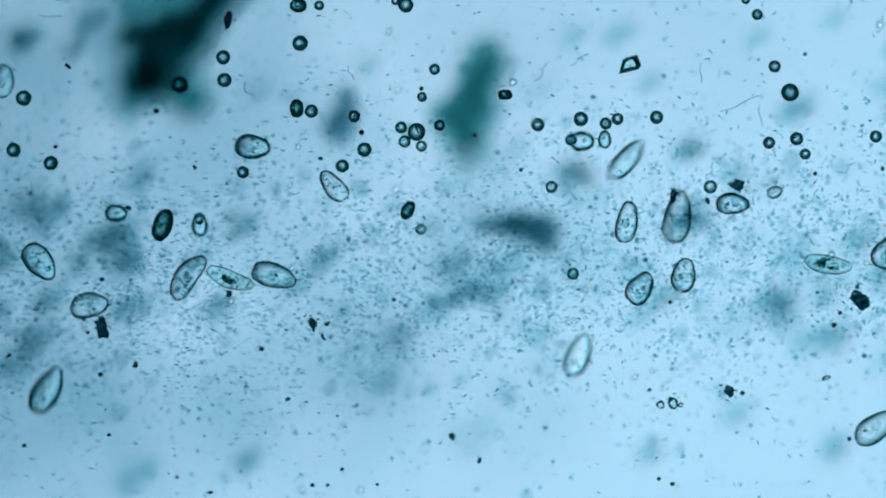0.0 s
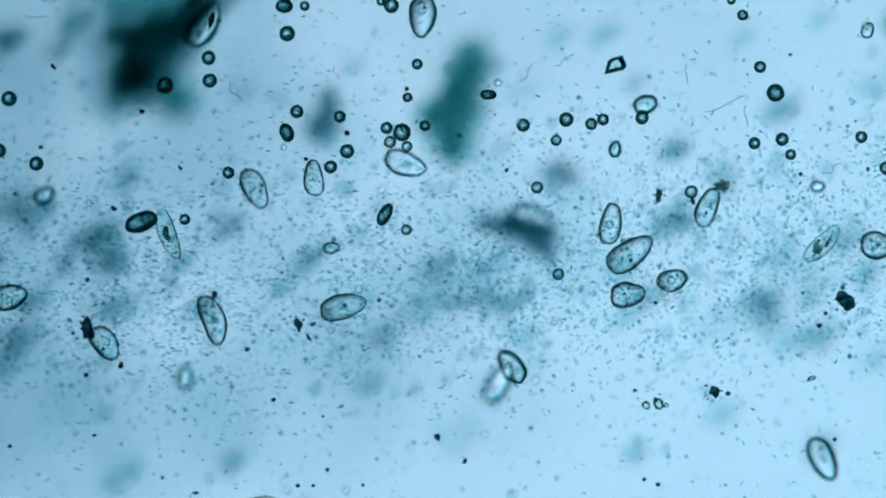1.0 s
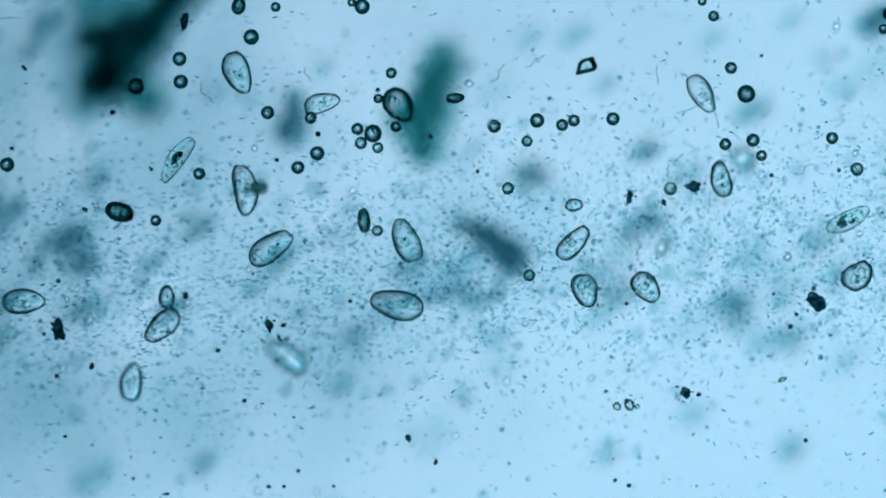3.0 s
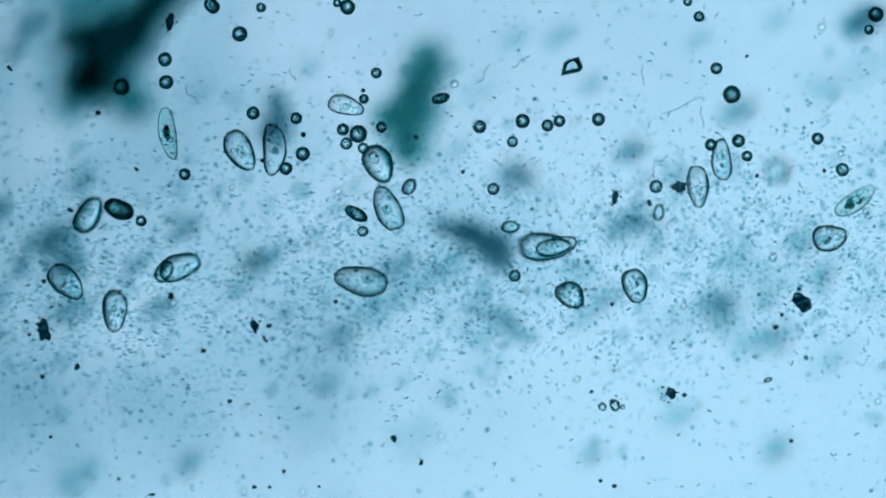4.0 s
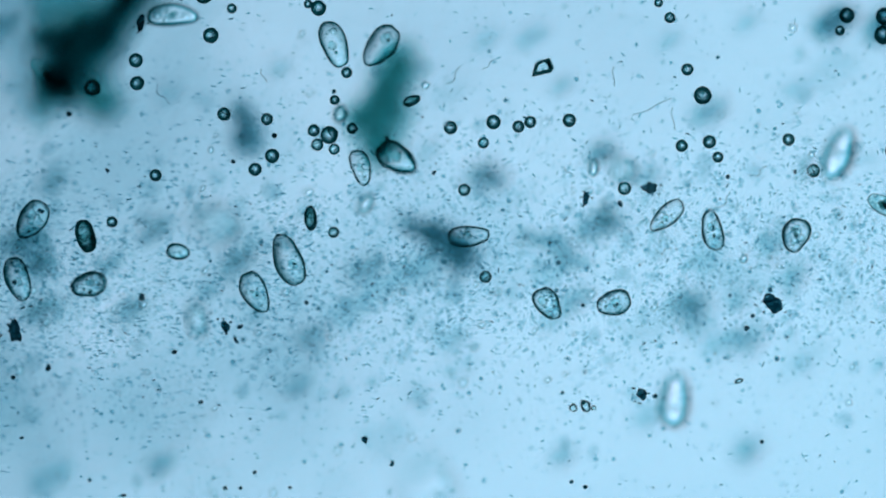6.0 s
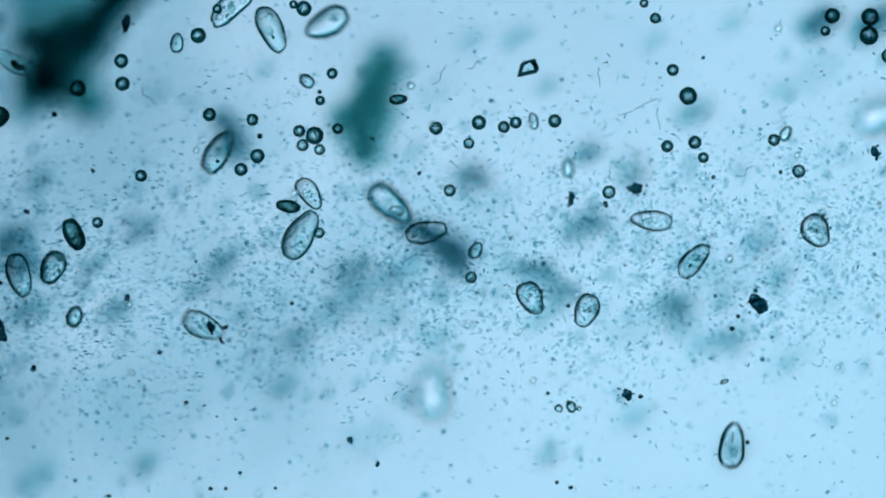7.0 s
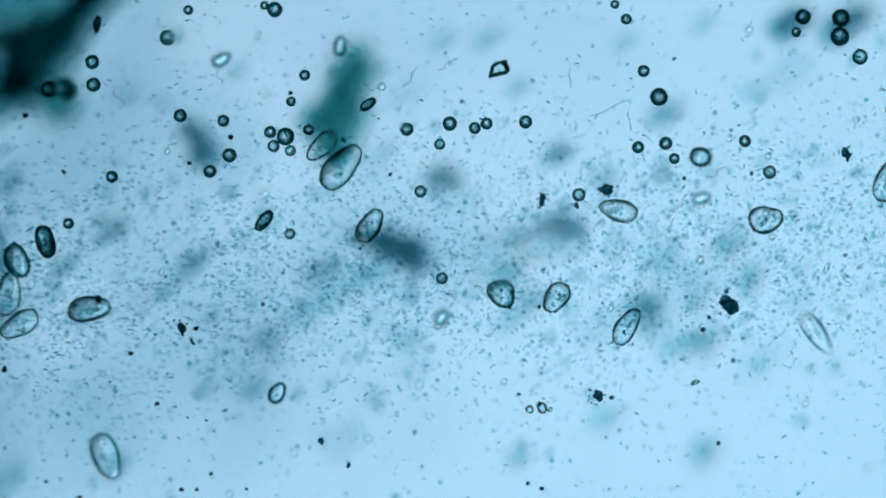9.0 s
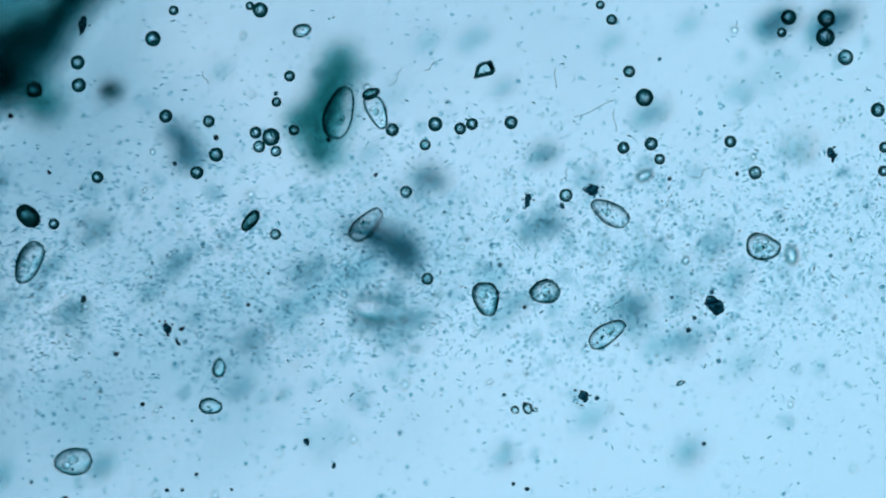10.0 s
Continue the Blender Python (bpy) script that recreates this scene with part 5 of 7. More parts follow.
    swim("c10", [(0, 0.324, 0.158, 0.023, 50, -3, 4), (0.3, 0.142, 0.010, 0.028, 30, -3, 1), (0.5, 0.116, -0.071, 0.020, 70, -3, -0), (0.7, 0.147, -0.118, 0.018, 100, -3, -2), (1, 0.147, -0.206, 0.035, 130, -37, -4), (1.3, 0.056, -0.170, 0.014, 150, -31, -6), (1.5, 0.012, -0.153, 0.008, 150, -3, -7), (1.8, -0.070, -0.138, 0.024, 160, -31, -8), (2, -0.152, -0.107, 0.008, 145, -3, -9), (2.3, -0.184, -0.127, 0.036, 150, -40, -9), (2.5, -0.190, -0.145, 0.076, 145, -40, -9), (2.7, -0.214, -0.163, 0.088, 145, -3, -8), (3.8, -0.143, -0.253, 0.528, 145, -3, -1), (4.5, -0.242, -0.349, 0.788, 145, -3, 4), (10, -0.315, -0.490, 0.918, 145, -3, -7)])
    swim("c11", [(0, 0.325, 0.048, -0.000, 80, -3, -5), (0.5, 0.325, 0.057, -0.000, 85, -3, -8), (1, 0.322, 0.046, -0.000, 80, -3, -9), (1.5, 0.322, 0.037, -0.000, 75, -3, -8), (1.8, 0.321, 0.043, -0.000, 75, -3, -7), (2, 0.322, 0.038, -0.000, 75, -3, -6), (2.5, 0.312, 0.027, -0.000, 65, -3, -3), (2.7, 0.307, 0.021, -0.000, 60, -3, -1), (3.8, 0.312, 0.007, 0.001, 10, -11, 7), (4, 0.304, 0.008, -0.000, 15, -3, 8), (4.5, 0.294, 0.011, -0.000, 0, -3, 9), (5, 0.265, 0.019, -0.000, -5, -3, 8), (5.5, 0.235, 0.029, -0.000, 15, -3, 6), (5.7, 0.223, 0.026, -0.000, 10, -3, 5), (6.8, 0.152, 0.039, -0.000, 0, -3, -4), (7, 0.151, 0.037, -0.000, 10, -3, -5), (7.5, 0.134, 0.041, -0.000, -10, -3, -8), (8, 0.128, 0.060, 0.001, -5, -11, -9), (8.5, 0.115, 0.051, 0.006, 60, -42, -8), (9, 0.102, 0.050, 0.004, 60, -29, -6), (9.5, 0.104, 0.051, 0.001, 40, -11, -3), (10, 0.122, 0.053, 0.001, 45, -11, 1)])
    swim("c12", [(0, 0.415, 0.057, 0.004, 80, -3, -9), (0.3, 0.359, -0.006, 0.004, 50, -3, -9), (0.5, 0.352, -0.012, 0.004, 50, -3, -8), (0.7, 0.354, -0.010, 0.004, 40, -3, -7), (1, 0.357, -0.007, 0.004, 35, -3, -6), (1.3, 0.379, 0.002, 0.004, 30, -3, -3), (1.5, 0.392, -0.011, 0.004, 65, -3, -2), (2, 0.360, -0.037, 0.576, 70, -3, 2), (2.5, 0.357, -0.026, 0.524, 70, -3, 6), (3.8, 0.378, -0.011, 0.172, 10, -3, 9), (4, 0.284, 0.008, 0.029, 0, -3, 8), (4.2, 0.242, 0.021, 0.036, 0, -42, 7), (4.5, 0.220, 0.027, 0.010, -55, -34, 6), (4.7, 0.207, 0.060, 0.024, -60, -3, 4), (5, 0.135, 0.067, 0.084, 20, -3, 2), (5.2, 0.106, 0.095, 0.039, 0, -3, 0), (5.5, 0.076, 0.143, 0.033, -20, -25, -2), (5.7, 0.085, 0.181, 0.012, -40, -44, -4), (6.8, 0.021, 0.092, 0.094, -20, -3, -9), (7, 0.086, 0.087, 0.094, -40, -3, -9), (7.2, 0.102, 0.018, 0.070, -85, -3, -9), (7.4, 0.142, -0.028, 0.075, -66, -3, -9), (7.5, 0.164, -0.027, 0.095, -60, -3, -8), (7.6, 0.191, -0.041, 0.150, -55, -3, -8), (7.7, 0.228, -0.058, 0.240, -50, -3, -7), (7.8, 0.249, -0.069, 0.340, -55, -3, -6), (8, 0.272, -0.078, 0.480, -60, -3, -5), (8.5, 0.353, 0.009, 0.524, -60, -3, -2), (10, 0.175, -0.108, 0.576, -20, -3, 8)])
    swim("c13", [(0, 0.349, -0.069, 0.001, 60, -3, -5), (0.3, 0.354, -0.079, 0.001, 25, -3, -3), (0.5, 0.360, -0.082, 0.001, 25, -3, -1), (1, 0.353, -0.080, 0.001, 10, -3, 3), (1.3, 0.348, -0.076, 0.001, 10, -3, 5), (1.5, 0.358, -0.081, 0.001, 10, -3, 6), (1.8, 0.333, -0.079, 0.004, 25, -36, 8), (2, 0.329, -0.077, 0.004, 40, -36, 8), (2.5, 0.328, -0.076, 0.002, -20, -19, 9), (2.7, 0.329, -0.071, 0.002, -60, -9, 9), (3.8, 0.329, -0.072, 0.004, -80, -36, 3), (4, 0.329, -0.079, 0.004, -50, -36, 1), (4.5, 0.340, -0.090, 0.001, -20, -3, -3), (5, 0.344, -0.092, 0.001, -20, -3, -6), (5.5, 0.340, -0.089, 0.001, -20, -3, -9), (5.7, 0.340, -0.092, 0.001, -35, -3, -9), (6.8, 0.340, -0.088, 0.001, -65, -3, -6), (7, 0.336, -0.081, 0.001, -60, -3, -5), (7.5, 0.335, -0.074, 0.001, -65, -3, -1), (8, 0.333, -0.072, 0.003, -70, -26, 3), (8.5, 0.334, -0.073, 0.004, -80, -36, 6), (9, 0.336, -0.072, 0.004, -60, -36, 9), (9.5, 0.327, -0.075, 0.004, -80, -36, 9), (10, 0.334, -0.080, 0.002, -75, -9, 8)])
    swim("c14", [(0, 0.426, -0.046, 0.001, 80, -3, 4), (0.5, 0.431, -0.044, 0.001, 75, -3, 7), (0.7, 0.432, -0.048, 0.002, 45, -19, 8), (1, 0.432, -0.054, 0.003, 30, -36, 9), (1.3, 0.426, -0.059, 0.003, 10, -36, 9), (1.5, 0.430, -0.063, 0.003, 0, -36, 9), (1.8, 0.422, -0.056, 0.002, -10, -19, 8), (2, 0.419, -0.062, 0.001, -20, -3, 7), (2.5, 0.418, -0.056, 0.001, -40, -3, 4), (2.7, 0.427, -0.061, 0.001, -45, -3, 2), (3.8, 0.443, -0.068, 0.003, -60, -26, -6), (4, 0.443, -0.062, 0.001, -75, -3, -7), (4.5, 0.448, -0.063, 0.001, -80, -3, -9), (5, 0.444, -0.064, 0.001, -105, -3, -9), (5.5, 0.452, -0.076, 0.001, -150, -3, -7), (5.7, 0.457, -0.084, 0.001, -165, -3, -6), (6.8, 0.440, -0.098, 0.001, -130, -3, 2), (7, 0.434, -0.103, 0.001, -110, -3, 4), (7.5, 0.435, -0.102, 0.001, -110, -3, 7), (8, 0.427, -0.096, 0.001, -95, -3, 9), (8.5, 0.423, -0.074, 0.001, -105, -3, 9), (9, 0.432, -0.078, 0.002, -120, -19, 7), (9.5, 0.428, -0.061, 0.003, -170, -31, 4), (10, 0.437, -0.067, 0.003, -160, -36, -0)])
    swim("c15", [(0, 0.513, 0.080, 0.006, 0, -42, 9), (0.3, 0.509, 0.071, 0.003, 60, -24, 9), (0.5, 0.508, 0.070, 0.001, 80, -11, 9), (0.7, 0.498, 0.077, -0.000, 75, -3, 8), (1, 0.494, 0.075, -0.000, 70, -3, 7), (1.3, 0.489, 0.077, -0.000, 60, -3, 5), (1.5, 0.495, 0.076, -0.000, 55, -3, 3), (1.8, 0.505, 0.083, -0.000, 60, -3, 1), (2, 0.532, 0.073, -0.000, 75, -3, -1), (2.5, 0.558, 0.110, 0.004, 100, -29, -5), (2.7, 0.559, 0.112, 0.006, 105, -39, -6), (3.8, 0.603, 0.180, -0.000, 85, -3, -9), (4, 0.596, 0.162, -0.000, 95, -3, -9), (4.5, 0.610, 0.119, -0.000, 85, -3, -6), (5, 0.607, 0.077, -0.000, 95, -3, -3), (5.5, 0.619, 0.062, -0.000, 110, -3, 1), (5.7, 0.630, 0.053, -0.000, 115, -3, 2), (6.8, 0.632, -0.003, 0.001, 45, -11, 9), (7, 0.624, -0.014, 0.001, 50, -11, 9), (7.5, 0.615, -0.022, -0.000, 40, -3, 9), (8, 0.577, -0.065, -0.000, 65, -3, 6), (8.5, 0.565, -0.078, -0.000, 70, -3, 3), (9, 0.557, -0.129, 0.001, 60, -11, -1), (9.5, 0.551, -0.137, -0.000, 35, -3, -5), (10, 0.548, -0.141, -0.000, 35, -3, -8)])
    swim("c17", [(0, 0.682, -0.027, -0.001, -10, -3, 6), (0.3, 0.688, -0.027, -0.001, 10, -3, 4), (0.5, 0.661, -0.020, 0.003, 35, -19, 2), (0.7, 0.665, -0.010, -0.001, 50, -3, 1), (1, 0.697, 0.010, -0.001, 45, -3, -2), (1.5, 0.733, 0.032, -0.001, 30, -3, -5), (2, 0.781, 0.041, -0.001, 5, -3, -8), (2.5, 0.797, 0.039, -0.001, 0, -3, -9), (2.7, 0.794, 0.045, -0.001, 10, -3, -9), (3.8, 0.817, 0.079, -0.001, 40, -3, -4), (4, 0.833, 0.089, -0.001, 35, -3, -2), (4.5, 0.850, 0.095, -0.001, 5, -3, 2), (5, 0.880, 0.090, -0.001, -10, -3, 5), (5.5, 0.910, 0.086, -0.001, -20, -3, 8), (5.7, 0.919, 0.084, -0.001, -20, -3, 9), (6.8, 1.031, 0.062, -0.001, -30, -3, 7), (7, 1.036, 0.057, -0.001, -30, -3, 6), (7.5, 0.965, 0.042, -0.001, -10, -3, 2), (8, 0.984, 0.043, -0.001, 10, -3, -2), (8.5, 1.075, 0.049, -0.001, 20, -3, -6), (10, 1.154, 0.050, -0.001, 20, -3, -8)])
    swim("c18", [(0, 0.766, -0.316, 0.010, 35, -3, -3), (0.3, 0.702, -0.315, 0.010, 30, -3, -5), (0.5, 0.666, -0.326, 0.010, 25, -3, -6), (0.7, 0.632, -0.330, 0.010, 15, -3, -7), (1, 0.697, -0.370, 0.060, -65, -3, -8), (1.5, 0.744, -0.468, 0.010, -70, -3, -9), (2, 0.767, -0.557, 0.010, -70, -3, -8), (10, 1.073, -0.650, 0.010, -70, -3, -1)])
    swim("c20", [(0, 0.786, -0.006, 0.003, 60, -3, -9), (0.5, 0.786, 0.022, 0.003, 60, -3, -9), (0.7, 0.780, 0.035, 0.003, 40, -3, -8), (1, 0.796, 0.008, 0.003, 0, -3, -7), (1.5, 0.805, -0.012, 0.003, -10, -3, -4), (2, 0.823, -0.046, 0.003, -20, -10, -0), (2.5, 0.825, -0.054, 0.004, 20, -20, 4), (2.7, 0.822, -0.051, 0.004, 50, -20, 5), (3.8, 0.786, 0.008, 0.004, 20, -20, 9), (4, 0.788, 0.024, 0.003, 10, -3, 9), (4.5, 0.809, 0.003, 0.004, -60, -20, 7), (5, 0.801, -0.034, 0.003, -45, -10, 4), (5.5, 0.782, -0.030, 0.003, -110, -10, 0), (5.7, 0.772, -0.006, 0.003, -120, -3, -1), (6.8, 0.831, 0.052, 0.003, -45, -3, -8), (7, 0.841, 0.038, 0.003, -60, -3, -9), (7.5, 0.847, 0.003, 0.003, -60, -3, -9), (8, 0.818, 0.004, 0.004, -30, -20, -7), (8.5, 0.780, 0.035, 0.004, 0, -20, -4), (9, 0.804, 0.061, 0.003, 10, -3, -0), (9.5, 0.825, 0.044, 0.003, -10, -3, 4), (10, 0.825, 0.013, 0.003, -10, -3, 7)])
    swim("mover_big", [(0, 0.416, -0.609, 0.004, 120, -3, -7), (1.5, 0.255, -0.488, 0.004, 130, -3, 4), (1.8, 0.152, -0.242, 0.080, 180, -3, 6), (2, 0.115, -0.144, 0.080, 185, -3, 7), (2.3, -0.014, -0.101, 0.009, 175, -28, 8), (2.5, -0.007, -0.095, 0.004, 170, -3, 9), (2.7, -0.005, -0.096, 0.004, 170, -3, 9), (3.8, -0.025, -0.068, 0.004, 165, -3, 5), (4, -0.043, -0.052, 0.004, 170, -3, 3), (4.5, -0.076, -0.031, 0.004, 175, -3, -1), (5, -0.085, -0.036, 0.004, 165, -3, -4), (5.5, -0.114, -0.031, 0.004, 135, -3, -7), (5.7, -0.120, -0.024, 0.004, 130, -3, -8), (6.8, -0.091, 0.021, 0.004, 55, -3, -8), (7, -0.071, 0.032, 0.004, 60, -3, -7), (7.2, -0.048, 0.047, 0.004, 65, -3, -5), (7.5, -0.030, 0.078, 0.004, 70, -3, -3), (8, 0.009, 0.103, 0.004, 70, -3, 1), (8.5, 0.032, 0.122, 0.004, 60, -3, 4), (8.8, 0.048, 0.136, 0.004, 55, -3, 6), (9, 0.052, 0.154, 0.004, 50, -3, 7), (9.2, 0.053, 0.162, 0.004, 60, -3, 8), (9.5, 0.067, 0.213, 0.004, 90, -3, 9), (9.8, 0.068, 0.226, 0.004, 85, -3, 9), (10, 0.074, 0.251, 0.004, 75, -3, 9)])
    swim("c_b", [(0, -0.144, 0.501, 0.004, -80, -3, 1), (0.5, -0.071, 0.471, 0.004, -80, -3, 5), (0.7, 0.020, 0.433, 0.004, -90, -3, 6), (1, -0.011, 0.412, 0.007, -90, -29, 8), (1.3, -0.024, 0.421, 0.010, -50, -47, 9), (1.5, 0.002, 0.427, 0.008, -10, -36, 9), (1.8, 0.065, 0.368, 0.004, -80, -3, 9), (2, 0.060, 0.298, 0.004, -80, -3, 8), (2.3, 0.033, 0.281, 0.007, -60, -29, 7), (2.5, 0.009, 0.275, 0.009, -60, -39, 6), (2.7, 0.005, 0.282, 0.009, -50, -44, 5), (3.8, -0.020, 0.141, 0.010, -40, -47, -4), (4, -0.011, 0.153, 0.008, -60, -36, -5), (4.2, 0.021, 0.167, 0.008, -50, -36, -6), (4.5, 0.122, 0.139, 0.045, -45, -3, -8), (4.7, 0.159, 0.101, 0.004, -60, -3, -9), (5, 0.133, 0.132, 0.004, -55, -3, -9), (5.2, 0.075, 0.204, 0.004, -50, -3, -9), (5.5, 0.041, 0.286, 0.004, -80, -3, -8), (5.7, 0.073, 0.321, 0.004, -120, -3, -8), (6.8, -0.087, 0.422, 0.004, -135, -3, -0), (7, -0.026, 0.407, 0.049, -150, -3, 1), (7.2, 0.059, 0.393, 0.240, -170, -3, 3), (7.5, 0.133, 0.408, 0.280, -175, -3, 5), (7.8, 0.227, 0.426, 0.280, -185, -3, 5), (8.2, 0.330, 0.530, 0.130, -190, -3, 4), (10, 0.420, 0.650, 0.130, -190, -3, 2)])
    swim("c_c", [(0, 0.010, 0.030, 0.782, -20, -3, 8), (0.5, -0.010, 0.085, 0.522, -20, -3, 9), (1, -0.041, 0.152, 0.032, -20, -3, 8), (1.3, -0.111, 0.207, 0.002, -40, -3, 7), (1.5, -0.105, 0.193, 0.016, 0, -3, 5), (1.8, -0.180, 0.201, 0.014, -10, -17, 3), (2, -0.287, 0.237, 0.027, -30, -3, 2), (2.3, -0.355, 0.354, 0.002, -65, -3, -1), (2.5, -0.322, 0.358, 0.002, -65, -3, -2), (2.7, -0.299, 0.350, 0.002, -65, -3, -4), (3.8, -0.270, 0.196, 0.002, -80, -3, -9), (4, -0.256, 0.177, 0.002, -60, -3, -9), (4.2, -0.226, 0.120, 0.010, -45, -3, -9), (4.5, -0.153, 0.012, 0.017, -65, -3, -8), (4.7, -0.155, -0.042, 0.002, -80, -3, -7), (5, -0.163, -0.122, 0.002, -100, -3, -5), (5.5, -0.167, -0.119, 0.002, -120, -3, -2), (5.7, -0.179, -0.048, 0.002, -90, -3, -0), (6.8, -0.174, -0.180, 0.017, -40, -3, 8), (7, -0.244, -0.130, 0.002, -25, -3, 8), (7.5, -0.316, -0.046, 0.002, 0, -3, 9), (8, -0.361, -0.005, 0.004, 30, -17, 8), (8.5, -0.399, 0.002, 0.002, 45, -3, 5), (9, -0.538, -0.071, 0.002, 80, -3, 2), (9.5, -0.599, -0.090, 0.002, 80, -3, -2), (10, -0.606, -0.110, 0.002, 80, -3, -6)])
    swim("c_g", [(0, 0.035, 0.139, 0.636, -20, -3, 8), (0.5, -0.011, 0.110, 0.546, -20, -3, 5), (0.7, 0.178, 0.069, 0.138, 0, -38, 3), (1, 0.181, 0.057, 0.147, -20, -16, 1), (1.3, 0.101, 0.004, 0.069, 40, -3, -2), (1.5, 0.068, -0.028, 0.054, 20, -3, -3), (1.8, 0.291, -0.105, 0.054, 30, -3, -5), (2, 0.382, -0.202, 0.090, 20, -3, -7), (2.4, 0.765, -0.165, 0.099, 5, -3, -8), (2.7, 0.965, -0.157, 0.006, 5, -3, -9), (10, 1.373, -0.150, 0.006, 5, -3, -9)])
    swim("c_e", [(0, 0.238, -0.187, 0.076, 70, -3, -0), (0.3, 0.181, -0.307, 0.099, 60, -3, -2), (0.5, 0.156, -0.328, 0.114, 60, -3, -4), (0.7, 0.192, -0.290, 0.078, 90, -47, -5), (1, 0.122, -0.234, 0.129, 60, -3, -7), (1.3, 0.047, -0.247, 0.129, 30, -3, -8), (1.5, -0.005, -0.285, 0.129, 45, -3, -9), (1.8, 0.003, -0.357, 0.099, 110, -3, -9), (2, 0.065, -0.415, 0.054, 120, -3, -9), (2.5, 0.160, -0.517, 0.006, 120, -3, -7), (10, 0.373, -0.650, 0.006, 120, -3, -4)])
    swim("c_h", [(0, -0.161, -0.195, 0.918, -30, -3, -8), (0.5, -0.128, -0.175, 0.918, -30, -3, -9), (1, -0.018, -0.077, 0.658, -30, -3, -8), (1.3, -0.164, -0.244, 0.108, -70, -3, -7), (1.5, -0.095, -0.302, 0.126, -45, -3, -6), (1.8, -0.128, -0.002, 0.060, -25, -3, -4), (2, -0.192, 0.063, 0.060, -40, -3, -3), (2.3, -0.226, 0.073, 0.013, -10, -29, -1), (2.5, -0.212, 0.036, 0.008, 45, -3, 1), (2.7, -0.219, 0.009, 0.008, 30, -3, 3), (3.8, -0.311, -0.001, 0.008, 55, -3, 9), (4, -0.363, -0.028, 0.014, 20, -32, 9), (4.2, -0.355, -0.000, 0.100, 30, -3, 9), (4.5, -0.336, 0.015, 0.350, 40, -3, 8), (5, -0.295, 0.015, 0.048, 40, -3, 6), (5.2, -0.071, 0.128, 0.033, 60, -3, 5), (5.5, -0.007, 0.166, 0.028, 35, -3, 3), (5.7, -0.017, 0.369, 0.011, -49, -20, 1), (6.8, -0.104, 0.362, 0.008, -85, -3, -7), (7, -0.124, 0.395, 0.008, -65, -3, -8), (7.2, -0.142, 0.372, 0.011, -10, -20, -8), (7.5, -0.213, 0.298, 0.008, 45, -3, -9), (7.8, -0.253, 0.260, 0.008, 85, -3, -9), (8, -0.278, 0.180, 0.008, 75, -3, -8), (8.2, -0.314, 0.095, 0.008, 60, -3, -8), (8.5, -0.310, -0.042, 0.011, 80, -20, -6), (8.8, -0.355, -0.088, 0.013, 30, -29, -4), (9, -0.394, -0.098, 0.014, 5, -32, -3), (9.2, -0.436, -0.083, 0.013, 0, -29, -1), (9.5, -0.489, -0.077, 0.011, -10, -20, 1), (10, -0.596, -0.050, 0.008, -10, -3, 5)])
    swim("c_k", [(0, 0.096, 0.641, -0.001, -40, -3, -8), (1, 0.242, 0.522, -0.001, -40, -3, -2), (1.5, 0.315, 0.450, -0.001, -40, -3, 2), (1.8, 0.354, 0.424, -0.001, -40, -3, 4), (2, 0.390, 0.401, 0.001, -40, -11, 6), (2.5, 0.477, 0.340, -0.001, -40, -3, 8), (2.7, 0.505, 0.323, -0.001, -45, -3, 9), (3.8, 0.560, 0.129, -0.001, -90, -3, 7), (4, 0.554, 0.114, -0.001, -85, -3, 6), (4.5, 0.554, 0.100, -0.001, -85, -3, 2), (5, 0.541, 0.081, -0.001, -75, -3, -2), (5.5, 0.548, 0.066, 0.001, -105, -11, -6), (5.7, 0.551, 0.066, -0.001, -120, -3, -7), (6.8, 0.547, 0.055, -0.001, -175, -3, -9), (7, 0.549, 0.057, -0.001, -185, -3, -8), (7.5, 0.536, 0.067, 0.004, -200, -28, -6), (8, 0.523, 0.070, 0.006, -230, -45, -2), (8.5, 0.530, 0.070, 0.004, -165, -32, 2), (9, 0.542, 0.077, 0.003, -195, -24, 6), (9.5, 0.543, 0.076, -0.001, -210, -3, 8), (10, 0.553, 0.073, -0.001, -210, -3, 9)])
    swim("c_l", [(0, -0.781, 0.298, 0.013, 80, -41, -1), (0.5, -0.831, 0.241, 0.009, 20, -3, 3), (1.5, -0.804, -0.157, 0.088, -60, -3, 8), (2, -0.686, -0.235, 0.104, -55, -3, 9), (2.3, -0.614, -0.357, 0.061, -85, -15, 8), (2.5, -0.624, -0.413, 0.076, -80, -15, 8), (2.7, -0.621, -0.444, 0.058, -80, -3, 7), (3.8, -0.586, -0.555, 0.009, -80, -3, -1), (10, -0.426, -0.750, 0.009, -80, -3, 5)])
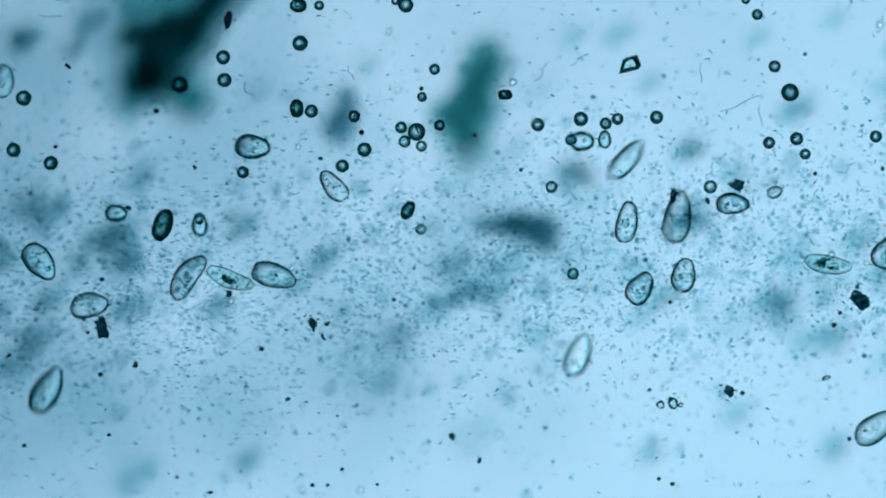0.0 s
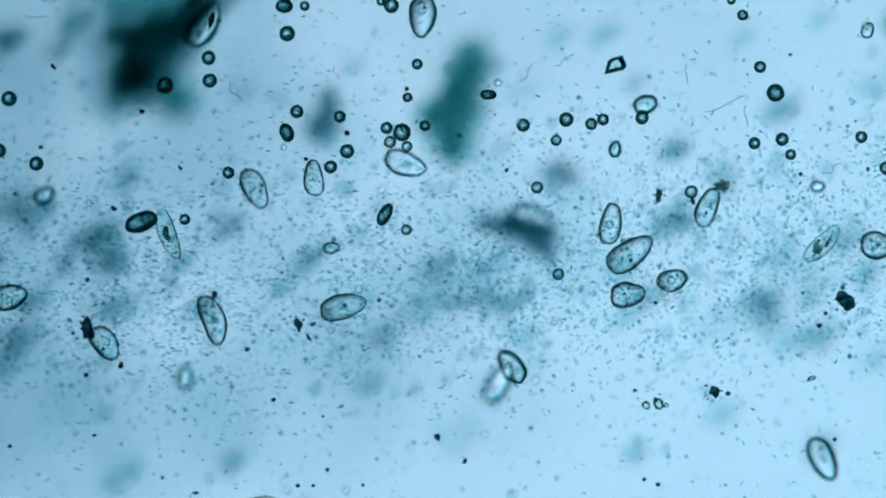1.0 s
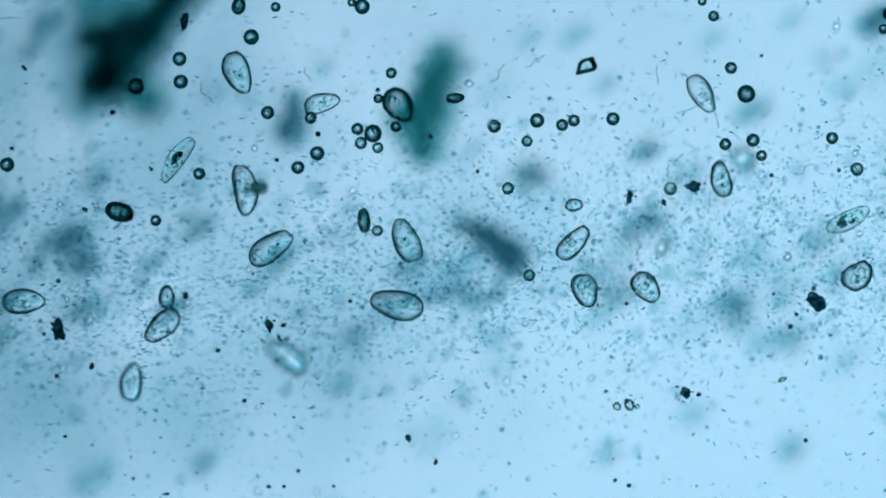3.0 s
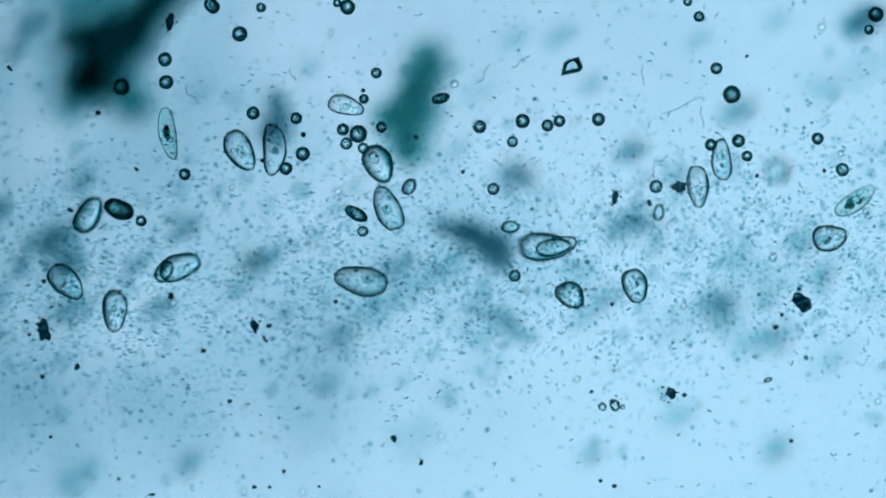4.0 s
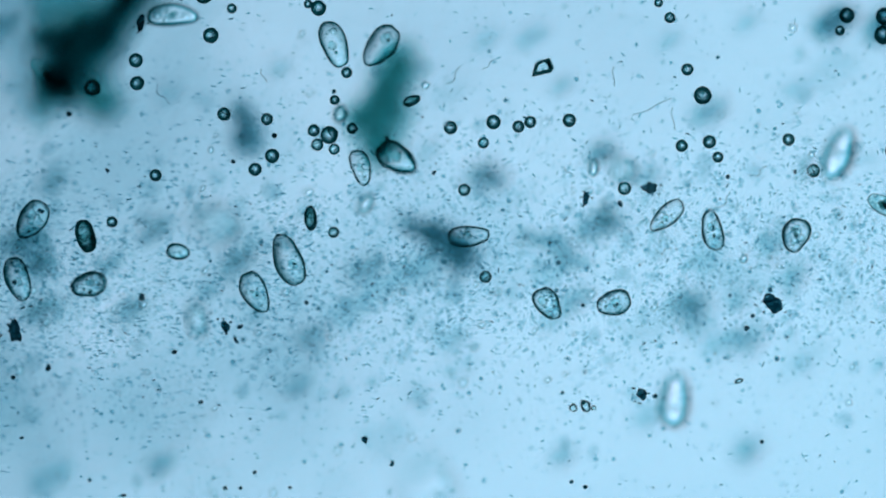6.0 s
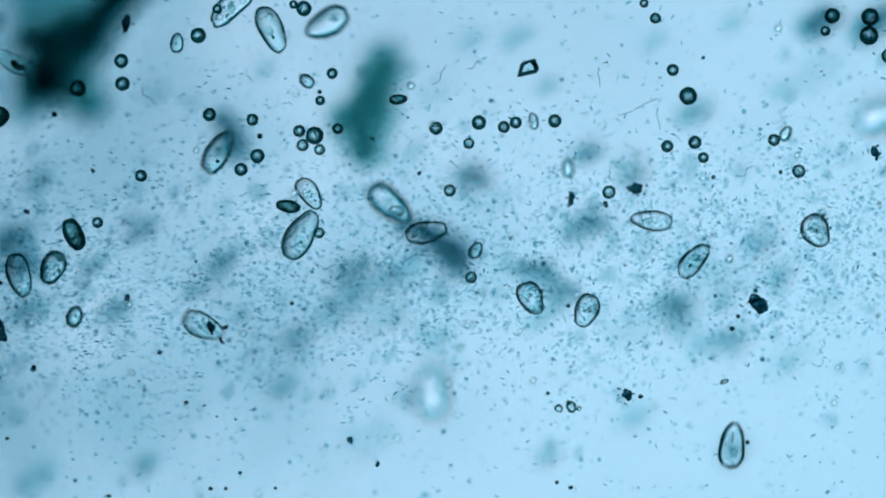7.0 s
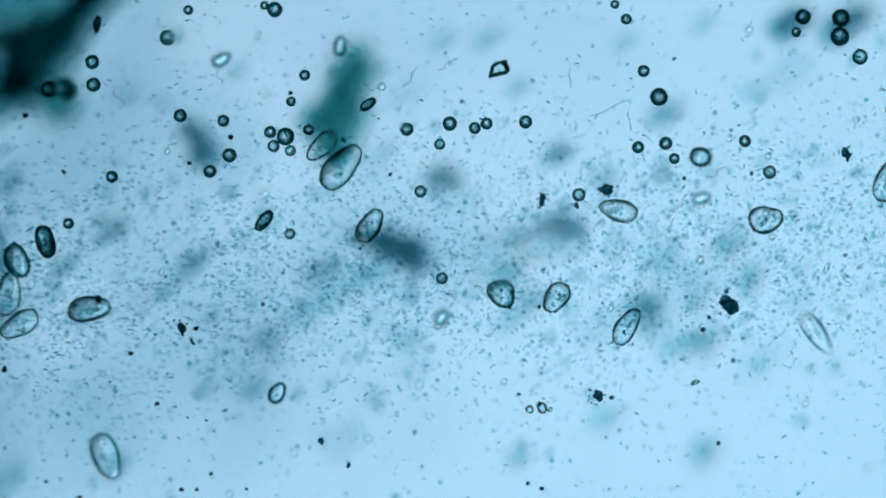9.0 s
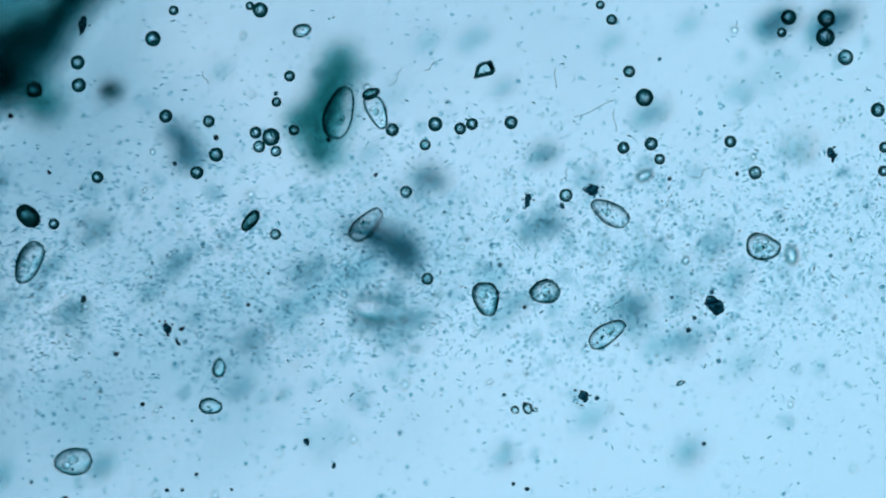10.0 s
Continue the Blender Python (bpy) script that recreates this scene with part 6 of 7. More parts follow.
    swim("c_m", [(0, -0.874, 0.111, 0.002, -30, -3, 7), (2.5, -0.780, 0.043, 0.002, 20, -3, 0), (3.8, -0.586, 0.019, 0.016, 45, -3, -8), (4, -0.525, 0.065, 0.041, 60, -30, -9), (4.2, -0.510, -0.010, 0.042, 0, -3, -9), (4.5, -0.500, -0.080, 0.065, -55, -3, -9), (4.7, -0.523, -0.098, 0.007, -50, -34, -8), (5, -0.572, -0.116, 0.005, -20, -22, -7), (5.5, -0.614, -0.049, 0.002, -70, -3, -4), (5.7, -0.612, -0.044, 0.002, -75, -3, -3), (6.8, -0.556, -0.066, 0.003, -60, -7, 6), (7, -0.570, -0.040, 0.003, -75, -7, 7), (7.5, -0.522, -0.058, 0.006, 9, -26, 9), (8, -0.550, -0.036, 0.007, -15, -37, 9), (8.5, -0.538, -0.001, 0.007, -20, -34, 7), (8.8, -0.527, -0.007, 0.008, -40, -40, 5), (9, -0.522, -0.013, 0.008, -60, -43, 4), (9.5, -0.491, -0.013, 0.008, -80, -43, 0), (10, -0.475, -0.015, 0.002, -115, -3, -4)])
    swim("c_v", [(0, 0.506, -0.709, 0.002, 85, -3, 9), (5.5, 0.608, -0.654, 0.002, 80, -3, 5), (6.2, 0.666, -0.513, 0.002, 85, -3, 8), (6.8, 0.679, -0.398, 0.020, 85, -3, 9), (7, 0.692, -0.341, 0.018, 85, -3, 9), (7.2, 0.724, -0.229, 0.025, 75, -3, 8), (7.5, 0.821, -0.089, 0.030, 50, -3, 7), (7.8, 0.907, 0.008, 0.002, 60, -3, 5), (8, 0.940, 0.076, 0.002, 75, -3, 3), (8.2, 0.938, 0.201, 0.002, 85, -3, 2), (8.5, 1.030, 0.049, 0.002, 85, -3, -1), (9, 1.020, 0.131, 0.002, 70, -3, -5), (9.2, 0.997, 0.155, 0.002, 65, -3, -6), (9.5, 1.001, 0.214, 0.002, 60, -3, -8), (10, 1.093, 0.310, 0.002, 60, -3, -9)])
    swim("c_w", [(0, -0.984, -0.119, 0.012, -30, -3, 2), (7.5, -0.711, -0.152, 0.012, -30, -3, -2), (8, -0.637, -0.182, 0.063, -30, -3, -5), (8.5, -0.471, -0.250, 0.066, -30, -3, -8), (8.8, -0.383, -0.318, 0.048, -55, -3, -9), (9, -0.365, -0.358, 0.063, -70, -3, -9), (9.2, -0.377, -0.364, 0.041, -90, -3, -9), (9.5, -0.392, -0.376, 0.041, -100, -25, -8), (9.8, -0.406, -0.374, 0.017, -150, -36, -7), (10, -0.398, -0.367, 0.017, -180, -39, -6)])
    swim("c_x", [(0, 0.966, 0.191, 0.004, 30, -3, -6), (4.5, 1.032, 0.145, 0.004, 30, -3, 9), (5, 0.933, 0.115, 0.156, 75, -3, 8), (5.5, 0.743, 0.240, 0.165, 105, -3, 5), (5.7, 0.840, 0.156, 0.164, 95, -3, 4), (6.8, 0.867, 0.264, 0.180, 15, -3, -5), (7, 0.951, 0.246, 0.292, 15, -3, -6), (7.5, 0.783, -0.151, 0.800, 50, -3, -8), (8, 0.718, -0.031, 0.500, 50, -3, -9), (8.5, 0.617, -0.006, 0.160, 50, -3, -8), (8.8, 0.558, -0.205, 0.120, 80, -3, -6), (9, 0.527, -0.530, 0.096, 80, -3, -5), (9.5, 0.521, -0.550, 0.004, 80, -3, -1), (10, 0.533, -0.650, 0.004, 80, -3, 3)])
    swim("c_y", [(0, 0.776, -0.559, 0.005, 50, -3, -9), (4.5, 0.812, -0.515, 0.005, 50, -3, 4), (5, 0.763, -0.433, 0.158, 80, -3, 1), (5.5, 0.724, -0.273, 0.170, 75, -3, -3), (6.8, 0.201, -0.252, 0.155, 110, -3, -9), (7, 0.156, -0.241, 0.293, 100, -3, -9), (7.5, 0.518, -0.162, 0.600, 140, -3, -7), (8, 0.925, 0.008, 0.143, 100, -3, -4), (8.2, 0.850, 0.248, 0.083, 45, -3, -3), (8.5, 0.784, 0.400, 0.170, 20, -3, -0), (9, 0.748, 0.509, 0.005, 40, -3, 4), (10, 0.673, 0.650, 0.005, 40, -3, 9)])
    swim("c_z", [(0, 0.116, -0.559, 0.005, 60, -3, -4), (5.5, 0.118, -0.552, 0.155, 120, -3, -9), (6, 0.121, -0.409, 0.509, 120, -3, -9), (6.8, 0.033, -0.072, 0.545, 150, -3, -5), (7.5, 0.130, -0.081, 0.545, 110, -3, 0), (8, 0.301, -0.041, 0.473, 194, -3, 4), (8.5, 0.363, 0.028, 0.473, 210, -3, 7), (9, 0.406, 0.039, 0.473, 180, -3, 9), (9.5, 0.400, -0.140, 0.155, 140, -3, 9), (10, 0.144, -0.095, 0.160, 170, -3, 7)])
    swim("s1", [(0, -0.259, 0.249, 0.002, 90, -33, 5), (0.5, -0.249, 0.226, 0.001, 100, -4, 8), (1, -0.251, 0.207, 0.001, 110, -4, 9), (1.5, -0.261, 0.221, 0.002, 150, -33, 8), (2, -0.243, 0.181, 0.001, 170, -4, 6), (2.3, -0.271, 0.168, 0.026, 180, -4, 4), (2.5, -0.266, 0.160, 0.041, 180, -4, 3), (2.7, -0.258, 0.152, 0.046, 180, -4, 1), (3.8, -0.245, -0.011, 0.211, 180, -4, -7), (6, -0.205, -0.023, 0.521, 180, -4, -3), (10, -0.399, -0.109, 0.521, 180, -4, -1)])
    swim("s2", [(0, -0.062, 0.069, 0.004, 60, -49, 9), (0.5, -0.069, 0.065, 0.004, 70, -49, 8), (1, -0.077, 0.062, 0.001, 60, -14, 6), (1.5, -0.081, 0.059, 0.000, 50, -3, 2), (2, -0.079, 0.062, 0.000, 55, -3, -2), (2.5, -0.078, 0.051, 0.000, 70, -3, -6), (2.7, -0.073, 0.050, 0.000, 75, -3, -7), (3.8, -0.047, 0.068, 0.000, 150, -3, -9), (4, -0.051, 0.066, 0.000, 150, -3, -8), (4.5, -0.047, 0.078, 0.000, 180, -3, -5), (5, -0.054, 0.073, 0.003, 160, -35, -2), (5.5, -0.068, 0.059, 0.000, 95, -3, 2), (5.7, -0.072, 0.055, 0.000, 80, -3, 4), (6.8, -0.096, 0.083, 0.000, 164, -3, 9), (7, -0.094, 0.082, 0.000, 170, -3, 9), (7.5, -0.088, 0.053, 0.000, 230, -3, 8), (8, -0.087, 0.054, 0.000, 235, -3, 5), (8.5, -0.083, 0.058, 0.000, 235, -3, 2), (9, -0.085, 0.058, 0.000, 230, -3, -2), (9.5, -0.085, 0.061, 0.000, 230, -3, -6), (10, -0.083, 0.059, 0.000, 230, -3, -8)])
    swim("s3", [(0, -0.024, 0.041, 0.180, 0, -4, 5), (0.5, -0.104, 0.022, 0.042, 0, -4, 1), (0.7, -0.123, 0.016, 0.024, 0, -4, -1), (1, -0.172, 0.003, 0.017, 10, -4, -3), (1.5, -0.244, 0.018, 0.012, 10, -4, -6), (2, -0.282, 0.030, 0.037, 80, -4, -9), (2.3, -0.305, -0.011, 0.047, 80, -4, -9), (2.5, -0.318, -0.037, 0.194, 80, -4, -9), (3.8, -0.349, -0.074, 0.662, 80, -4, -2), (10, -0.515, -0.108, 0.662, 80, -4, -7)])
    swim("s4", [(0, -0.431, 0.043, 0.041, 90, -4, -4), (0.5, -0.453, 0.043, 0.076, 90, -4, -7), (1, -0.432, -0.226, 0.116, 90, -4, -9), (1.5, -0.399, -0.247, 0.032, 90, -18, -9), (2, -0.386, -0.220, 0.018, 80, -33, -7), (2.3, -0.412, -0.183, 0.016, 90, -4, -5), (2.5, -0.424, -0.144, 0.016, 90, -4, -4), (2.7, -0.423, -0.110, 0.017, 90, -18, -2), (3.8, -0.374, -0.054, 0.016, 85, -4, 6), (4, -0.391, -0.036, 0.016, 60, -4, 7), (4.5, -0.416, 0.003, 0.016, 80, -4, 9), (5, -0.385, 0.016, 0.016, 10, -4, 9), (5.5, -0.328, 0.020, 0.016, -20, -4, 7), (5.7, -0.290, 0.016, 0.016, -20, -4, 6), (6.8, -0.457, -0.083, 0.027, 60, -18, -2), (7, -0.472, -0.113, 0.018, 70, -33, -4), (7.5, -0.507, -0.179, 0.031, 60, -4, -7), (8, -0.504, -0.201, 0.106, 60, -4, -9), (8.5, -0.605, -0.241, 0.016, 60, -4, -9), (10, -0.616, -0.250, 0.016, 60, -4, 0)])
    swim("s5", [(0, 0.816, 0.411, 0.013, 70, -4, -9), (0.5, 0.791, 0.433, 0.013, 70, -4, -9), (1, 0.777, 0.388, 0.013, 70, -4, -6), (1.5, 0.742, 0.372, 0.013, 20, -16, -3), (2, 0.743, 0.367, 0.013, 104, -4, 1), (2.5, 0.755, 0.350, 0.110, 120, -16, 5), (2.7, 0.753, 0.347, 0.150, 120, -16, 6), (3.8, 0.746, 0.311, 0.533, 120, -4, 9), (10, 0.666, 0.148, 0.793, 120, -4, 8)])
    swim("s6", [(0, 0.587, 0.101, 0.012, 20, -4, -6), (0.5, 0.681, 0.126, 0.012, 10, -4, -2), (1, 0.688, 0.112, 0.052, 0, -4, 2), (1.5, 0.562, 0.117, 0.022, 10, -4, 5), (2, 0.697, 0.143, 0.062, 20, -4, 8), (2.5, 0.624, 0.113, 0.150, 20, -4, 9), (3.8, 0.509, 0.093, 0.532, 20, -4, 4), (10, 0.568, 0.030, 0.792, 20, -4, 8)])
    swim("s7", [(0, 0.286, 0.194, 0.013, 90, -9, 3), (0.5, 0.284, 0.165, 0.014, 60, -33, 6), (1, 0.330, 0.178, 0.026, 80, -33, 8), (1.5, 0.340, 0.133, 0.013, 90, -4, 9), (2, 0.285, 0.099, 0.013, 30, -4, 8), (2.5, 0.293, 0.083, 0.013, -10, -4, 5), (2.7, 0.315, 0.088, 0.013, 10, -4, 4), (3.8, 0.244, 0.044, 0.013, -10, -4, -5), (4, 0.222, 0.043, 0.023, 0, -9, -6), (4.5, 0.192, 0.005, 0.093, 0, -4, -8), (5, 0.154, -0.024, 0.559, 60, -4, -9), (6.2, 0.136, -0.013, 0.533, 60, -4, -4), (6.8, 0.219, -0.008, 0.028, 70, -9, 1), (7, 0.238, 0.004, 0.025, 60, -9, 3), (7.5, 0.312, 0.022, 0.013, 0, -9, 6), (8, 0.260, 0.018, 0.025, 30, -4, 8), (8.5, 0.281, -0.032, 0.013, 60, -9, 9), (9, 0.228, -0.111, 0.093, 60, -4, 8), (10, -0.003, -0.148, 0.533, 60, -4, 1)])
    swim("s8", [(0, -0.579, 0.064, 0.035, 0, -4, 9), (0.5, -0.633, 0.081, 0.077, 20, -4, 9), (1, -0.682, 0.097, 0.087, 20, -4, 7), (1.5, -0.572, 0.102, 0.018, 80, -41, 4), (2, -0.630, 0.097, 0.018, 20, -41, 0), (2.5, -0.714, 0.113, 0.018, 20, -41, -4), (2.7, -0.754, 0.113, 0.017, 20, -4, -5), (10, -0.726, 0.120, 0.017, 20, -4, -7)])
    swim("s9", [(0, -0.264, -0.459, 0.016, 0, -4, 7), (8, -0.034, -0.326, 0.796, 60, -4, -1), (8.5, -0.054, -0.270, 0.184, 60, -4, -5), (9, -0.062, -0.246, 0.032, 60, -18, -7), (9.5, -0.102, -0.254, 0.024, -20, -4, -9), (10, -0.154, -0.269, 0.016, -5, -4, -9)])
    swim("s10", [(0, 0.246, 0.191, 0.031, 0, -4, -1), (0.5, 0.309, 0.236, 0.027, 30, -4, -5), (1, 0.384, 0.257, 0.029, 20, -4, -8), (1.3, 0.424, 0.261, 0.034, 15, -4, -9), (1.5, 0.446, 0.257, 0.044, 10, -4, -9), (2, 0.508, 0.223, 0.054, -50, -4, -8), (2.5, 0.547, 0.188, 0.150, -50, -4, -6), (2.7, 0.564, 0.178, 0.170, -50, -4, -5), (3.8, 0.696, 0.144, 0.201, -50, -4, 4), (6, 0.469, 0.146, 0.229, -50, -4, 6), (7.5, 0.545, 0.155, 0.400, -50, -34, -2), (8, 0.572, 0.158, 0.240, -30, -64, -8), (8.5, 0.588, 0.158, 0.130, -30, -64, -9), (9, 0.688, 0.171, 0.032, -10, -50, -8), (9.5, 0.788, 0.183, 0.030, 10, -50, -6), (10, 0.882, 0.194, 0.300, 10, -4, -2)])
    swim("s11", [(0, -0.434, 0.501, 0.013, 80, -3, -8), (6, -0.289, 0.476, 0.013, 80, -3, -2), (6.8, -0.287, 0.388, 0.013, 80, -3, -8), (7, -0.291, 0.371, 0.013, 85, -3, -8), (7.5, -0.274, 0.360, 0.014, 90, -25, -9), (8, -0.258, 0.363, 0.013, 80, -3, -8), (8.5, -0.215, 0.358, 0.048, 60, -3, -5), (9, -0.162, 0.344, 0.073, 30, -3, -1), (9.5, -0.107, 0.324, 0.063, 30, -3, 3), (10, -0.330, 0.291, 0.103, 30, -3, 6)])
    swim("s12", [(0, 0.652, -0.195, 0.922, 80, -3, -7), (6, 0.440, 0.066, 0.150, 100, -3, -9), (6.8, 0.420, 0.110, 0.120, 110, -3, -8), (7, 0.400, 0.150, 0.070, 95, -3, -7), (7.3, 0.356, 0.207, 0.027, 90, -3, -5), (7.5, 0.334, 0.228, 0.035, 90, -3, -4), (7.8, 0.298, 0.253, 0.055, 90, -3, -2), (8, 0.299, 0.253, 0.080, 90, -3, -1), (8.5, 0.434, 0.158, 0.194, 90, -3, 3), (9, 0.688, 0.099, 0.072, 10, -3, 7), (9.5, 0.770, 0.050, 0.020, 94, -3, 9), (10, 0.873, 0.000, 0.072, 100, -3, 9)])
    swim("s13", [(0, -0.082, -0.195, 0.923, 60, -3, 0), (2.7, 0.066, 0.023, 0.923, 20, -3, 6), (3.8, 0.088, 0.146, 0.030, 20, -49, -3), (4, 0.043, 0.114, 0.015, 60, -49, -4), (4.2, 0.045, 0.118, 0.035, 40, -38, -5), (4.5, 0.032, 0.115, 0.035, 60, -38, -7), (4.7, 0.022, 0.129, 0.030, 80, -38, -8), (5, -0.003, 0.103, 0.034, 80, -25, -9), (5.3, -0.014, 0.100, 0.140, 60, -3, -9), (5.5, -0.024, 0.093, 0.190, 60, -3, -9), (5.7, -0.033, 0.086, 0.180, 60, -3, -8), (6.2, 0.066, 0.086, 0.053, 60, -3, -6), (6.8, 0.106, 0.108, 0.013, 55, -3, -1), (7, 0.101, 0.073, 0.013, 10, -3, 0), (7.2, 0.077, 0.063, 0.015, 50, -3, 2), (7.4, 0.036, 0.040, 0.018, 85, -60, 3), (7.5, 0.038, 0.023, 0.013, 90, -60, 4), (7.6, 0.046, 0.020, 0.013, 85, -60, 5), (7.8, 0.088, 0.010, 0.033, 80, -3, 6), (8, 0.112, -0.007, 0.038, 80, -3, 7), (8.5, 0.155, -0.051, 0.113, 80, -3, 9), (9, 0.048, 0.369, 0.073, 80, -3, 9), (9.5, 0.056, 0.379, 0.030, 60, -38, 7), (10, 0.008, 0.396, 0.015, 15, -38, 4)])
    swim("s14", [(0, -0.256, 0.431, 0.001, 0, -5, 8), (0.5, -0.256, 0.431, 0.001, 0, -5, 9), (1, -0.255, 0.431, 0.001, 0, -5, 8), (1.5, -0.255, 0.431, 0.001, 0, -5, 6), (2, -0.249, 0.429, 0.001, 0, -5, 3), (2.5, -0.257, 0.430, 0.001, 80, -5, -1), (2.7, -0.268, 0.431, 0.001, 80, -5, -3), (3.8, -0.307, 0.435, 0.001, 20, -5, -9), (4, -0.306, 0.434, 0.001, -40, -5, -9), (4.5, -0.290, 0.432, 0.001, 20, -5, -8), (5, -0.262, 0.442, 0.001, 20, -5, -6), (5.5, -0.242, 0.444, 0.001, 20, -5, -3), (5.7, -0.248, 0.442, 0.001, 20, -5, -1), (6.8, -0.309, 0.507, 0.001, 20, -5, 7), (10, -0.276, 0.530, 0.001, 20, -5, -5)])
    swim("s15", [(0, 0.447, -0.038, 0.922, 20, -3, 8), (4, 0.484, 0.069, 0.034, 80, -3, -6), (5, 0.844, 0.305, 0.037, 80, -3, 2), (5.5, 0.817, 0.226, 0.200, 80, -3, 5), (6, 0.790, 0.146, 0.200, 80, -3, 8), (6.8, 0.801, 0.195, 0.020, 60, -3, 9), (7, 0.786, 0.211, 0.037, 60, -3, 8), (7.5, 0.717, 0.147, 0.180, 60, -3, 5), (10, 0.613, 0.140, 0.072, 20, -3, -9)])
    swim("s16", [(0, -0.219, -0.254, 0.923, 0, -4, 1), (6, -0.029, 0.246, 0.073, 80, -4, 8), (6.8, -0.032, 0.287, 0.020, 90, -33, 3), (7, -0.061, 0.304, 0.014, 140, -33, 1), (7.5, -0.151, 0.358, 0.013, 160, -9, -3), (8, -0.230, 0.392, 0.013, 140, -9, -6), (8.5, -0.220, 0.360, 0.053, 180, -4, -9), (9, -0.250, 0.388, 0.181, 180, -4, -9), (10, -0.418, 0.405, 0.533, 180, -4, -5)])
    swim("s17", [(0, 0.110, 0.273, 0.001, 0, -53, -7), (0.5, 0.109, 0.269, 0.001, 0, -53, -9), (1, 0.106, 0.274, -0.000, 0, -39, -9), (1.5, 0.106, 0.272, -0.000, 0, -39, -7), (2, 0.113, 0.283, -0.001, 84, -27, -4), (2.5, 0.098, 0.271, -0.002, 5, -3, -0), (2.7, 0.099, 0.270, -0.002, 0, -3, 1), (3.8, 0.099, 0.269, -0.002, 15, -3, 8), (4, 0.099, 0.270, -0.002, 15, -3, 9), (4.5, 0.098, 0.270, -0.002, 10, -3, 9), (5, 0.099, 0.271, -0.002, 15, -3, 7), (5.5, 0.104, 0.271, -0.001, 10, -19, 4), (5.7, 0.099, 0.267, -0.002, 25, -3, 2), (6.8, 0.100, 0.271, -0.002, 5, -5, -6), (7, 0.101, 0.271, -0.002, 5, -5, -7), (7.5, 0.097, 0.270, -0.002, 15, -3, -9), (8, 0.104, 0.262, -0.002, 60, -3, -9), (8.5, 0.099, 0.267, -0.002, 20, -3, -7), (9, 0.099, 0.264, -0.002, 35, -3, -4), (9.5, 0.105, 0.265, -0.002, 50, -5, 0), (10, 0.130, 0.284, -0.002, 20, -3, 4)])
    swim("s18", [(0, -1.000, 0.150, 0.008, 20, -10, 0), (6.8, -0.635, 0.233, 0.008, 20, -10, 0), (7, -0.608, 0.240, 0.008, 20, -10, 2), (7.2, -0.594, 0.238, 0.008, 30, -10, 3), (7.5, -0.567, 0.277, 0.008, 40, -10, 4), (7.7, -0.526, 0.289, 0.008, 30, -10, 5), (8, -0.499, 0.305, 0.010, 0, -10, 6), (8.2, -0.477, 0.307, 0.020, -30, -10, 6), (8.5, -0.462, 0.313, 0.040, -60, -10, 5), (8.8, -0.448, 0.305, 0.070, -70, -10, 4), (9, -0.434, 0.292, 0.090, -60, -10, 3), (9.2, -0.424, 0.278, 0.110, -30, -10, 2), (9.5, -0.389, 0.299, 0.140, 0, -10, 1), (9.8, -0.357, 0.297, 0.170, 0, -10, 0), (10, -0.331, 0.291, 0.200, 0, -10, 0)])
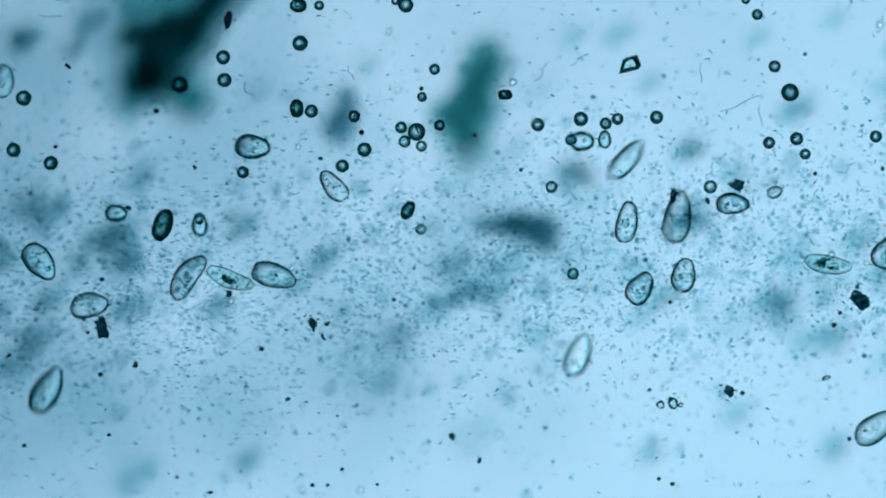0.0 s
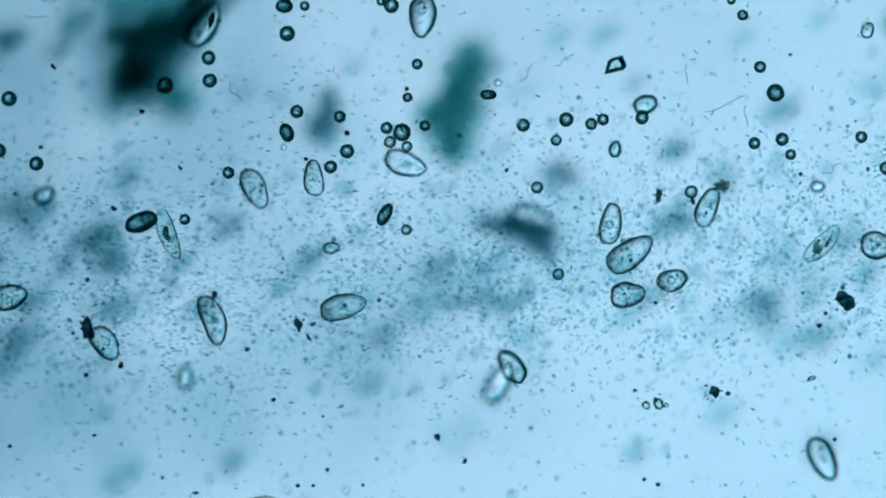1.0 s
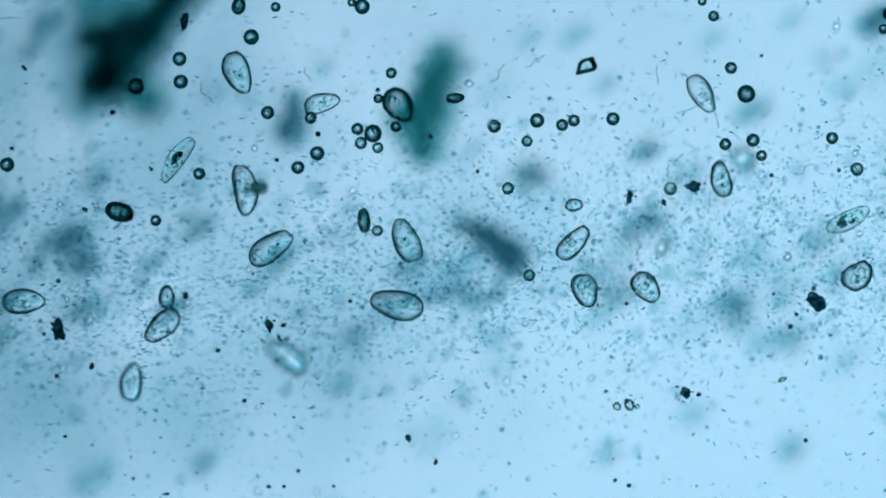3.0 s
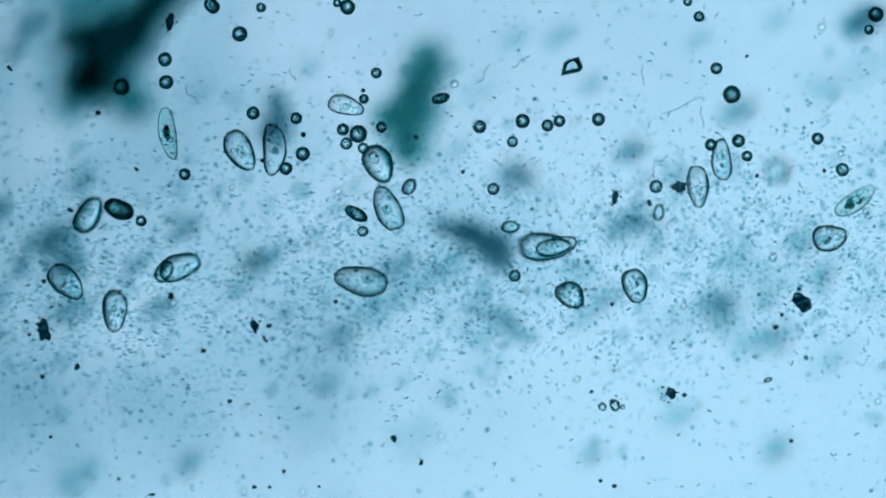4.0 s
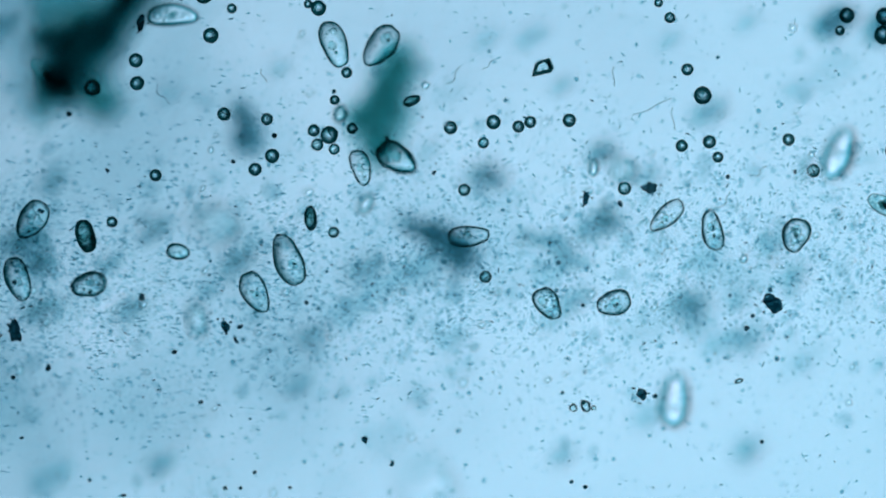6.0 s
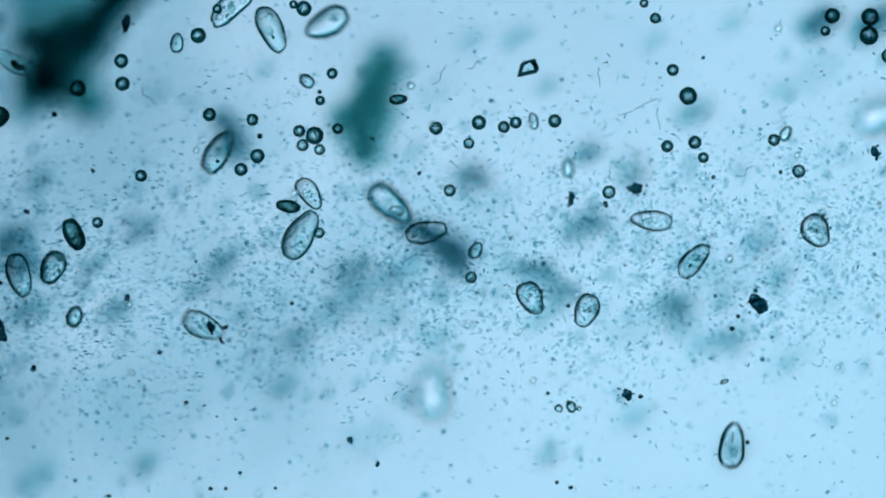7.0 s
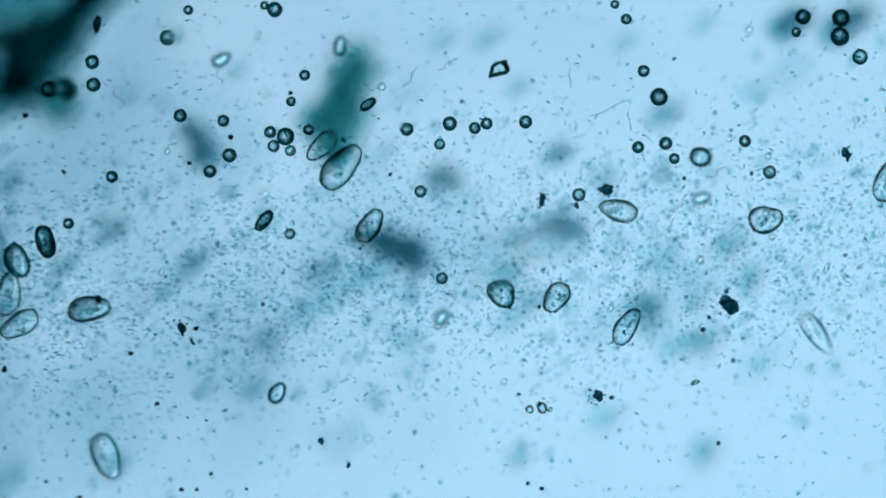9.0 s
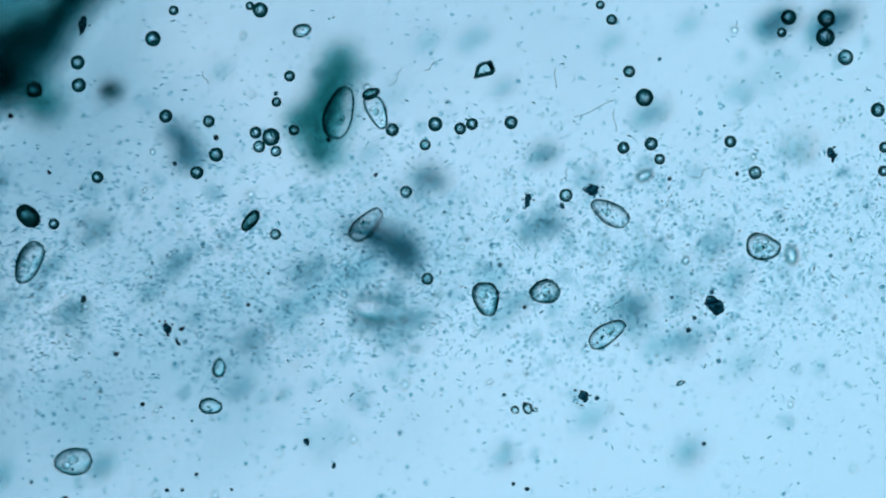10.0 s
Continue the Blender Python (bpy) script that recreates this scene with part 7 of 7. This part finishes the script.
    swim("s19", [(0, 0.560, 0.120, 0.300, 70, -4, 0), (6, 0.420, 0.150, 0.060, 90, -4, 0), (6.8, 0.367, 0.208, 0.014, 110, -4, 0), (7, 0.340, 0.233, 0.020, 100, -4, 1), (7.1, 0.342, 0.252, 0.016, 95, -4, 2), (7.2, 0.335, 0.282, 0.014, 95, -4, 3), (7.3, 0.330, 0.304, 0.012, 100, -4, 4), (7.4, 0.313, 0.329, 0.012, 120, -4, 4), (7.5, 0.308, 0.353, 0.012, 115, -4, 5), (7.6, 0.303, 0.366, 0.012, 115, -4, 5), (7.7, 0.287, 0.395, 0.012, 120, -4, 5), (7.8, 0.273, 0.416, 0.012, 115, -4, 4), (8, 0.254, 0.452, 0.012, 110, -4, 3), (8.4, 0.222, 0.519, 0.012, 110, -4, 2), (10, 0.234, 0.610, 0.012, 110, -4, 0)])
    swim("s20", [(0, -0.350, -0.300, 0.700, 80, -4, 0), (8, -0.250, -0.250, 0.500, 80, -4, 3), (9.5, -0.160, -0.215, 0.120, 85, -4, 5), (10, -0.139, -0.201, 0.035, 85, -4, 6)])
    swim("c_t", [(0, -0.484, -0.559, 0.004, 20, -3, -9), (1, -0.308, -0.458, 0.004, 20, -3, -3), (1.3, -0.364, -0.405, 0.036, 5, -3, -1), (1.5, -0.178, -0.375, 0.051, 15, -3, 1), (2, 0.067, -0.457, 0.004, -20, -3, 5), (2.5, 0.180, -0.557, 0.004, -20, -3, 7), (10, 0.473, -0.750, 0.004, -20, -3, 9)])
    swim("c_q", [(0, -0.484, 0.601, 0.005, 100, -3, -2), (4, -0.381, 0.505, 0.005, 100, -3, -2), (4.5, -0.383, 0.420, 0.005, 100, -3, -5), (4.7, -0.385, 0.374, 0.005, 100, -3, -7), (5, -0.360, 0.255, 0.025, 110, -3, -8), (5.2, -0.330, 0.182, 0.090, 110, -3, -9), (5.5, -0.301, 0.068, 0.110, 95, -3, -9), (5.7, -0.275, -0.019, 0.100, 100, -3, -9), (6.2, -0.292, -0.202, 0.215, 100, -3, -7), (6.8, -0.309, -0.553, 0.005, 100, -3, -4), (10, -0.226, -0.750, 0.005, 100, -3, 6)])
    swim("c_p", [(0, 1.166, -0.609, 0.002, -55, -3, 6), (8, 1.322, -0.602, 0.002, -55, -3, 9), (8.5, 1.155, -0.511, 0.002, -55, -3, 8), (8.8, 1.002, -0.328, 0.033, -55, -3, 6), (9, 0.892, -0.141, 0.033, -55, -3, 5), (9.2, 0.764, -0.022, 0.033, -45, -3, 4), (9.5, 0.543, 0.204, 0.063, -50, -3, 1), (9.8, 0.219, 0.156, 0.063, -50, -3, -1), (10, 0.164, 0.069, 0.470, -60, -3, -3)])


motions()
